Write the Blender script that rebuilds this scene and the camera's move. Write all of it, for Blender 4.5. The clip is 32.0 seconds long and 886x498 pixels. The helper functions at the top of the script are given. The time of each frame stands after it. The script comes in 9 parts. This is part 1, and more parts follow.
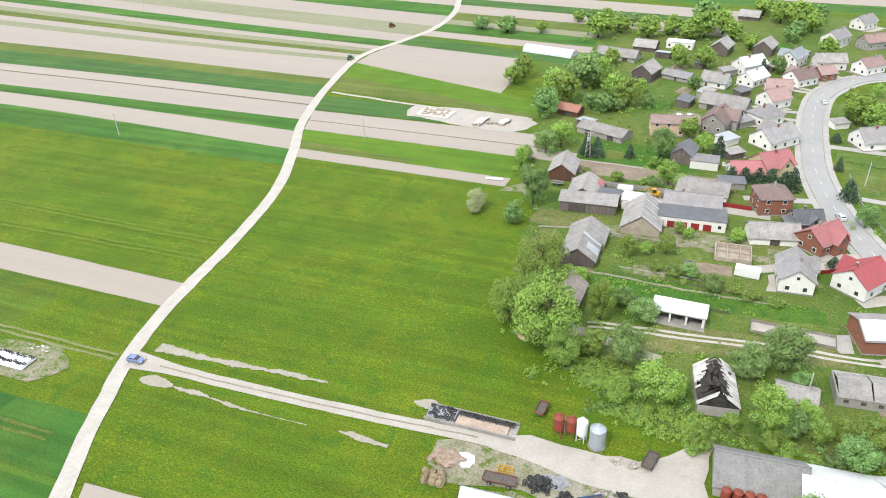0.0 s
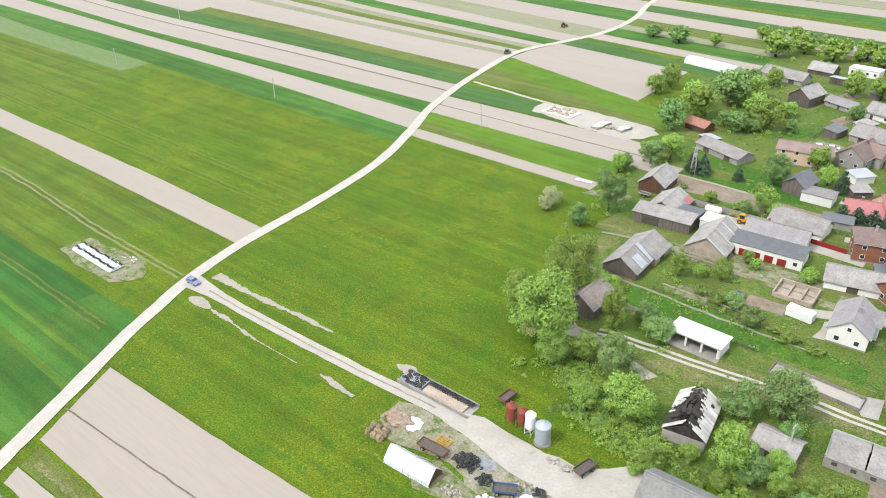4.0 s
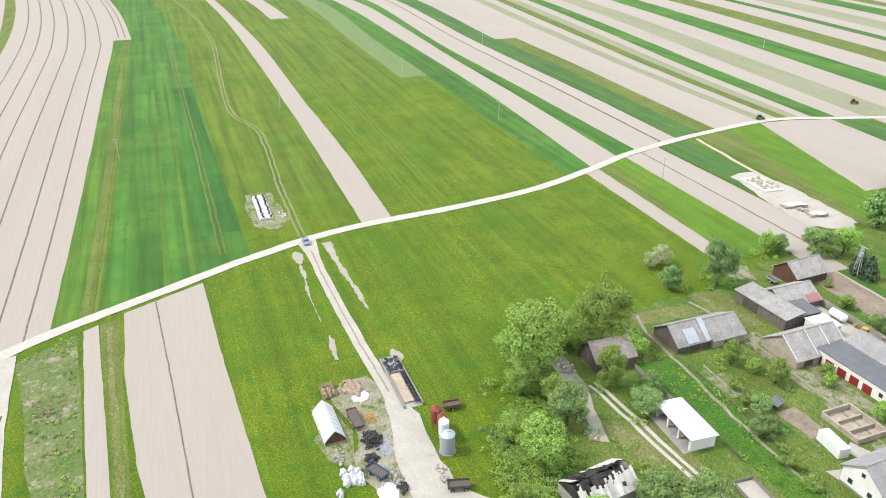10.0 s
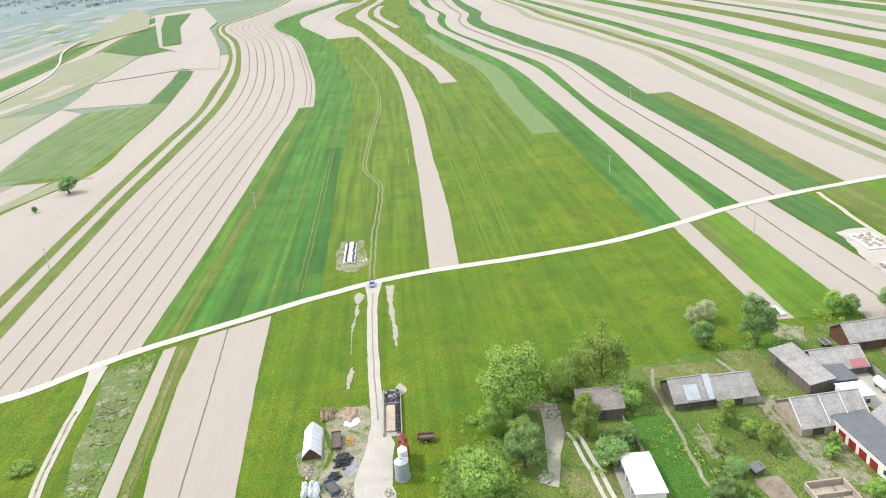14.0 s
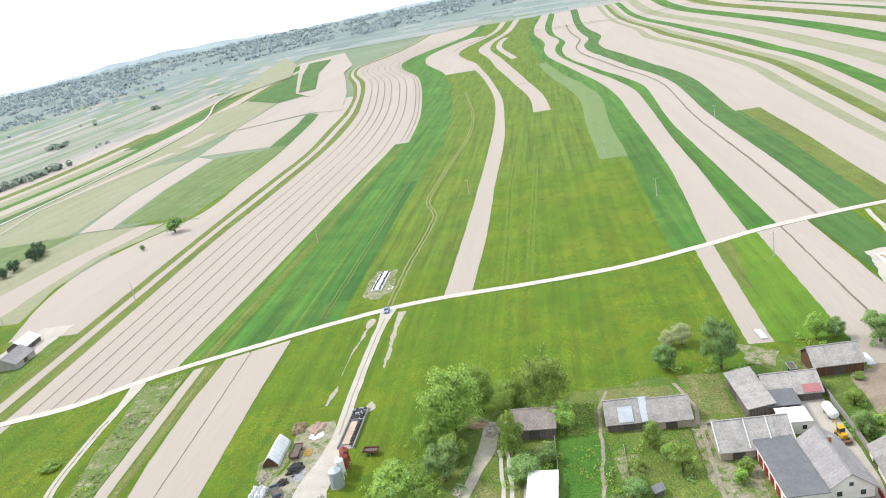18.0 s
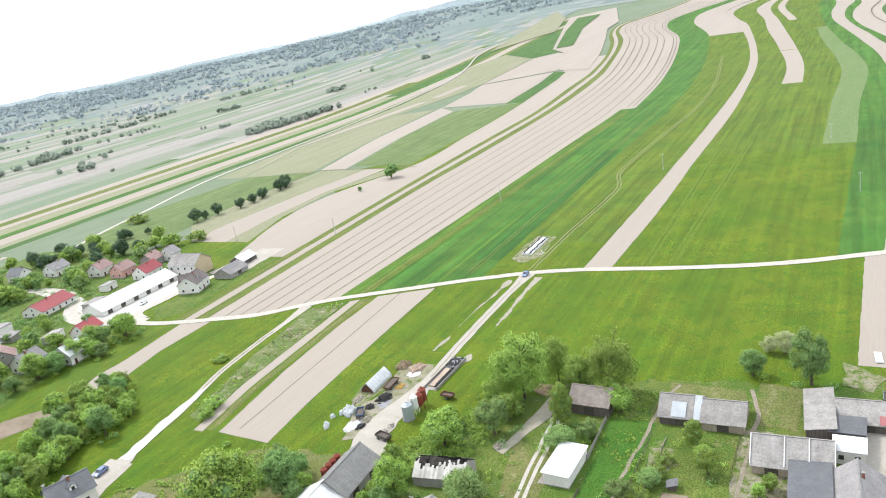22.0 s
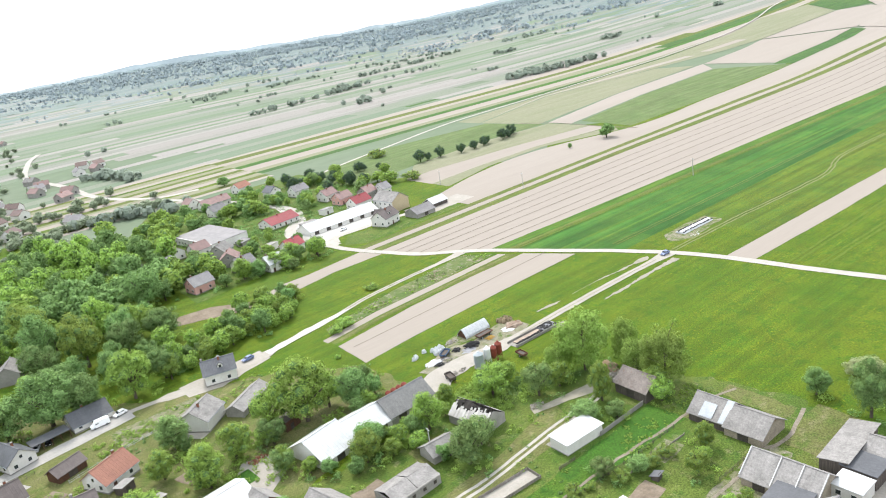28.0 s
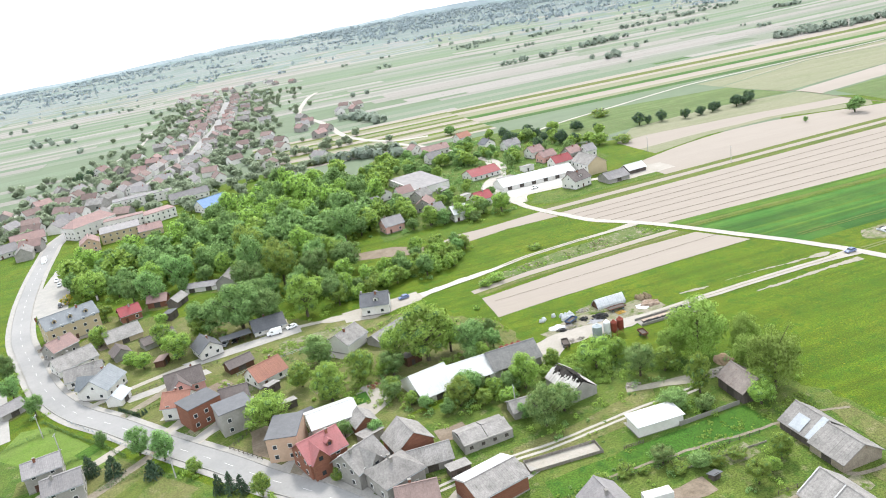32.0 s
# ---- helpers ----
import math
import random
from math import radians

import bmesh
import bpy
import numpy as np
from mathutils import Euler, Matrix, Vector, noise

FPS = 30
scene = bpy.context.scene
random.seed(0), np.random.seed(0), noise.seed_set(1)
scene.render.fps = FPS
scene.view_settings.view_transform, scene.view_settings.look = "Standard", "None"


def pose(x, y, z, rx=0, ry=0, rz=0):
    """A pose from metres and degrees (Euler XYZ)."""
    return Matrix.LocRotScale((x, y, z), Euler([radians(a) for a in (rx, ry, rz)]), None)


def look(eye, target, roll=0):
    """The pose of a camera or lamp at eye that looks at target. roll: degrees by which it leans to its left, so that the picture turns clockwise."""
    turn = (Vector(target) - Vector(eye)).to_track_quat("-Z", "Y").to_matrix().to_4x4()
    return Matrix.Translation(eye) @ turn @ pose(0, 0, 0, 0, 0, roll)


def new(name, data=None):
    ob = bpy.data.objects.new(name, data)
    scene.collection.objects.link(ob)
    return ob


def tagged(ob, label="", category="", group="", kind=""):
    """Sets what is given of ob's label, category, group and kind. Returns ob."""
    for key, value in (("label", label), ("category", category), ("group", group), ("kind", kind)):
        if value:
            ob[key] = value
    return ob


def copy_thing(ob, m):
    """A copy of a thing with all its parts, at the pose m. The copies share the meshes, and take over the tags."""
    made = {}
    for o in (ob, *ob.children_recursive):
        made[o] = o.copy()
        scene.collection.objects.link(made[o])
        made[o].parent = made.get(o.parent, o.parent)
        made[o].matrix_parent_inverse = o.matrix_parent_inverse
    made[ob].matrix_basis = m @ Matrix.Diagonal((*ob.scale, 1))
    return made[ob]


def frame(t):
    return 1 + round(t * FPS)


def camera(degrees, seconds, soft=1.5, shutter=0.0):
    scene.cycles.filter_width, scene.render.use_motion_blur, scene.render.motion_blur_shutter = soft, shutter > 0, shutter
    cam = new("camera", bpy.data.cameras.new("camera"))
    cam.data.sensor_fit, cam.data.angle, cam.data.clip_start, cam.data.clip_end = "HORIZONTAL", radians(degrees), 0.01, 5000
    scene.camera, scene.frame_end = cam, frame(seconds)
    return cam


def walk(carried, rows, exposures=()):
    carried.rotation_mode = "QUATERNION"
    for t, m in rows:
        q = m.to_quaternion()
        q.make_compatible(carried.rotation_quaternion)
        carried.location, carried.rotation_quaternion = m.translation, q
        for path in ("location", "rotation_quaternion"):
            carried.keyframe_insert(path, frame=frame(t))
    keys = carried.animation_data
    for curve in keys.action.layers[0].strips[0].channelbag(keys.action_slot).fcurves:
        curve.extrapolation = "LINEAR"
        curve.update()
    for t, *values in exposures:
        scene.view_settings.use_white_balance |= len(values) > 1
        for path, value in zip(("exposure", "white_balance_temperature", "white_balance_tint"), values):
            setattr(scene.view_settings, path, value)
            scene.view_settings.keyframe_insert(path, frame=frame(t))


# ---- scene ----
cam = camera(61.9, 32.0, 1.0)
PATH = [
    (0, (3.572, -1.156, 106.033), (2.941, 0.447, 105.017), -1.9),
    (0.5, (8.716, -0.2, 105.847), (8.031, 1.383, 104.834), -1.8),
    (1, (13.836, 0.928, 105.672), (13.098, 2.488, 104.66), -1.8),
    (1.5, (18.921, 2.26, 105.514), (18.113, 3.785, 104.504), -1.7),
    (2, (24.313, 3.903, 105.214), (23.428, 5.386, 104.206), -1.6),
    (2.5, (29.62, 5.856, 104.874), (28.683, 7.309, 103.868), -1.5),
    (4.5, (51.035, 16.253, 103.627), (49.842, 17.512, 102.631), -1.2),
    (5, (56.046, 19.494, 103.537), (54.775, 20.673, 102.54), -0.9),
    (5.5, (61.348, 22.971, 103.165), (60.007, 24.072, 102.17), -0.8),
    (6, (66.497, 26.728, 102.885), (65.106, 27.765, 101.891), -0.8),
    (6.5, (71.089, 30.437, 102.797), (69.642, 31.395, 101.803), -0.5),
    (7, (75.627, 34.55, 102.635), (74.123, 35.414, 101.639), -0.3),
    (7.5, (79.974, 38.874, 102.338), (78.414, 39.643, 101.351), -0.1),
    (8, (83.989, 43.493, 101.939), (82.362, 44.134, 100.968), 0.1),
    (8.5, (88.072, 48.773, 101.624), (86.433, 49.383, 100.654), 0.1),
    (9, (91.529, 53.839, 101.433), (89.887, 54.452, 100.47), 0.2),
    (9.5, (94.924, 59.029, 101.011), (93.268, 59.649, 100.076), 0.3),
    (10, (98.288, 64.496, 100.65), (96.607, 65.124, 99.766), 0.2),
    (10.5, (101.4, 70.038, 100.648), (99.691, 70.671, 99.824), 0.2),
    (11, (104.634, 75.831, 100.782), (102.888, 76.436, 100.018), 0.3),
    (11.5, (108.075, 81.829, 100.628), (106.294, 82.386, 99.909), 0.3),
    (12, (110.9, 87.326, 100.819), (109.101, 87.821, 100.099), 0.4),
    (12.5, (114.009, 93.827, 100.941), (112.184, 94.211, 100.221), 0.5),
    (12.7, (115.089, 96.213, 100.883), (113.252, 96.544, 100.164), 0.5),
    (12.9, (116.169, 98.599, 100.832), (114.322, 98.877, 100.115), -5.3),
    (13, (116.708, 99.793, 100.807), (114.858, 100.044, 100.091), -5.3),
    (13.5, (119.26, 106.188, 100.805), (117.399, 106.326, 100.086), -5.3),
    (14, (121.563, 112.497, 101.01), (119.7, 112.577, 100.288), -5.2),
    (14.5, (123.699, 118.949, 100.933), (121.834, 118.968, 100.21), -5.2),
    (16.5, (130.463, 144.618, 100.167), (128.602, 144.366, 99.478), -10.8),
    (17, (131.67, 151.162, 99.906), (129.811, 150.874, 99.227), -10.7),
    (17.5, (132.751, 157.835, 99.683), (130.887, 157.516, 99.031), -10.6),
    (18, (133.815, 164.377, 99.535), (131.935, 164.052, 98.935), -10.5),
    (18.5, (134.838, 170.646, 99.365), (132.95, 170.321, 98.789), -10.4),
    (19, (135.468, 176.626, 99.354), (133.598, 176.218, 98.776), -10.3),
    (19.5, (135.809, 182.661, 99.501), (133.955, 182.181, 98.922), -10.2),
    (20, (135.911, 188.529, 99.695), (134.083, 187.961, 99.113), -10.1),
    (20.5, (135.818, 194.173, 99.754), (134.024, 193.508, 99.17), -10.0),
    (21, (135.602, 199.4, 100.113), (133.859, 198.615, 99.525), -10.0),
    (21.5, (135.048, 205.016, 100.209), (133.361, 204.118, 99.618), -9.9),
    (22, (134.434, 210.406, 100.569), (132.799, 209.421, 99.972), -9.8),
    (22.5, (133.726, 215.666, 100.815), (132.144, 214.6, 100.214), -9.8),
    (23, (132.823, 220.853, 101.213), (131.287, 219.723, 100.609), -9.7),
    (23.5, (131.822, 225.699, 101.61), (130.333, 224.509, 101.002), -9.6),
    (24, (130.878, 230.259, 101.894), (129.453, 228.995, 101.283), -9.5),
    (24.5, (129.53, 234.86, 102.271), (128.167, 233.531, 101.657), -9.4),
    (25, (127.939, 239.273, 102.596), (126.639, 237.885, 101.979), -9.4),
    (25.5, (125.999, 243.581, 102.87), (124.761, 242.137, 102.25), -9.4),
    (27.5, (116.301, 259.772, 104.0), (115.142, 258.266, 103.379), -9.2),
    (28, (113.562, 263.742, 104.24), (112.448, 262.203, 103.617), -9.2),
    (28.5, (110.825, 267.593, 104.404), (109.783, 266.005, 103.779), -9.1),
    (29, (107.649, 271.333, 104.494), (106.724, 269.676, 103.864), -9.1),
    (29.5, (104.093, 275.022, 104.621), (103.243, 273.325, 103.989), -9.2),
    (30, (100.669, 278.557, 104.898), (99.883, 276.831, 104.264), -9.1),
    (30.5, (97.044, 281.983, 105.176), (96.354, 280.217, 104.538), -9.1),
    (31, (93.147, 285.276, 105.416), (92.533, 283.483, 104.776), -9.1),
    (31.5, (89.193, 288.399, 105.728), (88.648, 286.585, 105.087), -9.2),
    (32, (85.026, 291.343, 105.963), (84.546, 289.511, 105.32), -9.2),
]
walk(cam, [(t, look(eye, target, roll)) for t, eye, target, roll in PATH], [(0.0, 0.99), (8.0, 1.02), (14.0, 1.06), (24.0, 1.06), (32.0, 1.12)])

# ---- world and sun ----
world = bpy.data.worlds.new("sky")
scene.world = world
world.use_nodes = True
wn = world.node_tree.nodes
sky = wn.new("ShaderNodeTexSky")
sky.sky_type, sky.sun_disc = "NISHITA", False
sky.sun_elevation, sky.sun_rotation = radians(52), radians(200)
sky.air_density, sky.dust_density, sky.ozone_density = 1.0, 1.0, 1.0
veil = wn.new("ShaderNodeMix")
veil.data_type = "RGBA"
veil.inputs["Factor"].default_value = 0.8
veil.inputs["B"].default_value = (9.6, 10.1, 10.6, 1)
world.node_tree.links.new(sky.outputs["Color"], veil.inputs["A"])
wn["Background"].inputs["Strength"].default_value = 0.11
world.node_tree.links.new(veil.outputs["Result"], wn["Background"].inputs["Color"])
sun_data = bpy.data.lights.new("sun", "SUN")
sun_data.energy, sun_data.angle, sun_data.color = 2.0, radians(10), (1.0, 0.95, 0.88)
sun = new("sun", sun_data)
SUN_AZ, SUN_EL = radians(200), radians(52)
sun_dir = Vector((math.sin(SUN_AZ) * math.cos(SUN_EL), math.cos(SUN_AZ) * math.cos(SUN_EL), math.sin(SUN_EL)))
sun.matrix_world = look(sun_dir * 300, (0, 0, 0))

# ---- materials ----


def surf(name, c1, c2, big=0.05, fine=1.2, rough=0.9, bump=0.3, metal=0.0, vary=0.0, island=0.0, stretch=(1, 1, 1), fleck=None, fleck_at=0.66, fleck_scale=0.9, contrast=0.22, thin=0.0, hue=0.0):
    """A rough surface: patches of two colours, fine grain, an optional fleck colour and relief."""
    m = bpy.data.materials.new(name)
    m.use_nodes = True
    nt = m.node_tree
    n, link = nt.nodes, nt.links.new
    bsdf = n["Principled BSDF"]
    co = n.new("ShaderNodeTexCoord")
    mp = n.new("ShaderNodeMapping")
    mp.inputs["Scale"].default_value = stretch
    link(co.outputs["Object"], mp.inputs["Vector"])
    a = n.new("ShaderNodeTexNoise")
    a.inputs["Scale"].default_value, a.inputs["Detail"].default_value, a.inputs["Roughness"].default_value = big, 6, 0.65
    b = n.new("ShaderNodeTexNoise")
    b.inputs["Scale"].default_value, b.inputs["Detail"].default_value, b.inputs["Roughness"].default_value = fine, 5, 0.7
    for tex in (a, b):
        link(mp.outputs["Vector"], tex.inputs["Vector"])
    ra = n.new("ShaderNodeMapRange")
    ra.inputs["From Min"].default_value, ra.inputs["From Max"].default_value = 0.36, 0.64
    link(a.outputs["Fac"], ra.inputs["Value"])
    mix = n.new("ShaderNodeMix")
    mix.data_type = "RGBA"
    mix.inputs["A"].default_value, mix.inputs["B"].default_value = (*c1, 1), (*c2, 1)
    link(ra.outputs["Result"], mix.inputs["Factor"])
    col = mix.outputs["Result"]
    if fleck:
        f = n.new("ShaderNodeTexNoise")
        f.inputs["Scale"].default_value, f.inputs["Detail"].default_value, f.inputs["Roughness"].default_value = fleck_scale, 8, 0.75
        link(co.outputs["Object"], f.inputs["Vector"])
        rf = n.new("ShaderNodeMapRange")
        rf.inputs["From Min"].default_value, rf.inputs["From Max"].default_value = fleck_at, fleck_at + 0.1
        link(f.outputs["Fac"], rf.inputs["Value"])
        mf = n.new("ShaderNodeMix")
        mf.data_type = "RGBA"
        mf.inputs["B"].default_value = (*fleck, 1)
        link(rf.outputs["Result"], mf.inputs["Factor"])
        link(col, mf.inputs["A"])
        col = mf.outputs["Result"]
    val = n.new("ShaderNodeMapRange")
    val.inputs["From Min"].default_value, val.inputs["From Max"].default_value = 0.25, 0.75
    val.inputs["To Min"].default_value, val.inputs["To Max"].default_value = 1 - contrast, 1 + contrast
    link(b.outputs["Fac"], val.inputs["Value"])
    value = val.outputs["Result"]
    for source, amount in (("ShaderNodeObjectInfo", vary), ("ShaderNodeNewGeometry", island)):
        if amount:
            info = n.new(source)
            out = info.outputs["Random"] if source == "ShaderNodeObjectInfo" else info.outputs["Random Per Island"]
            rr = n.new("ShaderNodeMapRange")
            rr.inputs["To Min"].default_value, rr.inputs["To Max"].default_value = 1 - amount, 1 + amount
            link(out, rr.inputs["Value"])
            mu = n.new("ShaderNodeMath")
            mu.operation = "MULTIPLY"
            link(value, mu.inputs[0])
            link(rr.outputs["Result"], mu.inputs[1])
            value = mu.outputs[0]
    hsv = n.new("ShaderNodeHueSaturation")
    link(value, hsv.inputs["Value"])
    link(col, hsv.inputs["Color"])
    if hue:
        who, turn = n.new("ShaderNodeObjectInfo"), n.new("ShaderNodeMapRange")
        turn.inputs["To Min"].default_value, turn.inputs["To Max"].default_value = 0.5 - hue, 0.5 + hue
        link(who.outputs["Random"], turn.inputs["Value"])
        link(turn.outputs["Result"], hsv.inputs["Hue"])
    link(hsv.outputs["Color"], bsdf.inputs["Base Color"])
    bsdf.inputs["Roughness"].default_value, bsdf.inputs["Metallic"].default_value = rough, metal
    bsdf.inputs["Specular IOR Level"].default_value = 0.25
    if bump:
        bp = n.new("ShaderNodeBump")
        bp.inputs["Strength"].default_value, bp.inputs["Distance"].default_value = bump, 0.3 / fine
        link(b.outputs["Fac"], bp.inputs["Height"])
        link(bp.outputs["Normal"], bsdf.inputs["Normal"])
    if thin:
        tr = n.new("ShaderNodeBsdfTranslucent")
        link(hsv.outputs["Color"], tr.inputs["Color"])
        ms = n.new("ShaderNodeMixShader")
        ms.inputs["Fac"].default_value = thin
        link(bsdf.outputs["BSDF"], ms.inputs[1])
        link(tr.outputs["BSDF"], ms.inputs[2])
        link(ms.outputs["Shader"], n["Material Output"].inputs["Surface"])
    return m


def grass(name, c1, c2, dark, grain=0.32, streak=0.14, dots=0.0, band=0.5, dry=None):
    """Meadow grass: soft patches, mowing streaks along x, darker clumps, fine grain and clustered dandelions."""
    m = bpy.data.materials.new(name)
    m.use_nodes = True
    n, link = m.node_tree.nodes, m.node_tree.links.new
    bsdf = n["Principled BSDF"]
    co = n.new("ShaderNodeTexCoord")

    def tex(scale, detail, rough, stretch=(1, 1, 1)):
        mp, t = n.new("ShaderNodeMapping"), n.new("ShaderNodeTexNoise")
        mp.inputs["Scale"].default_value = stretch
        t.inputs["Scale"].default_value, t.inputs["Detail"].default_value, t.inputs["Roughness"].default_value = scale, detail, rough
        link(co.outputs["Object"], mp.inputs["Vector"])
        link(mp.outputs["Vector"], t.inputs["Vector"])
        return t.outputs["Fac"]

    def ranged(v, a, b, lo=0.0, hi=1.0):
        r = n.new("ShaderNodeMapRange")
        for key, val in (("From Min", a), ("From Max", b), ("To Min", lo), ("To Max", hi)):
            r.inputs[key].default_value = val
        link(v, r.inputs["Value"])
        return r.outputs["Result"]

    def math_node(op, a, b):
        q = n.new("ShaderNodeMath")
        q.operation = op
        link(a, q.inputs[0])
        link(b, q.inputs[1])
        return q.outputs[0]

    def mixed(fac, a, b):
        q = n.new("ShaderNodeMix")
        q.data_type = "RGBA"
        link(fac, q.inputs["Factor"])
        for val, key in ((a, "A"), (b, "B")):
            if isinstance(val, tuple):
                q.inputs[key].default_value = (*val, 1)
            else:
                link(val, q.inputs[key])
        return q.outputs["Result"]

    col = mixed(ranged(tex(0.035, 5, 0.6), 0.36, 0.64), c1, c2)
    col = mixed(ranged(tex(0.22, 7, 0.72), 0.49, 0.62, 0.0, 0.85), col, dark)
    if dry:
        col = mixed(ranged(tex(0.3, 7, 0.7), 0.55, 0.68, 0.0, 0.55), col, dry)
    if dots:
        cluster = ranged(tex(0.045, 5, 0.6), 0.44, 0.58)
        spot = ranged(tex(0.9, 8, 0.82), 0.545, 0.61, 0.0, dots)
        col = mixed(math_node("MULTIPLY", cluster, spot), col, (0.30, 0.26, 0.01))
    fine = tex(2.4, 7, 0.78)
    value = math_node("MULTIPLY", ranged(fine, 0.38, 0.62, 1 - grain, 1 + grain), ranged(tex(band, 4, 0.65, (0.03, 1, 1)), 0.34, 0.66, 1 - streak, 1 + streak))
    value = math_node("MULTIPLY", value, ranged(tex(0.11, 6, 0.7), 0.34, 0.66, 0.84, 1.10))
    hsv = n.new("ShaderNodeHueSaturation")
    link(value, hsv.inputs["Value"])
    link(col, hsv.inputs["Color"])
    link(hsv.outputs["Color"], bsdf.inputs["Base Color"])
    bsdf.inputs["Roughness"].default_value, bsdf.inputs["Specular IOR Level"].default_value = 0.95, 0.2
    bump = n.new("ShaderNodeBump")
    bump.inputs["Strength"].default_value, bump.inputs["Distance"].default_value = 0.7, 0.2
    link(fine, bump.inputs["Height"])
    link(bump.outputs["Normal"], bsdf.inputs["Normal"])
    return m


def glassy(name, c, rough=0.08):
    m = bpy.data.materials.new(name)
    m.use_nodes = True
    b = m.node_tree.nodes["Principled BSDF"]
    b.inputs["Base Color"].default_value, b.inputs["Roughness"].default_value = (*c, 1), rough
    b.inputs["Specular IOR Level"].default_value = 0.6
    return m


def patchwork(name, colours, fine=0.35):
    """Field strips of many colours, one colour to each strip."""
    m = surf(name, (0.3, 0.3, 0.3), (0.34, 0.34, 0.34), 0.02, fine, contrast=0.12)
    nt = m.node_tree
    geo, ramp, mul = nt.nodes.new("ShaderNodeNewGeometry"), nt.nodes.new("ShaderNodeValToRGB"), nt.nodes.new("ShaderNodeMix")
    ramp.color_ramp.interpolation = "CONSTANT"
    while len(ramp.color_ramp.elements) < len(colours):
        ramp.color_ramp.elements.new(0.5)
    for k, c in enumerate(colours):
        ramp.color_ramp.elements[k].position = k / len(colours)
        ramp.color_ramp.elements[k].color = (*c, 1)
    nt.links.new(geo.outputs["Random Per Island"], ramp.inputs["Fac"])
    hsv = next(x for x in nt.nodes if x.bl_idname == "ShaderNodeHueSaturation")
    nt.links.new(ramp.outputs["Color"], hsv.inputs["Color"])
    return m


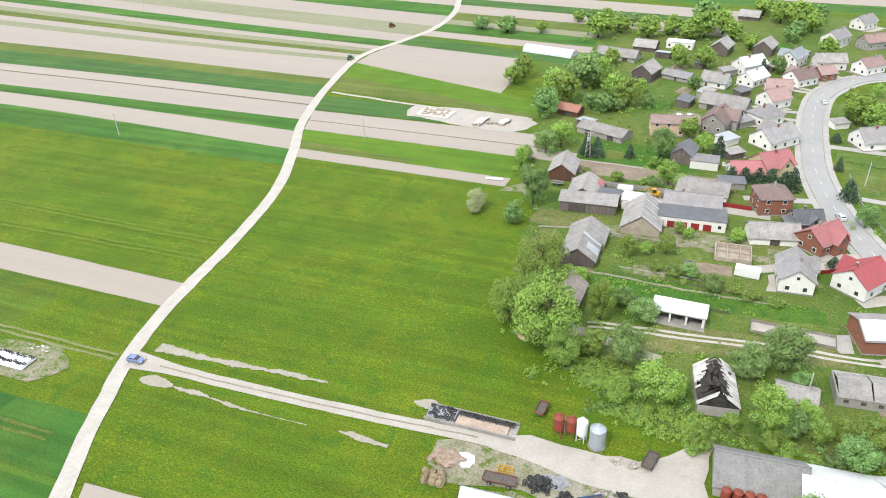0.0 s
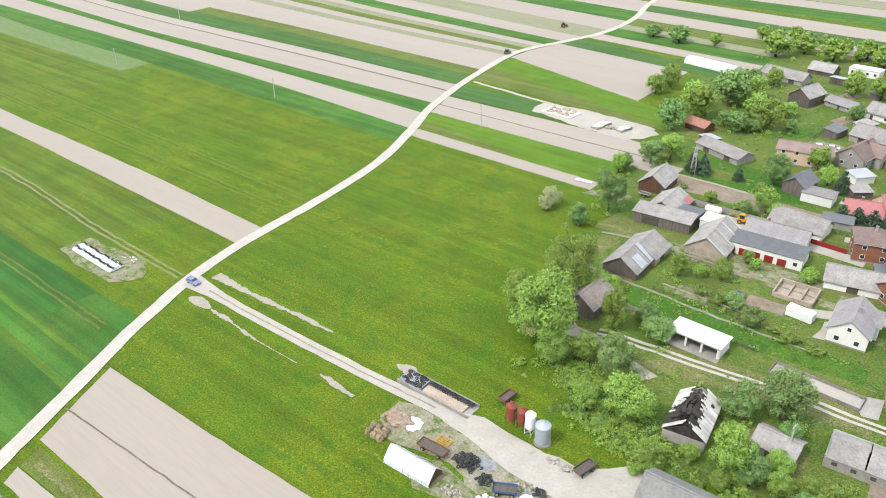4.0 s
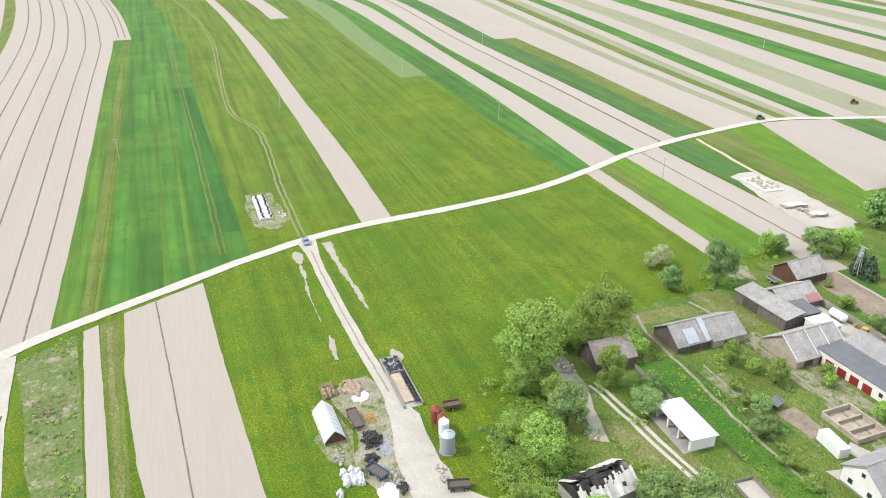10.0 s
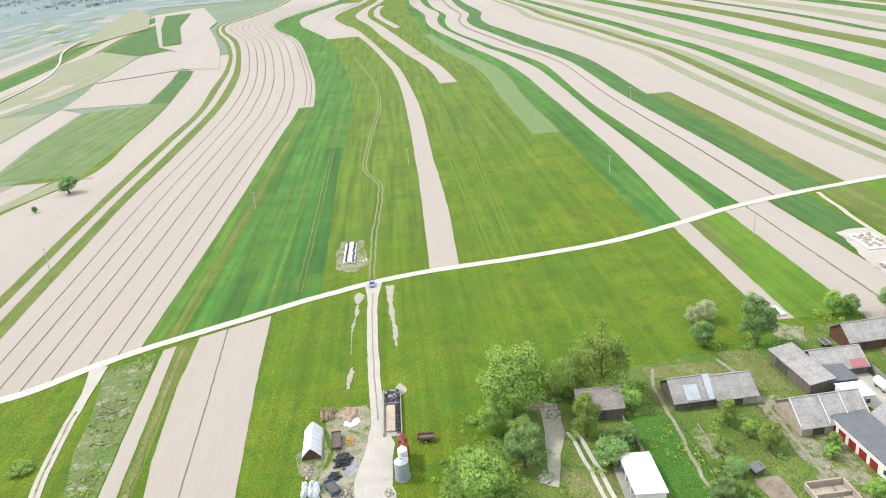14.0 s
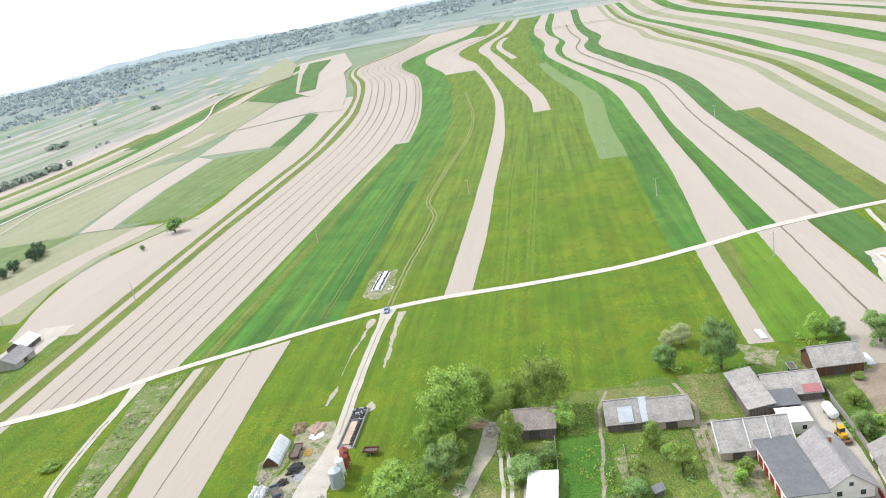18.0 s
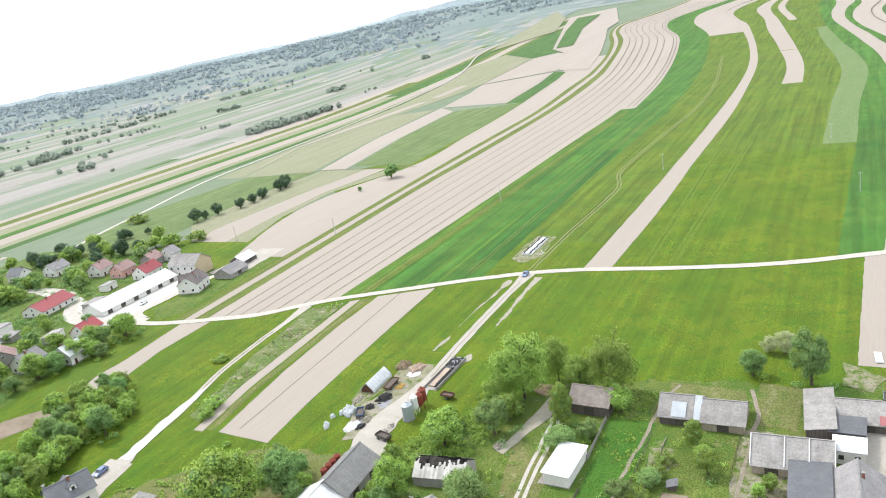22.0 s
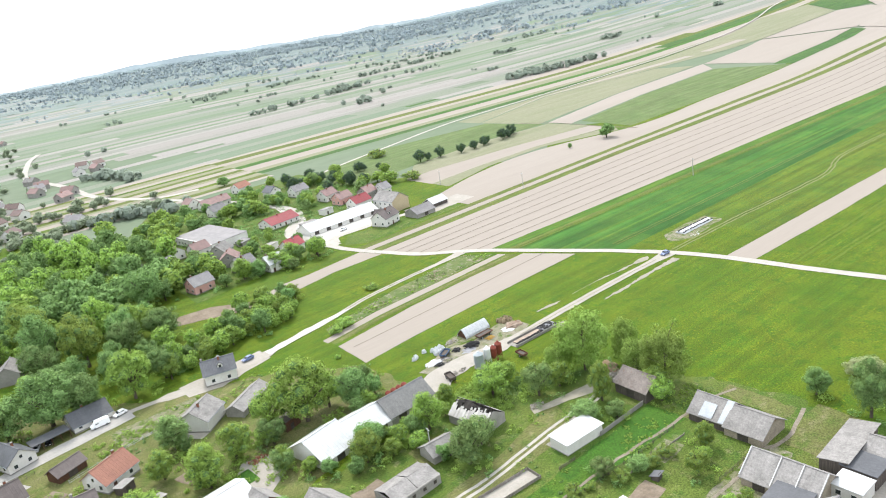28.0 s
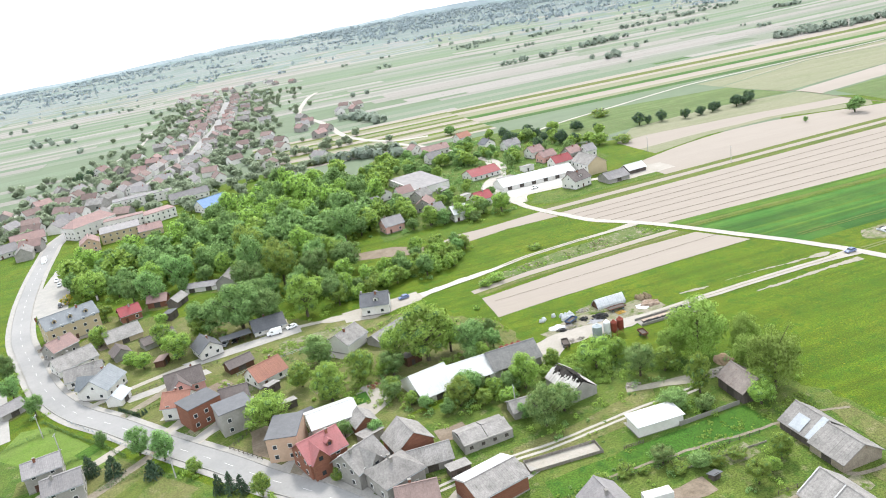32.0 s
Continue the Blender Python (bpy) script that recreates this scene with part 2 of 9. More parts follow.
M = {
    "meadow": grass("meadow_grass", (0.054, 0.104, 0.004), (0.085, 0.120, 0.006), (0.035, 0.087, 0.005), 0.5, 0.15, 0.45, 0.3),
    "meadow2": grass("hay_meadow", (0.060, 0.106, 0.009), (0.084, 0.118, 0.010), (0.046, 0.096, 0.012), 0.42, 0.24, 0.4, 0.3),
    "lawn": grass("garden_lawn", (0.058, 0.108, 0.014), (0.102, 0.130, 0.028), (0.042, 0.090, 0.014), 0.5, 0.05, 0.0, 0.5, (0.19, 0.17, 0.10)),
    "lush": grass("tall_grass", (0.038, 0.104, 0.012), (0.062, 0.122, 0.014), (0.026, 0.080, 0.010), 0.5, 0.06),
    "wheat": grass("young_wheat", (0.033, 0.102, 0.014), (0.058, 0.124, 0.018), (0.026, 0.090, 0.014), 0.25, 0.28, 0.0, 0.16),
    "wheat2": grass("green_crop", (0.038, 0.094, 0.022), (0.056, 0.108, 0.025), (0.032, 0.086, 0.020), 0.3, 0.2, 0.0, 0.3),
    "wheatdark": grass("dense_dark_wheat", (0.025, 0.088, 0.0135), (0.038, 0.104, 0.016), (0.021, 0.080, 0.013), 0.25, 0.28, 0.0, 0.2),
    "wheatlight": grass("thin_yellowish_wheat", (0.050, 0.112, 0.013), (0.070, 0.122, 0.015), (0.038, 0.102, 0.014), 0.25, 0.3, 0.0, 0.3),
    # grass colour paled to grey-green, with distance haze mixed in
    "farland": surf("hazed_grassland", (0.100, 0.138, 0.082), (0.128, 0.158, 0.108), 0.004, 0.05, 0.95, 0, contrast=0.12),
    "rape": grass("bright_grass_crop", (0.066, 0.134, 0.009), (0.082, 0.142, 0.012), (0.054, 0.122, 0.010), 0.34, 0.16, 0.0, 0.35),
    "olive": grass("rough_grass", (0.080, 0.110, 0.020), (0.104, 0.122, 0.030), (0.060, 0.098, 0.018), 0.42, 0.16, 0.0, 0.35),
    "pale": surf("sparse_crop", (0.155, 0.168, 0.098), (0.190, 0.188, 0.125), 0.1, 1.4, 0.95, 0.4, stretch=(0.12, 1, 1), contrast=0.25),
    "palegreen": surf("thin_pale_green_crop", (0.088, 0.138, 0.045), (0.110, 0.152, 0.060), 0.1, 1.2, 0.95, 0.4, stretch=(0.12, 1, 1), contrast=0.22),
    "greyfilm": surf("grey_plastic_film", (0.225, 0.23, 0.25), (0.16, 0.165, 0.18), 0.9, 2.5, 0.5, 0.6, contrast=0.4),
    "paleheap": surf("pale_silage", (0.36, 0.295, 0.240), (0.285, 0.225, 0.182), 0.5, 2.5, 0.95, 0.6, contrast=0.3),
    "brownheap": surf("brown_soil_heap", (0.19, 0.135, 0.10), (0.25, 0.195, 0.155), 0.6, 2.5, 0.98, 0.7, contrast=0.4),
    "scrapground": surf("worn_scrap_yard_ground", (0.235, 0.215, 0.175), (0.135, 0.138, 0.075), 0.22, 2.0, 0.98, 0.6, fleck=(0.060, 0.100, 0.012), fleck_at=0.53, fleck_scale=0.28, contrast=0.45),
    "pinkred": surf("faded_pink_red_sheet_roof", (0.30, 0.115, 0.118), (0.26, 0.11, 0.112), 0.4, 2, 0.65, 0.4, vary=0.1, contrast=0.18),
    "soil": surf("dry_tilled_soil", (0.264, 0.233, 0.203), (0.248, 0.218, 0.190), 0.05, 1.6, 0.98, 0.3, stretch=(0.06, 1.0, 1), contrast=0.07),
    "soil2": surf("harrowed_soil", (0.250, 0.221, 0.193), (0.270, 0.239, 0.210), 0.05, 1.5, 0.98, 0.3, stretch=(0.06, 1.0, 1), contrast=0.07),
    "darksoil": surf("garden_soil", (0.149, 0.118, 0.087), (0.205, 0.167, 0.130), 0.2, 1.4, 0.98, 0.6, contrast=0.3),
    "furrow": surf("grassy_furrow", (0.090, 0.082, 0.052), (0.140, 0.122, 0.088), 0.4, 1.5, 0.98, 0.3, contrast=0.4),
    "weeds": surf("weedy_fallow", (0.060, 0.108, 0.020), (0.118, 0.132, 0.052), 0.12, 1.4, 0.95, 1.0, fleck=(0.225, 0.20, 0.155), fleck_at=0.53, fleck_scale=0.25, contrast=0.5),
    "paledirt": surf("pale_bare_soil", (0.275, 0.256, 0.215), (0.225, 0.21, 0.165), 0.5, 2.0, 0.98, 0.5, fleck=(0.10, 0.125, 0.03), fleck_at=0.60, fleck_scale=1.3, contrast=0.25),
    "bare": surf("bare_ground", (0.215, 0.195, 0.155), (0.125, 0.135, 0.06), 0.3, 1.8, 0.98, 0.6, fleck=(0.062, 0.105, 0.012), fleck_at=0.48, fleck_scale=0.35, contrast=0.45),
    "dirt": surf("pale_limestone_road", (0.362, 0.343, 0.312), (0.312, 0.295, 0.265), 0.25, 1.6, 0.95, 0.3, contrast=0.15),
    "whiteyard": surf("white_concrete_yard", (0.44, 0.43, 0.405), (0.385, 0.372, 0.345), 0.1, 1.0, 0.9, 0.2, contrast=0.08),
    "rut": surf("wheel_track", (0.161, 0.167, 0.081), (0.124, 0.143, 0.050), 0.2, 1.0, 0.98, 0.3, fleck=(0.099, 0.124, 0.031), fleck_at=0.6, fleck_scale=0.4, contrast=0.25),
    "asphalt": surf("worn_asphalt", (0.223, 0.223, 0.223), (0.260, 0.257, 0.254), 0.06, 1.5, 0.9, 0.15, contrast=0.08),
    "kerb": surf("concrete_paving", (0.310, 0.298, 0.279), (0.260, 0.254, 0.242), 0.2, 1.5, 0.9, 0.2, contrast=0.15),
    "paint": surf("road_paint", (0.600, 0.600, 0.584), (0.480, 0.480, 0.464), 0.8, 3, 0.8, 0.1),
    "gravel": surf("pale_gravel", (0.325, 0.303, 0.272), (0.275, 0.256, 0.225), 0.15, 2.0, 0.95, 0.3, fleck=(0.20, 0.19, 0.155), fleck_at=0.62, fleck_scale=0.3, contrast=0.14),
    "concrete": surf("weathered_concrete", (0.248, 0.236, 0.217), (0.186, 0.180, 0.167), 0.3, 2, 0.9, 0.3, vary=0.1, contrast=0.2),
    "render_white": surf("white_render", (0.608, 0.600, 0.576), (0.544, 0.528, 0.496), 0.25, 1.5, 0.85, 0.1, vary=0.06, contrast=0.08),
    "render_grey": surf("grey_render", (0.279, 0.267, 0.248), (0.223, 0.214, 0.198), 0.3, 1.6, 0.9, 0.2, vary=0.12, contrast=0.15),
    "render_beige": surf("beige_render", (0.409, 0.341, 0.223), (0.372, 0.310, 0.205), 0.3, 1.5, 0.85, 0.1, contrast=0.08),
    "render_pink": surf("pink_render", (0.54, 0.31, 0.285), (0.48, 0.275, 0.25), 0.3, 1.5, 0.85, 0.1, contrast=0.1),
    "render_peach": surf("peach_render", (0.47, 0.335, 0.245), (0.42, 0.30, 0.22), 0.3, 1.5, 0.85, 0.1, contrast=0.1),
    "brick": surf("red_brick", (0.223, 0.099, 0.062), (0.174, 0.074, 0.050), 0.5, 2.6, 0.9, 0.4, stretch=(1, 1, 4), vary=0.1, contrast=0.3),
    "oldwood": surf("grey_weathered_boards", (0.124, 0.105, 0.093), (0.081, 0.068, 0.062), 0.5, 1.6, 0.9, 0.6, stretch=(5, 5, 0.3), vary=0.15, contrast=0.4),
    "brownwood": surf("brown_stained_boards", (0.105, 0.053, 0.031), (0.068, 0.037, 0.025), 0.5, 1.6, 0.85, 0.5, stretch=(5, 5, 0.3), contrast=0.3),
    "etern": surf("grey_fibre_cement_roof", (0.262, 0.25, 0.24), (0.185, 0.177, 0.17), 0.35, 2.2, 0.92, 0.6, vary=0.14, fleck=(0.13, 0.122, 0.11), fleck_at=0.6, fleck_scale=0.7, contrast=0.3),
    "slate": surf("dark_grey_sheet_roof", (0.081, 0.084, 0.093), (0.105, 0.108, 0.118), 0.4, 2, 0.55, 0.3, vary=0.15, contrast=0.15),
    "midgrey": surf("grey_tile_roof", (0.175, 0.168, 0.172), (0.225, 0.215, 0.215), 0.3, 2, 0.8, 0.5, vary=0.16, contrast=0.22),
    "redroof": surf("red_sheet_roof", (0.255, 0.050, 0.058), (0.22, 0.058, 0.062), 0.4, 2, 0.6, 0.4, vary=0.15, contrast=0.18),
    "pinkroof": surf("faded_red_tile_roof", (0.255, 0.172, 0.160), (0.21, 0.148, 0.140), 0.35, 2.2, 0.85, 0.5, vary=0.2, contrast=0.22),
    "oldtile": surf("brown_old_tile_roof", (0.205, 0.150, 0.138), (0.165, 0.122, 0.112), 0.35, 2.2, 0.85, 0.5, vary=0.28, contrast=0.22),
    "brownsheet": surf("brown_grey_sheet_roof", (0.105, 0.088, 0.085), (0.13, 0.11, 0.105), 0.4, 2, 0.65, 0.4, vary=0.12, contrast=0.18),
    "bluegrey": surf("blue_grey_sheet_roof", (0.16, 0.178, 0.195), (0.195, 0.21, 0.225), 0.4, 2, 0.6, 0.3, vary=0.12, contrast=0.15),
    "greyboard": surf("grey_bleached_boards", (0.235, 0.215, 0.19), (0.175, 0.16, 0.14), 0.5, 1.6, 0.9, 0.5, stretch=(5, 5, 0.3), vary=0.15, contrast=0.35),
    "salmon": surf("salmon_tile_roof", (0.275, 0.135, 0.100), (0.235, 0.118, 0.09), 0.35, 2.2, 0.85, 0.5, vary=0.12, contrast=0.2),
    "tin": surf("bare_tin_roof", (0.347, 0.372, 0.397), (0.298, 0.322, 0.347), 0.3, 2, 0.45, 0.2, 0.35, contrast=0.12),
    "whiteroof": surf("white_sheet_roof", (0.50, 0.51, 0.515), (0.43, 0.44, 0.445), 0.3, 1.5, 0.6, 0.15, fleck=(0.36, 0.35, 0.33), fleck_at=0.62, fleck_scale=0.5, contrast=0.1),
    "blueroof": surf("blue_sheet_roof", (0.112, 0.211, 0.384), (0.099, 0.186, 0.347), 0.3, 2, 0.5, 0.2, contrast=0.1),
    "char": surf("charred_timber", (0.018, 0.016, 0.015), (0.05, 0.045, 0.04), 0.8, 3, 0.95, 0.6, contrast=0.4),
    "rust": surf("rusty_painted_steel", (0.205, 0.043, 0.028), (0.149, 0.046, 0.031), 0.5, 2, 0.7, 0.3, contrast=0.25),
    "rustbrown": surf("rusty_brown_steel", (0.167, 0.081, 0.053), (0.124, 0.062, 0.043), 0.6, 2.5, 0.8, 0.3, contrast=0.3),
    "zinc": surf("galvanised_steel", (0.322, 0.360, 0.384), (0.285, 0.322, 0.347), 0.4, 1.5, 0.45, 0.2, 0.3, stretch=(1, 1, 3), contrast=0.1),
    "whitepaint": surf("white_painted_steel", (0.608, 0.616, 0.616), (0.560, 0.568, 0.560), 0.5, 2, 0.5, 0.1, contrast=0.06),
    "film": surf("white_plastic_film", (0.50, 0.515, 0.525), (0.39, 0.41, 0.425), 0.6, 2.2, 0.45, 0.6, contrast=0.25),
    "rubber": surf("black_rubber", (0.020, 0.020, 0.021), (0.05, 0.05, 0.05), 1.2, 4, 0.8, 0.3, vary=0.4),
    "yellow": surf("yellow_machine_paint", (0.434, 0.248, 0.012), (0.372, 0.211, 0.012), 0.8, 2, 0.5, 0.1, contrast=0.1),
    "green": surf("green_machine_paint", (0.03, 0.19, 0.12), (0.03, 0.16, 0.10), 0.8, 2, 0.45, 0.1, contrast=0.1),
    "bluepaint": surf("blue_painted_steel", (0.062, 0.112, 0.205), (0.056, 0.087, 0.149), 0.8, 2, 0.6, 0.1, contrast=0.15),
    "redpaint": surf("red_painted_board", (0.205, 0.019, 0.019), (0.167, 0.019, 0.019), 0.8, 2, 0.6, 0.2, contrast=0.12),
    "stone": surf("broken_stone", (0.285, 0.260, 0.229), (0.211, 0.192, 0.174), 0.6, 2, 0.95, 0.6, vary=0.25, island=0.2, contrast=0.2),
    "ruin": surf("crumbling_plaster_and_brick", (0.33, 0.285, 0.23), (0.25, 0.21, 0.17), 0.5, 2.2, 0.95, 0.5, fleck=(0.22, 0.13, 0.09), fleck_at=0.6, fleck_scale=0.8, contrast=0.25),
    "clay": surf("tan_clay", (0.33, 0.235, 0.16), (0.26, 0.185, 0.13), 0.6, 2.2, 0.97, 0.5, contrast=0.25),
    "oldsheet": surf("sooty_pale_sheet", (0.40, 0.39, 0.37), (0.29, 0.28, 0.265), 0.5, 2.0, 0.8, 0.3, island=0.2, vary=0.2, fleck=(0.12, 0.115, 0.105), fleck_at=0.62, fleck_scale=0.8, contrast=0.2),
    "hallroof": surf("speckled_grey_hall_roof", (0.192, 0.190, 0.186), (0.150, 0.148, 0.146), 0.6, 2.6, 0.9, 0.4, fleck=(0.30, 0.295, 0.28), fleck_at=0.62, fleck_scale=1.2, contrast=0.3),
    "oldroof": surf("weathered_brown_grey_roof", (0.235, 0.205, 0.188), (0.165, 0.142, 0.130), 0.4, 2.4, 0.92, 0.6, fleck=(0.20, 0.11, 0.085), fleck_at=0.6, fleck_scale=0.5, contrast=0.35),
    "straw": surf("weathered_hay", (0.248, 0.192, 0.124), (0.186, 0.149, 0.099), 0.8, 3, 0.98, 0.6, vary=0.15, contrast=0.3),
    "bark": surf("tree_bark", (0.068, 0.056, 0.043), (0.105, 0.087, 0.068), 1.0, 4, 0.95, 0.6, stretch=(3, 3, 0.5), contrast=0.3),
    "pole": surf("concrete_pole", (0.384, 0.378, 0.360), (0.322, 0.316, 0.298), 0.8, 2, 0.9, 0.2, contrast=0.1),
    "pane": glassy("window_glass", (0.03, 0.035, 0.04)),
    "frame": surf("window_frame_paint", (0.576, 0.576, 0.560), (0.528, 0.528, 0.512), 1, 3, 0.6, 0.05),
    "door": surf("brown_door", (0.087, 0.043, 0.028), (0.062, 0.034, 0.025), 1, 3, 0.6, 0.2, vary=0.3),
    "gate": surf("dark_opening_boards", (0.05, 0.045, 0.04), (0.08, 0.07, 0.06), 1, 3, 0.95, 0.3),
    "leaf_o": surf("fresh_green_leaves", (0.214, 0.330, 0.060), (0.270, 0.384, 0.086), 4, 36, 0.8, 0, vary=0.28, island=0.25, contrast=0.4, hue=0.012, thin=0.36),
    "leaf_d": surf("deep_green_leaves", (0.154, 0.272, 0.086), (0.206, 0.324, 0.110), 4, 36, 0.8, 0, vary=0.28, island=0.25, contrast=0.4, hue=0.012, thin=0.36),
    "leaf_w": surf("pale_willow_leaves", (0.172, 0.268, 0.088), (0.222, 0.312, 0.108), 4, 36, 0.8, 0, vary=0.28, island=0.25, contrast=0.4, hue=0.012, thin=0.36),
    "leaf_t": surf("thin_spring_leaves", (0.206, 0.326, 0.064), (0.260, 0.376, 0.092), 4, 36, 0.8, 0, vary=0.28, island=0.25, contrast=0.4, hue=0.012, thin=0.36),
    # dark green that paints the shade inside crowns; also colours the hedges
    "shade_and_hedge": surf("shaded_twigs_and_inner_leaves", (0.098, 0.174, 0.052), (0.080, 0.142, 0.044), 3, 20, 0.95, 0, contrast=0.4),
    # village leaves, paled and greyed so the colour carries distance haze
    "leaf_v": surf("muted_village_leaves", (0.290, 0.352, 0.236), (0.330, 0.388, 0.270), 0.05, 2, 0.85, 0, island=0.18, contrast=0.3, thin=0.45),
    "drygrass": surf("dry_grass_tufts", (0.40, 0.365, 0.25), (0.32, 0.295, 0.18), 0.35, 2, 0.9, 0, island=0.25, thin=0.45),
    "freshlawn": grass("fresh_mown_lawn", (0.098, 0.160, 0.026), (0.124, 0.182, 0.040), (0.080, 0.140, 0.020), 0.3, 0.1, 0.0, 0.2),
    "softgreen": grass("muted_meadow", (0.086, 0.128, 0.042), (0.110, 0.142, 0.056), (0.076, 0.120, 0.040), 0.3, 0.2, 0.0, 0.2),
    "mownline": surf("pale_mown_line", (0.086, 0.128, 0.012), (0.074, 0.118, 0.008), 0.4, 2.0, 0.95, 0.0, fleck=(0.060, 0.106, 0.005), fleck_at=0.48, fleck_scale=0.4, contrast=0.45),
    "drylawn": grass("dry_yellow_grass", (0.105, 0.122, 0.034), (0.140, 0.138, 0.056), (0.068, 0.104, 0.020), 0.45, 0.06, 0.0, 0.5, (0.20, 0.175, 0.11)),
    "earth": surf("trodden_earth", (0.225, 0.195, 0.158), (0.165, 0.148, 0.11), 0.3, 2.0, 0.98, 0.6, fleck=(0.085, 0.11, 0.03), fleck_at=0.58, fleck_scale=0.5, contrast=0.35),
    "lane": surf("pale_gravel_lane", (0.322, 0.302, 0.270), (0.282, 0.263, 0.230), 0.2, 1.8, 0.95, 0.3, fleck=(0.17, 0.17, 0.10), fleck_at=0.68, fleck_scale=0.6, contrast=0.12),
    # blue-grey leaf colour with the haze painted in, for the remotest woods
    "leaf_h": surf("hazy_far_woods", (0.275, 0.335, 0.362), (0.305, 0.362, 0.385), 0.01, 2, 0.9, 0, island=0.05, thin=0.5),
    "leaf_c": surf("dark_needles", (0.052, 0.092, 0.056), (0.072, 0.116, 0.068), 4, 36, 0.8, 0, vary=0.2, island=0.3, contrast=0.5, thin=0.15),
    "leaf_b": surf("white_blossom", (0.460, 0.497, 0.294), (0.350, 0.405, 0.184), 0.5, 2, 0.8, 0, island=0.3, thin=0.45),
    "leaf_y": surf("yellow_blossom", (0.442, 0.350, 0.028), (0.368, 0.313, 0.028), 0.5, 2, 0.8, 0, island=0.3, thin=0.45),
    # hedge and wood leaves lightened, putting distance haze into the colour
    "leaf_f": surf("hazed_woodland", (0.240, 0.295, 0.240), (0.285, 0.335, 0.275), 0.01, 2, 0.9, 0, island=0.12, thin=0.45),
}
CAR = {k: glassy(f"car_paint_{k}", c, 0.25) for k, c in {"blue": (0.13, 0.17, 0.30), "white": (0.78, 0.79, 0.8), "silver": (0.42, 0.44, 0.46), "black": (0.02, 0.021, 0.024), "red": (0.42, 0.03, 0.03)}.items()}

# ---- building blocks ----


def part(name, bm, material, parent=None, label="", at=None):
    """One bmesh becomes one mesh object, under its thing if there is one."""
    me = bpy.data.meshes.new(name)
    bm.to_mesh(me)
    bm.free()
    me.materials.append(material)
    ob = new(name, me)
    if at is not None:
        ob.matrix_basis = at
    if parent is not None:
        ob.parent = parent
    return tagged(ob, label)


def again(name, me, parent, at):
    """Another piece on a mesh that exists already."""
    ob = new(name, me)
    ob.parent, ob.matrix_basis = parent, at
    return ob


def thing(name, label, category, at, group="", kind=""):
    ob = new(name)
    ob.matrix_basis = at
    return tagged(ob, label, category, group, kind)


def box(bm, sx, sy, sz, x=0, y=0, z=0, rz=0, ry=0, rx=0):
    """A box whose underside centre is at x, y, z."""
    m = pose(x, y, z, rx, ry, rz) @ Matrix.Translation((0, 0, sz / 2)) @ Matrix.Diagonal((sx, sy, sz, 1))
    return bmesh.ops.create_cube(bm, size=1, matrix=m)["verts"]


def tube(bm, r1, r2, h, x=0, y=0, z=0, seg=12, at=None):
    m = (at or Matrix.Translation((x, y, z))) @ Matrix.Translation((0, 0, h / 2))
    return bmesh.ops.create_cone(bm, cap_ends=True, segments=seg, radius1=r1, radius2=r2, depth=h, matrix=m)["verts"]


def bar(bm, a, b, r, seg=6):
    a, b = Vector(a), Vector(b)
    d = b - a
    tube(bm, r, r, d.length, seg=seg, at=Matrix.Translation(a) @ d.to_track_quat("Z", "Y").to_matrix().to_4x4())


def prism(bm, outline, x0, x1):
    """Extrudes an outline in y, z along x."""
    ends = [[bm.verts.new((x, y, z)) for y, z in outline] for x in (x0, x1)]
    bm.faces.new(ends[0][::-1])
    bm.faces.new(ends[1])
    for k in range(len(outline)):
        j = (k + 1) % len(outline)
        bm.faces.new((ends[0][k], ends[0][j], ends[1][j], ends[1][k]))
    bmesh.ops.recalc_face_normals(bm, faces=bm.faces)


def blank():
    return bmesh.new()


# ---- terrain ----
HILL_AZ = (0, 60, 95, 110, 121, 130, 142, 150, 165, 180, 190, 200, 240, 300, 360)
HILL_Z = (120, 140, 172, 153, 124, 76, 28, 12, 12, -12, -45, -60, -20, 60, 120)


def height(x, y):
    """The land lies level round the village and slopes away or up beyond 800 m."""
    dx, dy = x, y - 120.0
    r = math.hypot(dx, dy)
    if r < 800:
        return 0.0
    return float(np.interp(math.degrees(math.atan2(-dx, dy)) % 360, HILL_AZ, HILL_Z)) * (r - 800) / 3800


def lift(x, y, layer):
    r = math.hypot(x, y - 120)
    return height(x, y) + layer * (0.035 + max(0.0, r - 500) * 0.0005)


def mesh_grid(name, rows, material, label, kind="structure", category=""):
    """A sheet from rows of points."""
    verts = [p for row in rows for p in row]
    w = len(rows[0])
    faces = [(i * w + j, i * w + j + 1, (i + 1) * w + j + 1, (i + 1) * w + j) for i in range(len(rows) - 1) for j in range(w - 1)]
    me = bpy.data.meshes.new(name)
    me.from_pydata(verts, [], faces)
    me.update()
    up = me.polygons[0].normal.z if me.polygons else 1
    if up < 0:
        me.flip_normals()
    me.materials.append(material)
    return tagged(new(name, me), label, category, "", kind)


radii = [0.5, 100, 200, 300, 400, 500, 600, 700, 800] + [800 * 1.085**k for k in range(1, 22)] + [4650]
rows = []
for r in radii:
    rows.append([(-math.sin(radians(a)) * r, 120 + math.cos(radians(a)) * r, height(-math.sin(radians(a)) * r, 120 + math.cos(radians(a)) * r)) for a in range(0, 361)])
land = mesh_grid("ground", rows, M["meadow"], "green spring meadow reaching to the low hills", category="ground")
# far faces get the grass that has haze in its colour
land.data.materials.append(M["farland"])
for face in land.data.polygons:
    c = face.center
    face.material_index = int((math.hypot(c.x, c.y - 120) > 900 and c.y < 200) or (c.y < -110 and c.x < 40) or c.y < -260)


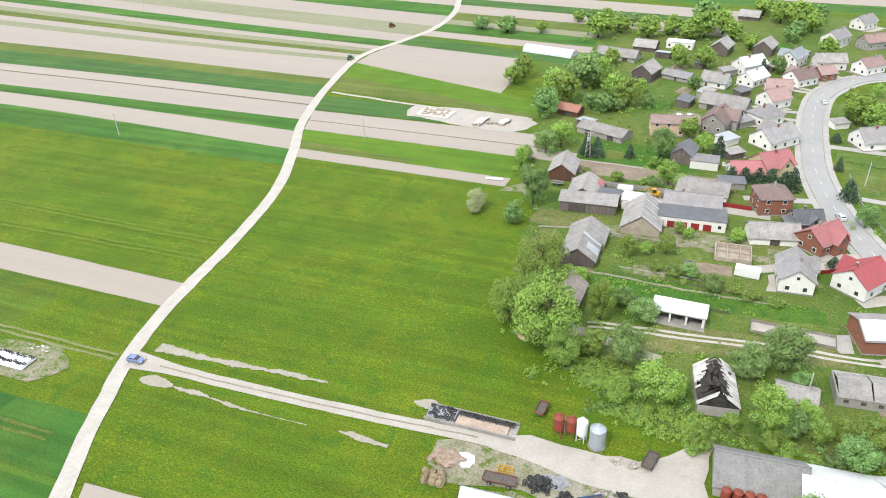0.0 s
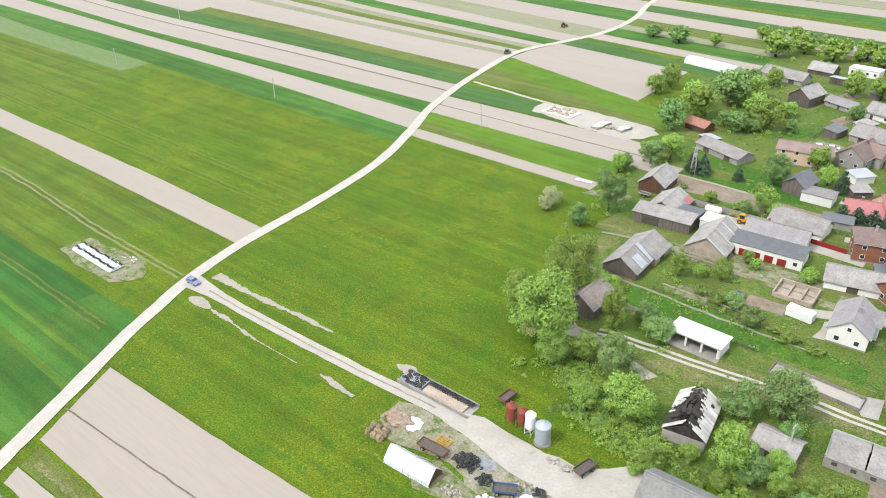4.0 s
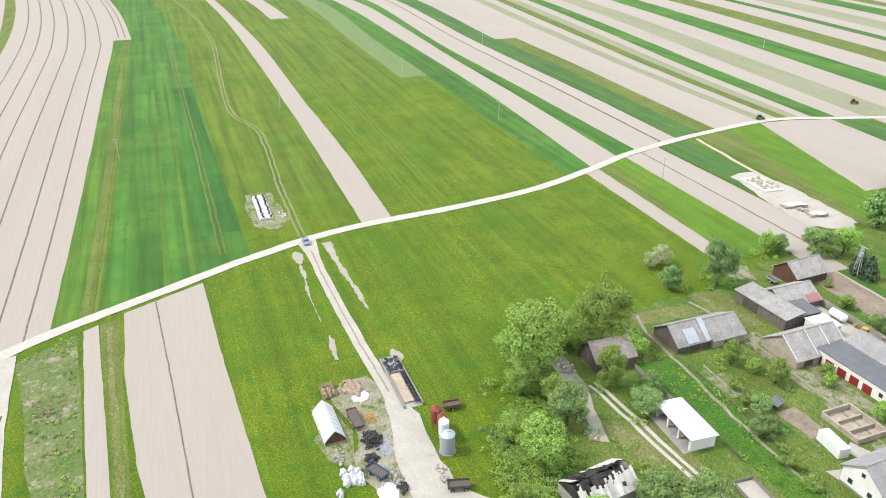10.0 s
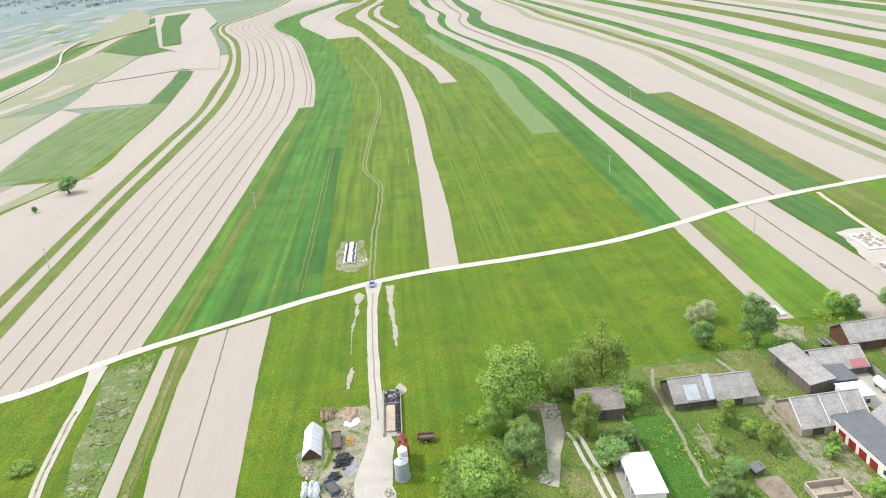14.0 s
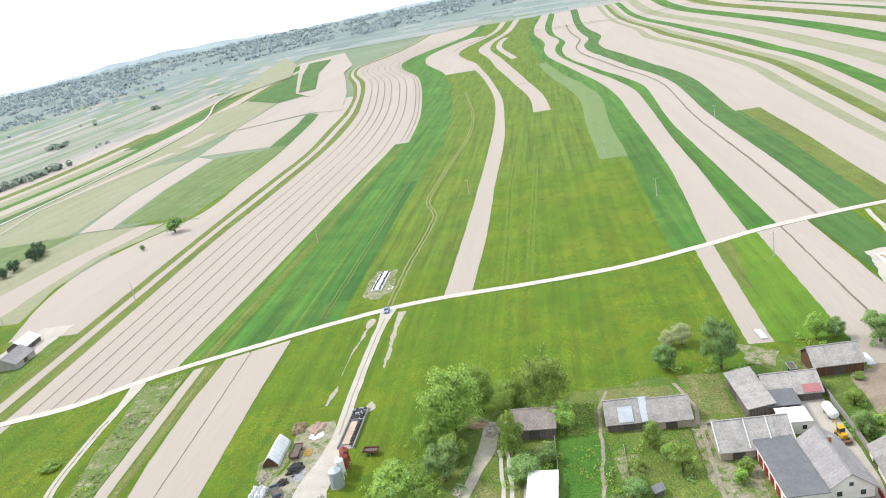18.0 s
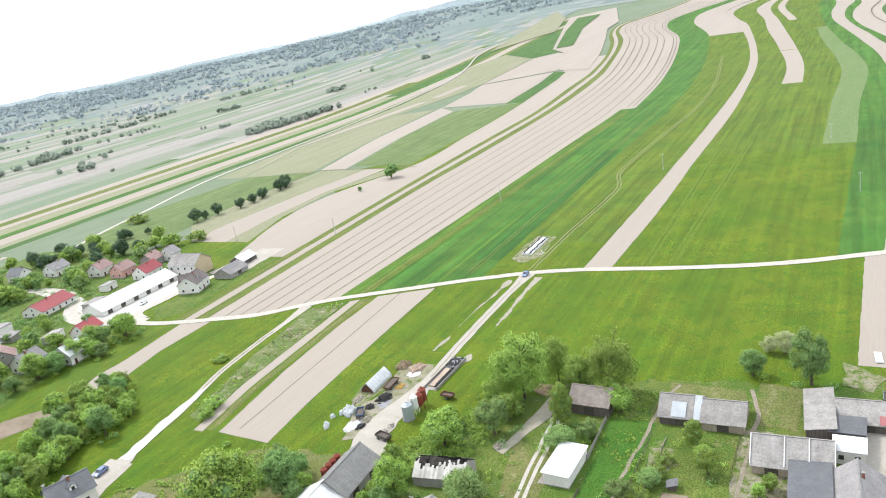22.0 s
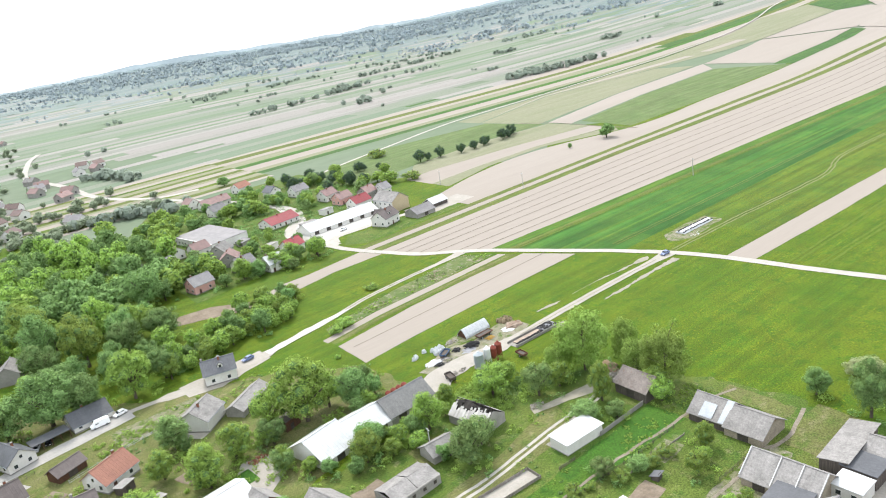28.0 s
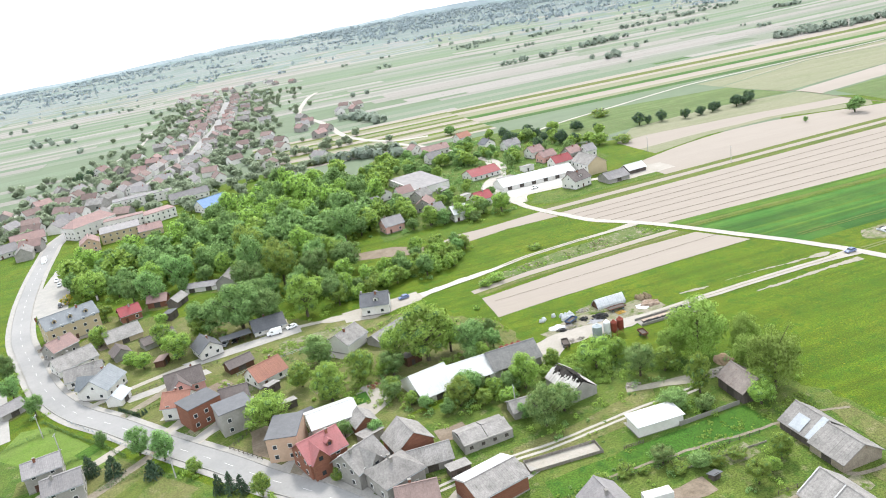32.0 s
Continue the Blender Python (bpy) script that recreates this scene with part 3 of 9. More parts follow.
def curve_of(points):
    """y as a smooth function of x through points."""
    pts = sorted(points)
    xs, ys = np.array([p[0] for p in pts], float), np.array([p[1] for p in pts], float)
    slope = np.gradient(ys, xs)

    def f(x):
        if x <= xs[0]:
            return ys[0] + slope[0] * (x - xs[0])
        if x >= xs[-1]:
            return ys[-1] + slope[-1] * (x - xs[-1])
        k = int(np.searchsorted(xs, x) - 1)
        h = xs[k + 1] - xs[k]
        u = (x - xs[k]) / h
        return (2 * u**3 - 3 * u**2 + 1) * ys[k] + (u**3 - 2 * u**2 + u) * h * slope[k] + (3 * u**2 - 2 * u**3) * ys[k + 1] + (u**3 - u**2) * h * slope[k + 1]

    return f


def smooth_line(pts, step=3.0):
    """Catmull-Rom through plan points, with points about a step apart."""
    p = [Vector(q) for q in pts]
    p = [2 * p[0] - p[1]] + p + [2 * p[-1] - p[-2]]
    out = []
    for k in range(1, len(p) - 2):
        n = max(2, int((p[k + 1] - p[k]).length / step))
        for j in range(n):
            u = j / n
            out.append(0.5 * (2 * p[k] + (p[k + 1] - p[k - 1]) * u + (2 * p[k - 1] - 5 * p[k] + 4 * p[k + 1] - p[k + 2]) * u * u + (3 * p[k] - p[k - 1] - 3 * p[k + 1] + p[k + 2]) * u**3))
    out.append(p[-2])
    return out


def wob(x, y, scale, amount):
    return noise.noise(Vector((x * scale, y * scale, 3.7))) * amount


def ribbon(name, pts, width, material, label, layer, shift=0.0, ragged=0.25, step=3.0, category="road", kind="structure", across=3, fray=0.0):
    """A road or track along a line; shift moves it sideways, fray breaks up each edge."""
    line = smooth_line(pts, step)
    rows = []
    for k, p in enumerate(line):
        d = (line[min(k + 1, len(line) - 1)] - line[max(k - 1, 0)]).normalized()
        side = Vector((-d.y, d.x))
        w = width(k / (len(line) - 1)) if callable(width) else width
        row = []
        for j in range(across):
            u = j / (across - 1) * 2 - 1
            q = p + side * (shift + u * w / 2)
            q = q + side * wob(q.x, q.y, 0.21, ragged) * abs(u)
            if fray:
                torn = wob(p.x + 17.3 * u, p.y * 3.1 + 40 * u, 0.137, fray) + wob(p.x, p.y * 2.3 + 31 * u, 0.61, fray * 0.6) + wob(p.x * 1.3, p.y + 23 * u, 1.9, fray * 0.4)
                q = p + side * (shift + u * max(0.06, w / 2 + torn))
            row.append((q.x, q.y, lift(q.x, q.y, layer)))
        rows.append(row)
    return mesh_grid(name, rows, material, label, kind, category)


ROAD = [(-190, 560), (-172, 505), (-165, 471), (-156, 437), (-154, 398), (-161, 369), (-169, 344), (-170, 323), (-163, 284), (-157, 260), (-150, 238), (-140, 216), (-129, 187), (-123, 156), (-120, 128), (-118, 113), (-114, 97), (-109.5, 86), (-105, 75), (-98, 61), (-90.6, 46), (-83, 30.6), (-74, 16), (-63, 1.7), (-56.8, -15.3), (-51.9, -30), (-48.5, -45.6), (-49.4, -56), (-54.6, -62)]
ROAD_Y = [p[1] for p in ROAD][::-1]
ROAD_X = [p[0] for p in ROAD][::-1]


def road_x(y):
    return float(np.interp(y, ROAD_Y, ROAD_X))


def strip(name, low, high, x_near, x_far, material, layer, label, edge=0.5, ny=4, category="field", cell=12.0):
    """A field between two boundary curves, running west. x_near None: from the road."""
    rows = []
    n = max(8, int(abs((-110 if x_near is None else x_near) - x_far) / cell))
    for i in range(n + 1):
        row = []
        u = (i / n) ** 1.15
        for j in range(ny + 1):
            v = j / ny
            x0 = x_near
            if x0 is None:
                y0 = low(-110) * (1 - v) + high(-110) * v
                x0 = road_x(low(road_x(y0)) * (1 - v) + high(road_x(y0)) * v) - 1.2
            x = x0 + (x_far - x0) * u
            y = low(x) * (1 - v) + high(x) * v
            if j in (0, ny):
                y += wob(x, y, 0.3, edge * (0.55 if abs(x) < 500 else 0.15))
            if i in (0, n):
                x += wob(x, y, 0.5, edge)
            row.append((x, y, lift(x, y, layer)))
        rows.append(row)
    return mesh_grid(name, rows, material, label, category=category)


def between(a, b, u):
    return lambda x: a(x) * (1 - u) + b(x) * u


def offset(a, d):
    return lambda x: a(x) + d


# boundary curves of the strip fields west of the farm road, south to north
E = {
    "band_s": curve_of([(-50, -36), (-178, -43), (-292, -49), (-410, -54), (-503, -57), (-660, -75), (-940, -111), (-1050, -136), (-1237, -188), (-1361, -204), (-1466, -180), (-1600, -150), (-1900, -130)]),
    "band_n": curve_of([(-50, -20), (-154, -26), (-257, -31.5), (-353, -33), (-550, -41), (-870, -82), (-1092, -126), (-1274, -180), (-1350, -188), (-1473, -155), (-1625, -130), (-1900, -112)]),
    "a": curve_of([(-75, 27), (-130, 28.2), (-177, 29), (-243, 29.8), (-344, 30.6), (-500, 31.8), (-646, 24)]),
    "a2": curve_of([(-400, 49), (-490, 44), (-600, 36), (-795, 12), (-940, -9), (-1040, -28), (-1205, -80), (-1290, -93), (-1420, -70), (-1545, -25), (-1640, 0), (-1900, 20)]),
    "wheat_n": curve_of([(-100, 80), (-182, 78.5), (-264, 77), (-463, 77), (-754, 55), (-900, 36), (-1010, 19), (-1235, -41), (-1325, -48), (-1460, -18), (-1560, 15), (-1900, 40)]),
    "plow_s": curve_of([(-120, 117.5), (-179, 118.4), (-278, 119), (-421, 118.5), (-540, 116.5), (-690, 109), (-895, 85), (-1026, 62), (-1150, 38), (-1290, 2), (-1400, 10), (-1500, 42), (-1600, 60), (-1900, 75)]),
    "plow_n": curve_of([(-120, 128), (-182, 129.6), (-273, 129), (-440, 129), (-551, 125), (-688, 117.5), (-870, 97), (-1012, 75), (-1097, 60), (-1178, 37), (-1290, 16), (-1396, 27), (-1500, 54), (-1600, 72), (-1900, 90)]),
    "mid_s": curve_of([(-540, 152), (-632, 149), (-825, 126), (-1010, 96), (-1111, 83), (-1310, 53), (-1420, 66), (-1500, 82), (-1900, 110)]),
    "mid_n": curve_of([(-540, 168), (-655, 162.5), (-777, 150), (-960, 124), (-1086, 105), (-1300, 75), (-1410, 80), (-1500, 97), (-1900, 125)]),
    "pg_s": curve_of([(-310, 191.5), (-434, 192), (-605, 194.5), (-685, 188.5), (-893, 165), (-1100, 150), (-1300, 140)]),
    "dg_s": curve_of([(-130, 203), (-239, 206), (-315, 208), (-422, 209), (-607, 214), (-709, 205), (-849, 186), (-936, 174), (-1099, 158), (-1300, 150), (-1420, 150), (-1900, 170)]),
    "t1_s": curve_of([(-140, 217), (-262, 224.5), (-363, 226.5), (-450, 227.5), (-549, 229), (-650, 225.5), (-782, 213), (-910, 193), (-1020, 176), (-1110, 171.5), (-1210, 175), (-1390, 160), (-1900, 180)]),
    "t1_n": curve_of([(-150, 234), (-262, 238), (-345, 239.5), (-408, 242), (-514, 246), (-575, 247.5), (-680, 240.5), (-836, 220), (-956, 199), (-1035, 190), (-1140, 191.5), (-1211, 200), (-1349, 186), (-1900, 200)]),
    "g1_n": curve_of([(-155, 246), (-242, 247), (-338, 247.5), (-394, 248), (-459, 251), (-541, 256), (-608, 258), (-701, 250), (-828, 230), (-927, 210), (-1008, 200), (-1105, 201), (-1171, 208.5), (-1309, 198), (-1900, 215)]),
    "t2_n": curve_of([(-163, 272), (-250, 274.5), (-342, 275), (-415, 276), (-514, 281), (-588, 284), (-657, 282), (-782, 269), (-907, 251), (-1012, 235), (-1084, 234), (-1167, 247), (-1267, 243), (-1900, 255)]),
    "g2_n": curve_of([(-169, 298), (-225, 300.6), (-301, 305), (-408, 309), (-530, 319), (-619, 323.5), (-734, 320), (-908, 298.5), (-1032, 279), (-1096, 279.5), (-1176, 290), (-1357, 276), (-1900, 290)]),
    "t3_n": curve_of([(-174, 326), (-244, 328), (-357, 335), (-471, 344), (-640, 358), (-791, 354), (-930, 338), (-1060, 322), (-1160, 325), (-1357, 312), (-1900, 320)]),
    "g3_n": curve_of([(-175, 356), (-279, 367), (-415, 386), (-643, 409), (-838, 404), (-1000, 388), (-1150, 374), (-1300, 358), (-1900, 365)]),
    "t4_n": curve_of([(-180, 383), (-230, 390), (-340, 407), (-492, 428), (-738, 444), (-1000, 428), (-1174, 408), (-1361, 386), (-1900, 395)]),
}
SOIL = "dry pale tilled soil in a long strip field"
big = E["a"]
strip("field_grass_verge", E["band_s"], E["band_n"], None, -1900, M["olive"], 1, "grassy verge band between ploughed strip fields")
strip("field_verge_track", between(E["band_s"], E["band_n"], 0.32), between(E["band_s"], E["band_n"], 0.62), None, -1900, M["soil2"], 2, "bare cart track between two grassy verges", ny=2)
strip("field_ploughed_wide", E["band_n"], E["a"], None, -500, M["soil"], 1, SOIL + ", wide and furrowed", ny=8)
strip("field_ploughed_wide_far", E["band_n"], E["a2"], -490, -1900, M["soil"], 1.3, SOIL + ", bending with the slope", ny=8, cell=25)
for u in (0.9, 0.955):
    strip("furrow", between(E["band_n"], E["a2"], u - 0.004), between(E["band_n"], E["a2"], u + 0.004), -500, -1600, M["furrow"], 3.3, "dark grassy furrow dividing the ploughed field", ny=1, edge=0.5, cell=20)
for u in (0.15, 0.29, 0.43, 0.575, 0.745, 0.885):
    strip("furrow", between(E["band_n"], E["a"], u - 0.0042), between(E["band_n"], E["a"], u + 0.0042), None, -480, M["furrow"], 3, "dark grassy furrow dividing the ploughed field", ny=1, edge=0.25, cell=5)
    strip("furrow", between(E["band_n"], E["a2"], 0.84 * u - 0.004), between(E["band_n"], E["a2"], 0.84 * u + 0.004), -478, -1600, M["furrow"], 3.3, "dark grassy furrow dividing the ploughed field", ny=1, edge=0.5, cell=20)
strip("field_grass_edge", offset(E["a"], 6.5), offset(E["a"], 10.5), None, -480, M["olive"], 1.6, "yellow-green grass strip through the wheat")
E["wheat_s"] = lambda x: E["a"](x) if x > -492 else E["a2"](x)
strip("field_wheat", E["wheat_s"], E["wheat_n"], None, -1900, M["wheat"], 1, "dark green young wheat with tractor lines", ny=8)
WB = [between(E["wheat_s"], E["wheat_n"], u) for u in (0.0, 0.13, 0.52, 0.56, 0.66, 0.7, 0.76, 0.995)]
strip("field_wheat_edge", WB[0], WB[1], None, -480, M["wheatlight"], 1.5, "yellowish thin wheat beside the ploughed field", 0.3)
strip("field_wheat_streak", WB[2], WB[3], None, -330, M["wheatlight"], 1.5, "pale streak along the wheat field", 0.8, ny=2)
strip("field_wheat_streak", WB[4], WB[5], None, -400, M["wheatlight"], 1.5, "pale streak along the wheat field", 0.8, ny=2)
strip("field_wheat_dark", WB[6], WB[7], -128, -330, M["wheatdark"], 1.5, "dense dark band along the wheat field", 0.6)
strip("field_hay", E["wheat_n"], E["plow_s"], -150, -1900, M["meadow2"], 0.6, "hay meadow with a winding path")
strip("field_ploughed_strip", E["plow_s"], E["plow_n"], None, -1900, M["soil"], 1, SOIL + ", narrow, through green meadow")
strip("field_ploughed_block", E["wheat_n"], E["plow_s"], -1004, -1560, M["soil2"], 2.2, SOIL + ", a short block on the far rise", ny=8)
strip("field_ploughed_short", E["mid_s"], E["mid_n"], -548, -1900, M["soil"], 1, SOIL + ", starting in mid meadow")
strip("field_ploughed_short", offset(E["mid_n"], 11), offset(E["mid_n"], 22), -1070, -1440, M["soil2"], 1.6, SOIL + ", very short, on the far rise")
strip("field_meadow_wide", E["plow_n"], E["dg_s"], -300, -1900, M["meadow2"], 0.5, "wide mown meadow with faint tractor lines", ny=6)
strip("field_pale_crop", E["pg_s"], E["dg_s"], -313, -960, M["palegreen"], 1.4, "pale blue-green sparse crop in a meadow")
strip("field_dark_crop", E["dg_s"], E["t1_s"], None, -1900, M["wheat"], 1.6, "narrow strip of dark green crop")
strip("field_tilled", E["t1_s"], E["t1_n"], None, -1900, M["soil"], 1, SOIL)
strip("field_green_crop", E["t1_n"], E["g1_n"], None, -1900, M["wheat"], 1, "green crop between two tilled strips")
strip("field_tilled", E["g1_n"], E["t2_n"], None, -1900, M["soil2"], 1, SOIL)
strip("furrow", between(E["g1_n"], E["t2_n"], 0.62), between(E["g1_n"], E["t2_n"], 0.66), None, -1500, M["furrow"], 3, "dark furrow in a tilled strip", ny=1)
strip("field_bluish_crop", E["t2_n"], between(E["t2_n"], E["g2_n"], 0.6), None, -420, M["wheat2"], 1, "blue-green crop in a narrow strip")
strip("field_rough_grass", between(E["t2_n"], E["g2_n"], 0.6), E["g2_n"], None, -404, M["olive"], 1, "olive rough grass strip")
strip("field_green_crop", E["t2_n"], between(E["t2_n"], E["g2_n"], 0.5), -415, -1900, M["wheat2"], 1.2, "green crop strip curving over the rise")
strip("field_tilled", between(E["t2_n"], E["g2_n"], 0.5), E["g2_n"], -404, -1900, M["soil"], 1.2, SOIL)
strip("field_tilled", E["g2_n"], E["t3_n"], None, -1900, M["soil2"], 1, SOIL)
g3 = [between(E["t3_n"], E["g3_n"], k / 5) for k in range(6)]
for k, key in enumerate(("pale", "soil2", "olive", "pale", "soil")):
    strip("field_narrow", g3[k], g3[k + 1], None, -1900, M[key], 1, "narrow field strip of thin crop or tilled soil", ny=2)
strip("field_green_crop", E["g3_n"], between(E["g3_n"], E["t4_n"], 0.45), None, -1900, M["wheat"], 1, "green crop in a narrow strip")
strip("field_tilled", between(E["g3_n"], E["t4_n"], 0.45), E["t4_n"], None, -1900, M["soil"], 1, SOIL)
rng = random.Random(5)
y_low, k = 0.0, 0
while y_low < 900:
    w = rng.uniform(11, 30)
    key = ("pale", "soil", "wheat", "soil2", "olive", "soil", "wheat2", "soil2")[k % 8]
    strip("field_narrow", offset(E["t4_n"], y_low), offset(E["t4_n"], y_low + w), None if y_low < 120 else -185, -1900, M[key], 1, "long narrow field strip, tilled or green", ny=2, cell=22)
    y_low, k = y_low + w, k + 1

# strips east of the farm road, towards the village
def patch(name, pts, material, layer, label, ragged=0.18, step=3.0, category="field", kind="structure", closed_smooth=False):
    """A piece of ground with a slightly uneven outline."""
    patch.count += 1
    layer += 0.13 * (patch.count % 9)
    out = []
    for k, p in enumerate(pts):
        a, b = Vector(p), Vector(pts[(k + 1) % len(pts)])
        n = max(1, int((b - a).length / step))
        for j in range(n):
            q = a.lerp(b, j / n)
            out.append((q.x + wob(q.x, q.y, 0.35, ragged), q.y + wob(q.y, q.x, 0.35, ragged)))
    bm = blank()
    vs = [bm.verts.new((x, y, lift(x, y, layer))) for x, y in out]
    edges = [bm.edges.new((vs[k], vs[(k + 1) % len(vs)])) for k in range(len(vs))]
    bmesh.ops.triangle_fill(bm, edges=edges, use_beauty=True)
    for f in bm.faces:
        if f.normal.z < 0:
            f.normal_flip()
    return tagged(part(name, bm, material), label, category, "", kind)


patch.count = 0


def east(name, y0, y1, x1, key, label, slope=-0.06, slope1=None, layer=1.0):
    """A strip from the farm road east to x1; slope and slope1: how its edges run."""
    a, b = road_x(y0) + 2, road_x(y1) + 2
    slope1 = slope if slope1 is None else slope1
    patch(name, [(a, y0), (x1, y0 + slope * (x1 - a)), (x1, y1 + slope1 * (x1 - b)), (b, y1)], M[key], layer, label, 0.3)


east("field_tilled", 211.5, 218.8, -57, "soil", SOIL + " ending at a farm", -0.021, -0.028)
east("field_bright_grass", 218.8, 236.6, -57, "rape", "bright green grass strip", -0.028, -0.02)
east("field_olive_grass", 219.2, 226, -95, "olive", "yellowish rough grass strip", -0.028, -0.1)
east("field_tilled", 236.6, 246.2, -14, "soil2", SOIL + " beside bright grass", -0.02, -0.022)
east("field_tilled", 246.2, 257, -56, "soil2", "thinly grown sandy field strip", -0.022, 0.0)
east("furrow", 245.9, 246.6, -50, "furrow", "dark grassy furrow between tilled strips", -0.01, -0.01)
east("field_bluish_grass", 257.5, 275, -75, "wheat2", "blue-green grass in a narrow strip", 0.02, -0.04)
east("field_bright_grass", 283, 303, -62, "olive", "olive green grass strip", -0.1, -0.26)
east("field_bright_grass", 303, 324, -62, "rape", "bright green grass strip", -0.26, -0.3)
east("field_tilled", 324, 341, -85, "soil", SOIL, -0.3, -0.27)
east("field_tilled", 341, 361, -85, "soil2", SOIL, -0.27, -0.13)
east("field_green_crop", 361, 378, -66, "wheat2", "green crop strip near the village", -0.13, -0.2)
for y0, y1, key in ((381, 392, "soil"), (393, 408, "wheat"), (409, 420, "pale"), (421, 436, "olive"), (437, 458, "soil"), (459, 475, "wheat2"), (476, 500, "soil2")):
    east("field_narrow", y0, y1, 10 if y0 > 420 else -60, key, "narrow field strip behind the village", -0.12)
for k in range(14):
    patch("field_narrow", [(-150, 505 + k * 22), (330, 470 + k * 22), (330, 491 + k * 22), (-150, 526 + k * 22)], M[("wheat", "soil", "pale", "soil2", "olive")[k % 5]], 1, "narrow field strip behind the village")

# strips between the farm road and the house plots, south of the yard track
patch("field_ploughed_plot", [(-96, 65), (-60, 66.5), (-10, 69.5), (12, 72), (11, 53), (-25, 47.5), (-56, 45), (-86, 44.5)], M["soil"], 1, SOIL + " between grass strips")
patch("furrow", [(-91, 52), (-40, 55.5), (8, 58.2), (8, 58.5), (-40, 55.85), (-91, 52.35)], M["furrow"], 2, "dark furrow along a tilled plot", 0.25)
patch("field_grass_strip", [(-84, 43.5), (-55, 44.5), (-12, 47), (11, 51), (11, 47), (-12, 44), (-52, 41), (-82, 38.7)], M["olive"], 1, "yellowish grass strip with wheel tracks")
patch("field_tilled_narrow", [(-82, 38.4), (-52, 40.6), (-12, 43.5), (12, 47.5), (12, 44), (-13, 39.4), (-47, 37), (-80, 35)], M["soil2"], 1.4, SOIL + ", very narrow")
patch("field_weeds", [(-79, 33.5), (-47, 36.5), (-13, 39), (8, 42), (6, 36), (-14, 31.5), (-30, 27.5), (-47, 25.5), (-70, 21)], M["weeds"], 1, "weedy fallow ground with dry stalks")
patch("field_meadow_strip", [(-66, 15), (-47, 20), (-30, 22), (-12, 27), (10, 30), (40, 31), (42, 22), (8, 14), (-5, -9), (-56, -14)], M["meadow"], 1, "green meadow with mown lines beside the track")
patch("field_tilled_small", [(-54, -16), (-28, -16), (-4, -11), (6, -20), (-7, -25), (-20, -25), (-50, -29)], M["soil"], 1, "small tilled plot in green meadow")
patch("field_meadow_small", [(-49, -31), (-18, -27), (8, -22), (10, -36), (-10, -44), (-44, -46)], M["meadow2"], 1, "green meadow strip by the hamlet")
patch("field_garden_rows", [(5, -13), (24, -30), (46, -34), (48, -25), (30, -18), (10, -8)], M["darksoil"], 1.5, "brown dug garden rows")
patch("field_hamlet_grass", [(-62, -59), (-120, -54), (-128, -42), (-60, -38), (-52, -46)], M["lawn"], 1, "rough grass beside the hamlet road")

# far strip fields south-west
low = E["band_s"]
rng = random.Random(11)
strip("field_tilled_plain", curve_of([(-120, -70), (-137, -76), (-169, -88), (-237, -97), (-270, -90), (-307, -78), (-427, -83), (-536, -92), (-785, -131), (-950, -158)]), low, -128, -940, M["soil2"], 1, SOIL + " on the plain")
for pts, key, words in (
    ([(-150, -84), (-197, -98), (-249, -101), (-305, -80), (-316, -92), (-277, -102), (-249, -107), (-197, -106), (-150, -101)], "pale", "narrow strip of thin green crop"),
    ([(-150, -101), (-197, -106), (-249, -107), (-316, -95), (-316, -115), (-244, -126), (-173, -132), (-150, -128)], "soil", SOIL + " on the plain"),
    ([(-150, -128), (-173, -132), (-244, -126), (-316, -115), (-318, -160), (-250, -168), (-180, -160)], "pale", "sandy strip with a thin crop"),
    ([(-128, -150), (-180, -160), (-250, -168), (-316, -163), (-312, -190), (-310, -228), (-200, -246), (-130, -218)], "softgreen", "muted green meadow behind the hamlet"),
    ([(-320, -80), (-430, -85), (-590, -99), (-575, -172), (-440, -158), (-330, -136)], "softgreen", "wide muted green meadow field"),
    ([(-320, -138), (-440, -160), (-575, -175), (-610, -208), (-440, -190), (-320, -163)], "soil2", SOIL + " on the plain"),
    ([(-315, -168), (-440, -192), (-600, -212), (-590, -255), (-430, -270), (-310, -235)], "pale", "pale green field on the plain"),
    ([(-600, -122), (-830, -152), (-780, -236), (-612, -208)], "soil", SOIL + " on the plain"),
    ([(-592, -99), (-820, -131), (-832, -151), (-592, -120)], "wheat2", "green crop wedge between tilled fields"),
    ([(-840, -150), (-1000, -180), (-1030, -215), (-1000, -246), (-785, -238)], "soil2", SOIL + " on the plain"),
    ([(-1000, -247), (-1060, -217), (-1500, -310), (-1360, -342), (-1100, -336)], "wheat2", "green crop far on the plain"),
    ([(-1036, -214), (-1170, -238), (-1145, -182), (-1037, -158)], "wheat2", "green crop far on the plain"),
    ([(-310, -237), (-430, -272), (-600, -257), (-790, -240), (-1000, -250), (-1100, -338), (-985, -352), (-847, -318), (-660, -303), (-410, -279), (-310, -268)], "pale", "sandy strip with a thin crop"),
    ([(-330, -246), (-430, -274), (-600, -268), (-790, -262), (-790, -275), (-600, -280), (-430, -277)], "soil", SOIL + " on the plain"),
):
    patch("field_plain", pts, M[key], 1, words, 0.6, 8)
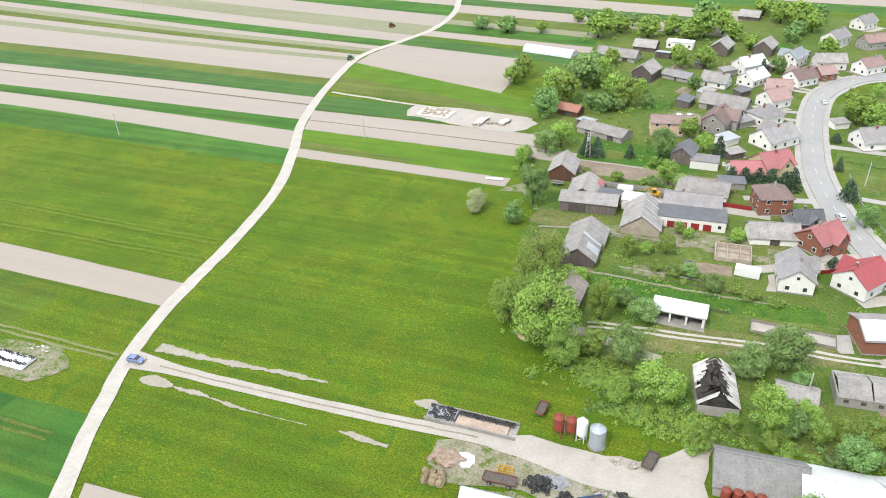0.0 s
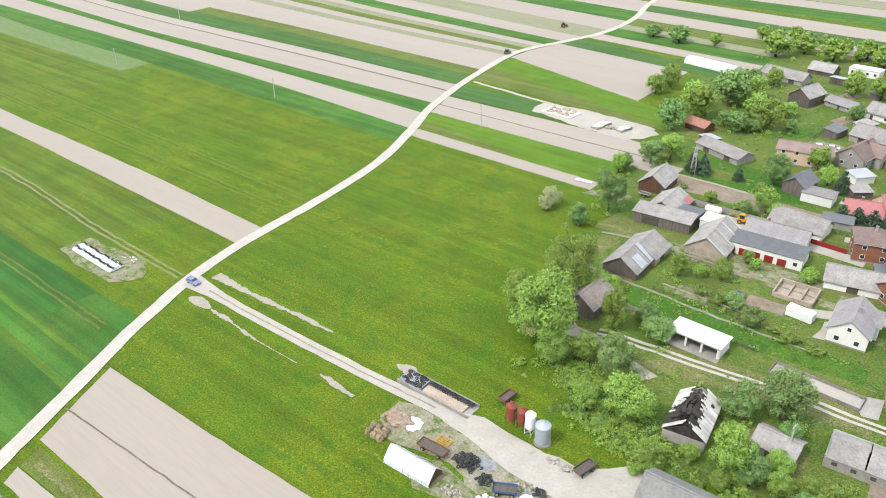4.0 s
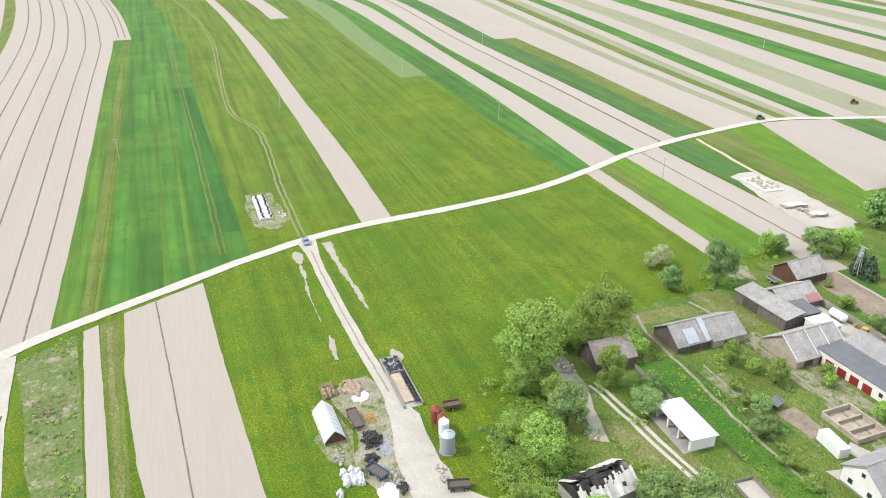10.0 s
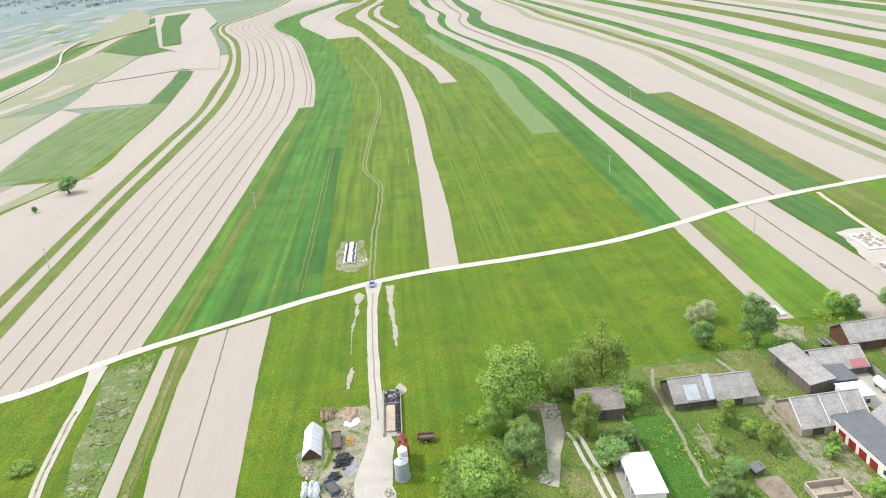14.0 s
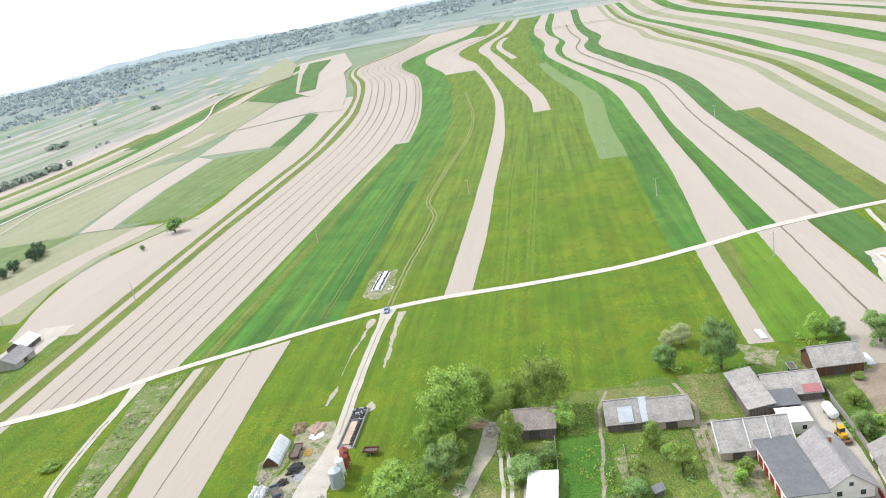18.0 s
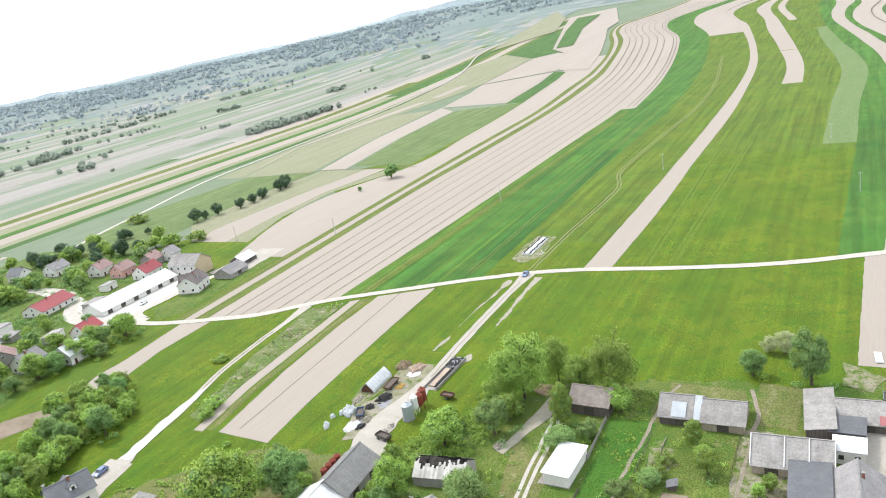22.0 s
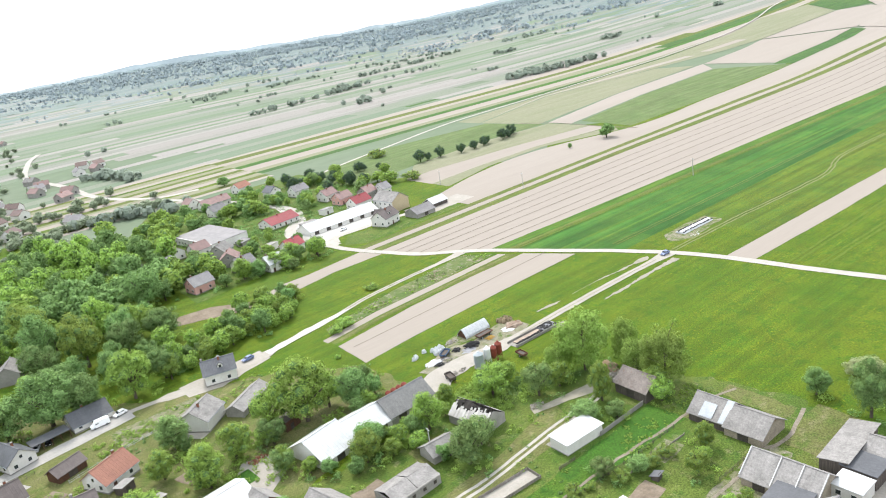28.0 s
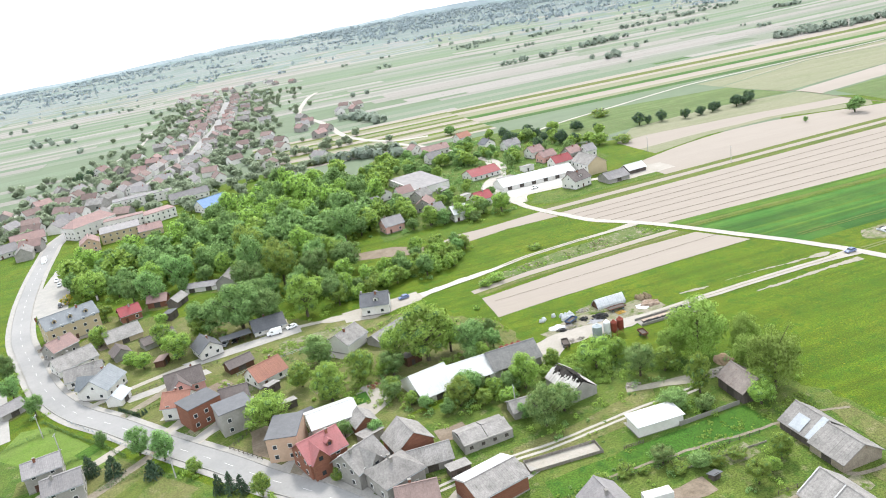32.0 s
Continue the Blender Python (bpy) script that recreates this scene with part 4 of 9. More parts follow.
for pts, key, layer, words in (
    ([(-820, -100), (-980, -130), (-1150, -172), (-1300, -212), (-1420, -222), (-1800, -330), (-1700, -420), (-1380, -330), (-1090, -246), (-1000, -190), (-840, -148)], "soil2", 2.2, SOIL + " far on the plain"),
    ([(-1105, -215), (-1380, -285), (-1660, -330), (-1640, -380), (-1372, -318), (-1090, -240)], "wheat2", 4, "green crop strip far on the plain"),
    ([(-1180, -404), (-1400, -350), (-1700, -430), (-2000, -560), (-1500, -470)], "pale", 2.2, "sandy field far on the plain"),
):
    patch("field_plain", pts, M[key], layer, words, 0.6, 12)
ribbon("field_bank", [(-314, -70), (-315, -105), (-320, -156), (-313, -190)], 1.6, M["furrow"], "dark grassy bank across the strips", 3, category="bank")
off, k = 246.0, 0
plan = [("wheat2", 12), ("pale", 12), ("soil", 20), ("wheat", 14), ("pale", 22), ("soil", 12), ("olive", 16), ("soil2", 26), ("wheat2", 18)]
for key, w in plan:
    lo = lambda x, o=off + w: -36 - o + (low(x) + 36) * 0.35
    hi = lambda x, o=off: -36 - o + (low(x) + 36) * 0.35
    cuts = [-110] + sorted((rng.uniform(-1500, -330) for _ in range(2)), reverse=True) + [-1700]
    for j in range(3):
        kk = key if j == 0 else rng.choice(["soil", "soil2", "pale", "wheat2", "olive", "wheat"])
        strip("field_narrow", lo, hi, cuts[j], cuts[j + 1], M[kk], 0.8, "long narrow field strip on the plain", ny=2, cell=25)
    off += w

# crop and soil colours greyed and blued, putting some haze into them
FAR = patchwork("far_fields", [(0.212, 0.200, 0.182), (0.112, 0.158, 0.092), (0.152, 0.174, 0.130), (0.226, 0.214, 0.198), (0.102, 0.148, 0.090), (0.194, 0.187, 0.168), (0.124, 0.163, 0.106), (0.170, 0.180, 0.150), (0.142, 0.170, 0.122), (0.116, 0.155, 0.102)])
# paler, bluer field colours with the haze painted into them
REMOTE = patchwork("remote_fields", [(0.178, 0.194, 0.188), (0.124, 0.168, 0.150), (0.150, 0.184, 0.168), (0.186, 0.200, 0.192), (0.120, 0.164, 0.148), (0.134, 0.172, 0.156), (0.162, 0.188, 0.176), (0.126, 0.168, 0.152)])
rng = random.Random(21)
verts, faces = [], []
y = -372.0
while y > -4300:
    w = rng.uniform(10, 24) * (1 + (-y - 300) / 1400)
    x = 1500.0
    while x > -3600:
        seg = rng.uniform(120, 520) * (1 + (-y - 300) / 2500)
        gap = 0.6 if rng.random() < 0.8 else rng.uniform(10, 60)
        n = max(2, int(seg / 60))
        base = len(verts)
        for i in range(n + 1):
            xx = x - (seg - gap) * i / n
            for yy in (y, y - w * 0.97):
                y2 = yy + 0.06 * xx + 22 * math.sin(xx / 380 + yy / 500)
                verts.append((xx, y2, lift(xx, y2, 1)))
        ok = math.hypot(x, y - 120) < 4500 and not (-70 < x - seg / 2 < 260 and y > -560)
        if ok:
            faces += [(base + 2 * i, base + 2 * i + 1, base + 2 * i + 3, base + 2 * i + 2) for i in range(n)]
        x -= seg
    y -= w
# far west and north-west, beyond the strips
x = -1905.0
while x > -4300:
    w = rng.uniform(40, 110)
    yy = -1400.0
    while yy < 2600:
        seg = rng.uniform(120, 420)
        base = len(verts)
        for i in range(5):
            for xx in (x, x - w * 0.97):
                y2 = yy + (seg - 2) * i / 4
                verts.append((xx + 0.1 * y2, y2, lift(xx + 0.1 * y2, y2, 1)))
        if math.hypot(x, yy - 120) < 4400:
            faces += [(base + 2 * i, base + 2 * i + 1, base + 2 * i + 3, base + 2 * i + 2) for i in range(4)]
        yy += seg
    x -= w
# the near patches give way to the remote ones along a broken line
# wooded slopes, darker than the fields, also tinted blue-grey as haze
WOODED = patchwork("hazed_remote_woods", [(0.118, 0.156, 0.148), (0.104, 0.142, 0.136), (0.132, 0.166, 0.156), (0.150, 0.172, 0.164), (0.110, 0.148, 0.142), (0.122, 0.158, 0.150)])
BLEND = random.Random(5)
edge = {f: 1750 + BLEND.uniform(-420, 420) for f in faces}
sorts = {"far_fields": [], "backdrop_fields": []}
wooded_from = []
for f in faces:
    fx, fy = verts[f[0]][:2]
    if math.hypot(fx, fy - 120) < edge[f]:
        sorts["far_fields"].append(f)
    else:
        sorts["backdrop_fields"].append(f)
        wooded_from.append(int(-0.62 * fx - 0.78 * fy > edge[f] - 120 and fx < -420))
for nm, materials, words in (("far_fields", (FAR,), "patchwork of distant tilled and green field strips"), ("backdrop_fields", (REMOTE, WOODED), "remote fields and wooded slopes in haze-tinted colours")):
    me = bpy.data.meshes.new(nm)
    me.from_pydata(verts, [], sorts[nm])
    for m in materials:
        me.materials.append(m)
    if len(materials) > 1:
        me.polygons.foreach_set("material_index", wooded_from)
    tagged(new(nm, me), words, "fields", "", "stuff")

# narrow plots behind the hamlet
y = -262.0
for k in range(15):
    w = 7 + 5 * ((k * 7) % 5) / 4
    patch("field_narrow", [(-120, y), (-20, y + 4), (66, y + 2), (66, y + 2 - w), (-20, y + 4 - w), (-120, y - w)], M[("soil2", "olive", "pale", "meadow2", "soil", "pale", "olive")[k % 7]], 1.1, "narrow plot of grass or tilled soil")
    y -= w

# ---- roads and tracks ----
ribbon("road_ridge", [(-1500, 40), (-1487, 127), (-1460, 220), (-1441, 284), (-1405, 354), (-1440, 420), (-1470, 480)], 4.5, M["furrow"], "narrow dark road across the far strip fields", 6, step=20)
ribbon("road_farm", ROAD, lambda u: 3.8, M["dirt"], "pale limestone farm road without kerbs", 4)
ribbon("road_hamlet", [(-52, -54), (-57, -63), (-72, -63), (-98, -61), (-112, -56)], 4.5, M["dirt"], "pale limestone lane to the hamlet sheds", 4.2)
ribbon("road_hamlet_bend", [(-50, -50), (-47, -66), (-45, -84), (-50, -100), (-63, -117), (-72, -134), (-74, -156), (-70, -175), (-60, -230), (-40, -290)], lambda u: 7 - 2 * u, M["dirt"], "wide pale gravel lane through the hamlet", 4.4)
ribbon("track_yard", [(-113, 97.6), (-92.5, 97.5), (-70.6, 97.9), (-51, 98.6), (-38, 99.3), (-26, 100), (-17, 100.6)], lambda u: 6.2 - 2.9 * min(1, u * 8), M["lane"], "pale track from the farm road to the yard", 4.3, ragged=0.3)
ribbon("track_yard_grass", [(-105, 97.6), (-92.5, 97.5), (-70.6, 97.9), (-51, 98.6), (-38, 99.3), (-30, 99.8)], 0.4, M["earth"], "worn grassy middle of the track", 5.2, ragged=0.3)
ribbon("track_house", [(-73.5, 18.2), (-62, 19.8), (-45, 20.9), (-31, 22.3), (-19, 24), (-9, 26.8), (4, 30.6), (16, 32.8), (26, 35), (36, 36.3), (46, 37.5), (57, 37.5), (68, 35.8), (78, 35), (88, 37.2), (98, 38.2), (107, 40.7), (122, 45), (134.6, 49.6), (148, 56)], lambda u: (5 - 40 * u if u < 0.06 else 2.6) + (2.8 if 0.45 < u < 0.62 else 0), M["lane"], "pale lane past the new house to the main road", 4.1, ragged=0.2)
ribbon("track_house_grass", [(-50, 20.6), (-45, 20.9), (-31, 22.3), (-19, 24), (-9, 26.8), (4, 30.6), (12, 32.0)], 0.5, M["bare"], "worn grassy middle of the lane", 5.0, ragged=0.4, category="track")
for s in (-0.9, 0.9):
    ribbon("track_field", [(-117, 97), (-160, 97.3), (-232, 99.5), (-266, 91.5), (-300, 91), (-352, 93), (-474, 98), (-605, 91), (-813, 66)], 0.8, M["rut"], "faint wheel track through the meadow", 3, shift=s, ragged=0.5, category="track")
    ribbon("track_mown", [(-124, 140.2), (-167, 139.8), (-239, 139), (-293, 138.6), (-434, 142)], 1.1, M["mownline"], "faint tractor line in the mown meadow", 3, shift=s * 1.2, ragged=0.4, category="track")
    ribbon("track_mown", [(-126, 149.5), (-184, 150.4), (-244, 151.5), (-328, 153)], 1.1, M["mownline"], "faint tractor line in the mown meadow", 3, shift=s * 1.2, ragged=0.4, category="track")
    ribbon("track_garden", [(68, 152), (55, 150), (40, 148.5), (24.8, 148), (11, 146.3), (-9, 144.7), (-17, 143.6)], 0.9, M["dirt"], "wheel track along the garden plots", 3.5, shift=s, ragged=0.4, category="track")
    ribbon("track_wheat", [(-84, 37.6), (-126, 38.5), (-203, 39.8), (-340, 41), (-470, 42)], 0.5, M["meadow"], "tractor line in the wheat", 3, shift=s, ragged=0.2, category="track")
    ribbon("track_wheat", [(-112, 72), (-200, 71.5), (-330, 70), (-480, 68)], 0.7, M["olive"], "tractor line in the wheat", 3, shift=s, ragged=0.4, category="track")
ribbon("track_verge", [(-80, 41.2), (-52, 42.6), (-12, 45.4), (8, 49)], 1.5, M["drylawn"], "faint dry wheel track in a grass strip", 3, ragged=0.5, step=0.9, category="track", fray=0.5)
ribbon("track_north", [(-158, 280), (-142, 278), (-117, 275), (-88, 273), (-64, 272)], 1.8, M["gravel"], "pale track to the storage ground", 4, ragged=0.5)
ribbon("road_plain", [(-118, -212), (-165, -232), (-226, -251), (-280, -268), (-323, -277), (-410, -284), (-518, -292), (-660, -308), (-847, -324), (-985, -358), (-1134, -409), (-1300, -440)], 3.2, M["dirt"], "thin pale road across the plain", 4)
ribbon("road_plain_winding", [(-70, -290), (-44, -300), (-24, -338), (-15, -388), (-13, -475), (-3, -560), (-3, -612), (-18, -690), (-33, -756), (-53, -813)], 6, M["dirt"], "pale winding road outside the village", 4)
ribbon("road_plain_winding", [(250, -290), (246, -323), (237, -351), (220, -390), (202, -452), (197, -493), (180, -554), (169, -699)], 3.6, M["dirt"], "thin pale lane along the edge of the village", 4)
MAIN = [(190, 392), (140, 386), (100, 377), (72, 365), (60, 358), (51, 346), (44, 331), (40.3, 310), (38.6, 290), (38, 273), (38, 253), (39.5, 238), (42, 224), (46, 210), (53, 190), (64, 168), (75, 151), (85, 137), (95, 126), (105, 113), (120, 95), (137, 73), (151, 56), (163, 34), (173, 6), (184, -28), (191, -68), (195.5, -113), (198, -162), (198, -195), (187, -235), (164, -293), (142, -363), (120, -443), (109, -528), (93, -628), (76, -866), (67, -1010)]
ribbon("pavement", MAIN, 11.6, M["kerb"], "pale concrete pavements beside the main road", 4, ragged=0.1, category="pavement")
ribbon("road_main", MAIN, 7.2, M["asphalt"], "worn grey asphalt main road", 7, ragged=0.05)
for s in (-3.75, 3.75):
    bm = blank()
    line = smooth_line(MAIN[:28], 3)
    for a, b in zip(line, line[1:]):
        d = (b - a)
        side = Vector((-d.y, d.x)).normalized() * s
        c = (a + b) / 2 + side
        box(bm, d.length * 1.02, 0.22, 0.36, c.x, c.y, 0.02, math.degrees(math.atan2(d.y, d.x)))
    tagged(part("kerb", bm, M["kerb"]), "raised concrete kerb along the road", "kerb", "", "structure")
bm = blank()
line = smooth_line(MAIN[:30], 1.0)
for k in range(0, len(line) - 5, 9):
    a, b = line[k], line[k + 3]
    d = b - a
    box(bm, d.length, 0.12, 0.012, (a.x + b.x) / 2, (a.y + b.y) / 2, lift(a.x, a.y, 7) + 0.006, math.degrees(math.atan2(d.y, d.x)))
tagged(part("road_marking", bm, M["paint"]), "broken white centre line on the asphalt", "road marking", "", "structure")

# ---- houses ----
SHARED = {}


def shared_box(key, sx, sy, sz, material):
    """A bevelled box on the mesh that all alike pieces use, standing in the x, z plane."""
    if key not in SHARED:
        bm = blank()
        box(bm, sx, sy, sz, 0, 0, -sz / 2)
        bmesh.ops.bevel(bm, geom=bm.edges[:], offset=min(sx, sy, sz) * 0.12, segments=1, affect="EDGES")
        me = bpy.data.meshes.new(key)
        bm.to_mesh(me)
        bm.free()
        me.materials.append(material)
        SHARED[key] = me
    return SHARED[key]


def window(parent, x, y, z, rz, w=1.2, h=1.3):
    key = f"{w:.1f}x{h:.1f}"
    ob = again("window", shared_box("window" + key, w, 0.14, h, M["frame"]), parent, pose(x, y, z, 0, 0, rz))
    again("pane", shared_box("pane" + key, w - 0.22, 0.18, h - 0.22, M["pane"]), ob, pose(0, 0, 0))
    return ob


def roof_mesh(bm, L, w, e, h, over=0.45, thick=0.16, rib=0.9):
    """A pitched roof in one piece: two slopes with thickness and raised sheet joints."""
    run, rise = w / 2, h - e
    low_z = e - over * rise / run + 0.02
    n = max(2, int((L + 2 * over) / rib))
    x0, step = -L / 2 - over, (L + 2 * over) / n
    stations = [(x0, 0.0)]
    for k in range(1, n):
        x = x0 + k * step
        stations += [(x - 0.09, 0.0), (x - 0.05, 0.035), (x + 0.05, 0.035), (x + 0.09, 0.0)]
    stations.append((-x0, 0.0))
    rings = []
    for x, up in stations:
        top = thick + up
        rings.append([bm.verts.new((x, y, z)) for y, z in ((-run - over, low_z), (0, h + 0.02), (run + over, low_z), (run + over, low_z + top), (0, h + 0.02 + top), (-run - over, low_z + top))])
    bm.faces.new(rings[0])
    bm.faces.new(rings[-1][::-1])
    for a, b in zip(rings, rings[1:]):
        for k in range(6):
            j = (k + 1) % 6
            bm.faces.new((a[k], a[j], b[j], b[k]))
    bmesh.ops.recalc_face_normals(bm, faces=bm.faces)


def hip_mesh(bm, L, w, e, h, over=0.45, thick=0.16):
    """A hipped roof in one piece, with four slopes and a short ridge."""
    low = e - over * (h - e) / (w / 2) + 0.02
    a, b, r = L / 2 + over, w / 2 + over, max(0.4, L / 2 - w * 0.45)
    rim = [(-a, -b), (a, -b), (a, b), (-a, b)]
    under = [bm.verts.new((px, py, low)) for px, py in rim]
    top = [bm.verts.new((px, py, low + thick)) for px, py in rim]
    p, q = bm.verts.new((-r, 0, h + thick)), bm.verts.new((r, 0, h + thick))
    bm.faces.new(under[::-1])
    for k in range(4):
        j = (k + 1) % 4
        bm.faces.new((under[k], under[j], top[j], top[k]))
    for ring in ((top[0], top[1], q, p), (top[1], top[2], q), (top[2], top[3], p, q), (top[3], top[0], p)):
        bm.faces.new(ring)
    bmesh.ops.recalc_face_normals(bm, faces=bm.faces)


def turned(bm, deg, dx=0.0, dy=0.0):
    bmesh.ops.transform(bm, matrix=pose(dx, dy, 0, 0, 0, deg), verts=bm.verts)
    return bm


def dormer(ob, px, side, w, e, h, wall, roof):
    """A small gabled dormer with a window on one roof slope."""
    y0, y1 = side * w * 0.36, side * 0.35
    z0 = h - (h - e) * 0.72
    bm = blank()
    prism(bm, [(-0.8, z0 - 0.1), (0.8, z0 - 0.1), (0.8, z0 + 1.15), (0, z0 + 1.75), (-0.8, z0 + 1.15)], y0, y1)
    body = part("dormer", turned(bm, 90, px, 0), M[wall], ob)
    bm = blank()
    prism(bm, [(-1.05, z0 + 1.0), (0, z0 + 1.8), (1.05, z0 + 1.0), (1.05, z0 + 1.12), (0, z0 + 1.94), (-1.05, z0 + 1.12)], y0 + side * 0.25, y1)
    part("dormer_roof", turned(bm, 90, px, 0), M[roof], body)
    again("pane", shared_box("dormer_pane", 0.8, 0.1, 0.9, M["pane"]), body, pose(px, y0, z0 + 0.6))


def wing(ob, px, side, reach, ww, w, e, h, wall, roof):
    """A cross gable that juts out from one long side."""
    y1 = side * (w / 2 + reach)
    bm = blank()
    prism(bm, [(-ww / 2, -0.3), (ww / 2, -0.3), (ww / 2, e), (0, h), (-ww / 2, e)], 0, y1)
    body = part("wing", turned(bm, 90, px, 0), M[wall], ob)
    bm = blank()
    roof_mesh(bm, abs(y1), ww, e, h, 0.4)
    part("wing_roof", turned(bm, 90, px, y1 / 2), M[roof], ob)
    for z in (1.6, e + 0.5):
        again("pane", shared_box("wing_pane", 1.1, 0.12, 1.1, M["pane"]), body, pose(px, y1, z))


def house(x, y, L, ang, h, w, wall="render_white", roof="midgrey", label="", name="house", category="house", eave=None, windows=True, chimneys=1, storeys=None, door=True, shed=False, group="", gable=None, barn=False, rib=0.9, cell=3.7, base=True, plain=False, hip=False, dormers=(), wings=()):
    """A house with a pitched roof; the ridge runs along its own x."""
    e = eave if eave is not None else max(2.3, h - w * 0.36)
    ob = thing(name, label or "house with a pitched roof", category, pose(x, y, height(x, y), 0, 0, ang), group)
    bm = blank()
    prism(bm, [(-w / 2, -0.3), (w / 2, -0.3), (w / 2, e)] + ([] if hip else [(0, h)]) + [(-w / 2, e)], -L / 2, L / 2)
    part("wall", bm, M[wall], ob)
    bm = blank()
    if hip:
        hip_mesh(bm, L, w, e, h)
    else:
        roof_mesh(bm, L, w, e, h, rib=rib)
    part("roof", bm, M[roof], ob)
    for px, side in dormers:
        dormer(ob, px, side, w, e, h, wall, roof)
    for px, side, reach, ww in wings:
        wing(ob, px, side, reach, ww, w, e, h - 0.3, wall, roof)
    if not plain and not hip:
        bm = blank()
        box(bm, L + 0.9, 0.34, 0.1, 0, 0, h + 0.15)
        part("ridge_cap", bm, M[roof], ob)
    if base and not barn:
        bm = blank()
        box(bm, L + 0.12, w + 0.12, 0.75, 0, 0, -0.3)
        part("plinth", bm, M["concrete"], ob)
        for s in (1, -1):
            bm = blank()
            drop = 0.45 * (h - e) / (w / 2)
            bar(bm, (-L / 2 - 0.4, s * (w / 2 + 0.5), e - drop), (L / 2 + 0.4, s * (w / 2 + 0.5), e - drop), 0.08)
            part("gutter", bm, M["zinc"], ob)
    rr = random.Random(int(x * 31 + y * 17))
    for k in range(chimneys):
        bm = blank()
        cx, cy = (rr.uniform(-0.3, 0.3) + (k - (chimneys - 1) / 2) * 0.5) * L, rr.choice((-0.7, 0.7))
        cz = h - abs(cy) * (h - e) / (w / 2) - 0.4
        box(bm, 0.62, 0.5, 1.7, cx, cy, cz)
        c = part("chimney", bm, M["brick" if rr.random() < 0.6 else "render_grey"], ob)
        if not plain:
            bm = blank()
            box(bm, 0.78, 0.66, 0.12, cx, cy, cz + 1.7)
            part("cap", bm, M["concrete"], c)
    if plain:
        for px, py, rz in ((-L / 5, w / 2, 0), (L / 2, 0, 90)):
            again("window", shared_box("far_window", 1.7, 0.14, 1.4, M["pane"]), ob, pose(px, py, 1.8, 0, 0, rz))
    elif windows:
        st = storeys or (2 if e > 4.6 else 1)
        n = max(2, int(L / cell))
        for s in (1, -1):
            for f in range(st):
                for k in range(n):
                    px = -L / 2 + (k + 0.5) * L / n
                    if f == 0 and door and s == 1 and k == n // 2:
                        d = again("door", shared_box("door", 1.05, 0.16, 2.05, M["door"]), ob, pose(px, s * w / 2, 1.05))
                        again("handle", shared_box("handle", 0.06, 0.3, 0.14, M["zinc"]), d, pose(0.38, 0, 0))
                        continue
                    window(ob, px, s * w / 2, 1.7 + f * 2.8, 0)
        m = max(1, int(w / 4))
        for s in (1, -1):
            for f in range(st):
                for k in range(m):
                    window(ob, s * L / 2, -w / 2 + (k + 0.5) * w / m, 1.7 + f * 2.8, 90)
            if h - e > 2 and not hip:
                window(ob, s * L / 2, 0, e + 0.75, 90, 1.0, 1.1)
    if barn:
        k = max(1, int(L / 7))
        for s in (1, -1):
            for j in range(k):
                again("gate", shared_box("gate", 2.6, 0.12, 2.3, M["gate"]), ob, pose(-L / 2 + (j + 0.5) * L / k, s * w / 2, 1.15))
    return ob


def barn(x, y, L, ang, h, w, wall="oldwood", roof="etern", label="", **kw):
    return house(x, y, L, ang, h, w, wall, roof, label or "weathered wooden barn with a grey roof", "barn", "barn", windows=False, chimneys=0, barn=True, **kw)


def block(x, y, L, w, ang, h, wall, roof, label, name="building", category="building", rows=1, cols=None, gates=0, sides=(1, -1)):
    """A flat-roofed building with a parapet, rows of windows and gates."""
    ob = thing(name, label, category, pose(x, y, height(x, y), 0, 0, ang))
    bm = blank()
    box(bm, L, w, h + 0.3, 0, 0, -0.3)
    part("wall", bm, M[wall], ob)
    bm = blank()
    box(bm, L + 0.5, w + 0.5, 0.22, 0, 0, h, 0, 0, 1.2)
    bmesh.ops.bevel(bm, geom=bm.edges[:], offset=0.06, segments=1, affect="EDGES")
    part("roof", bm, M[roof], ob)
    n = cols or max(2, int(L / 3.2))
    for s in sides:
        for f in range(rows):
            for k in range(n):
                px = -L / 2 + (k + 0.5) * L / n
                if f == 0 and k < gates:
                    again("gate", shared_box("gate_red", 2.3, 0.12, 2.1, M["redpaint"]), ob, pose(px, s * w / 2, 1.05))
                else:
                    window(ob, px, s * w / 2, 1.7 + 2.9 * f, 0)
    return ob


# village along the main road, north part
H = house
barn(14, 461, 11, 166, 5, 8, label="grey wooden barn at the field edge")
H(71, 454, 12, 52, 7, 8, "render_white", "midgrey", "white house with a grey roof")
H(55, 419, 13, 58, 7, 9, "render_white", "midgrey", "white house with a grey gabled roof")
H(71, 414, 12, 35, 7, 8, "render_grey", "pinkroof", "house with a faded red roof")
barn(2, 387, 12, 77, 7, 8.5, label="grey boarded barn with a steep roof")
barn(22, 392, 12, 75, 7, 8.5, label="dark boarded barn with a steep roof")
block(-18, 392, 13, 7, 175, 3.2, "render_white", "whiteroof", "low shed with a pale sheet roof", "shed", "shed", sides=(1,))
barn(-34, 384, 11, 171, 5, 8, label="low grey barn beside tall trees")
barn(-45, 365, 20, 166, 5, 8, "render_grey", "etern", "long grey cattle shed with fibre-cement roof")
barn(-28, 337, 12, 75, 7.5, 9, label="tall grey wooden barn with steep gable")
H(-14, 339, 13, 156, 4, 6, "render_grey", "midgrey", "low grey rendered outbuilding with worn roof", "outbuilding", "outbuilding", chimneys=0)
H(15, 358, 13, 43, 7.5, 8.5, "render_white", "whiteroof", "white house with a pale roof")
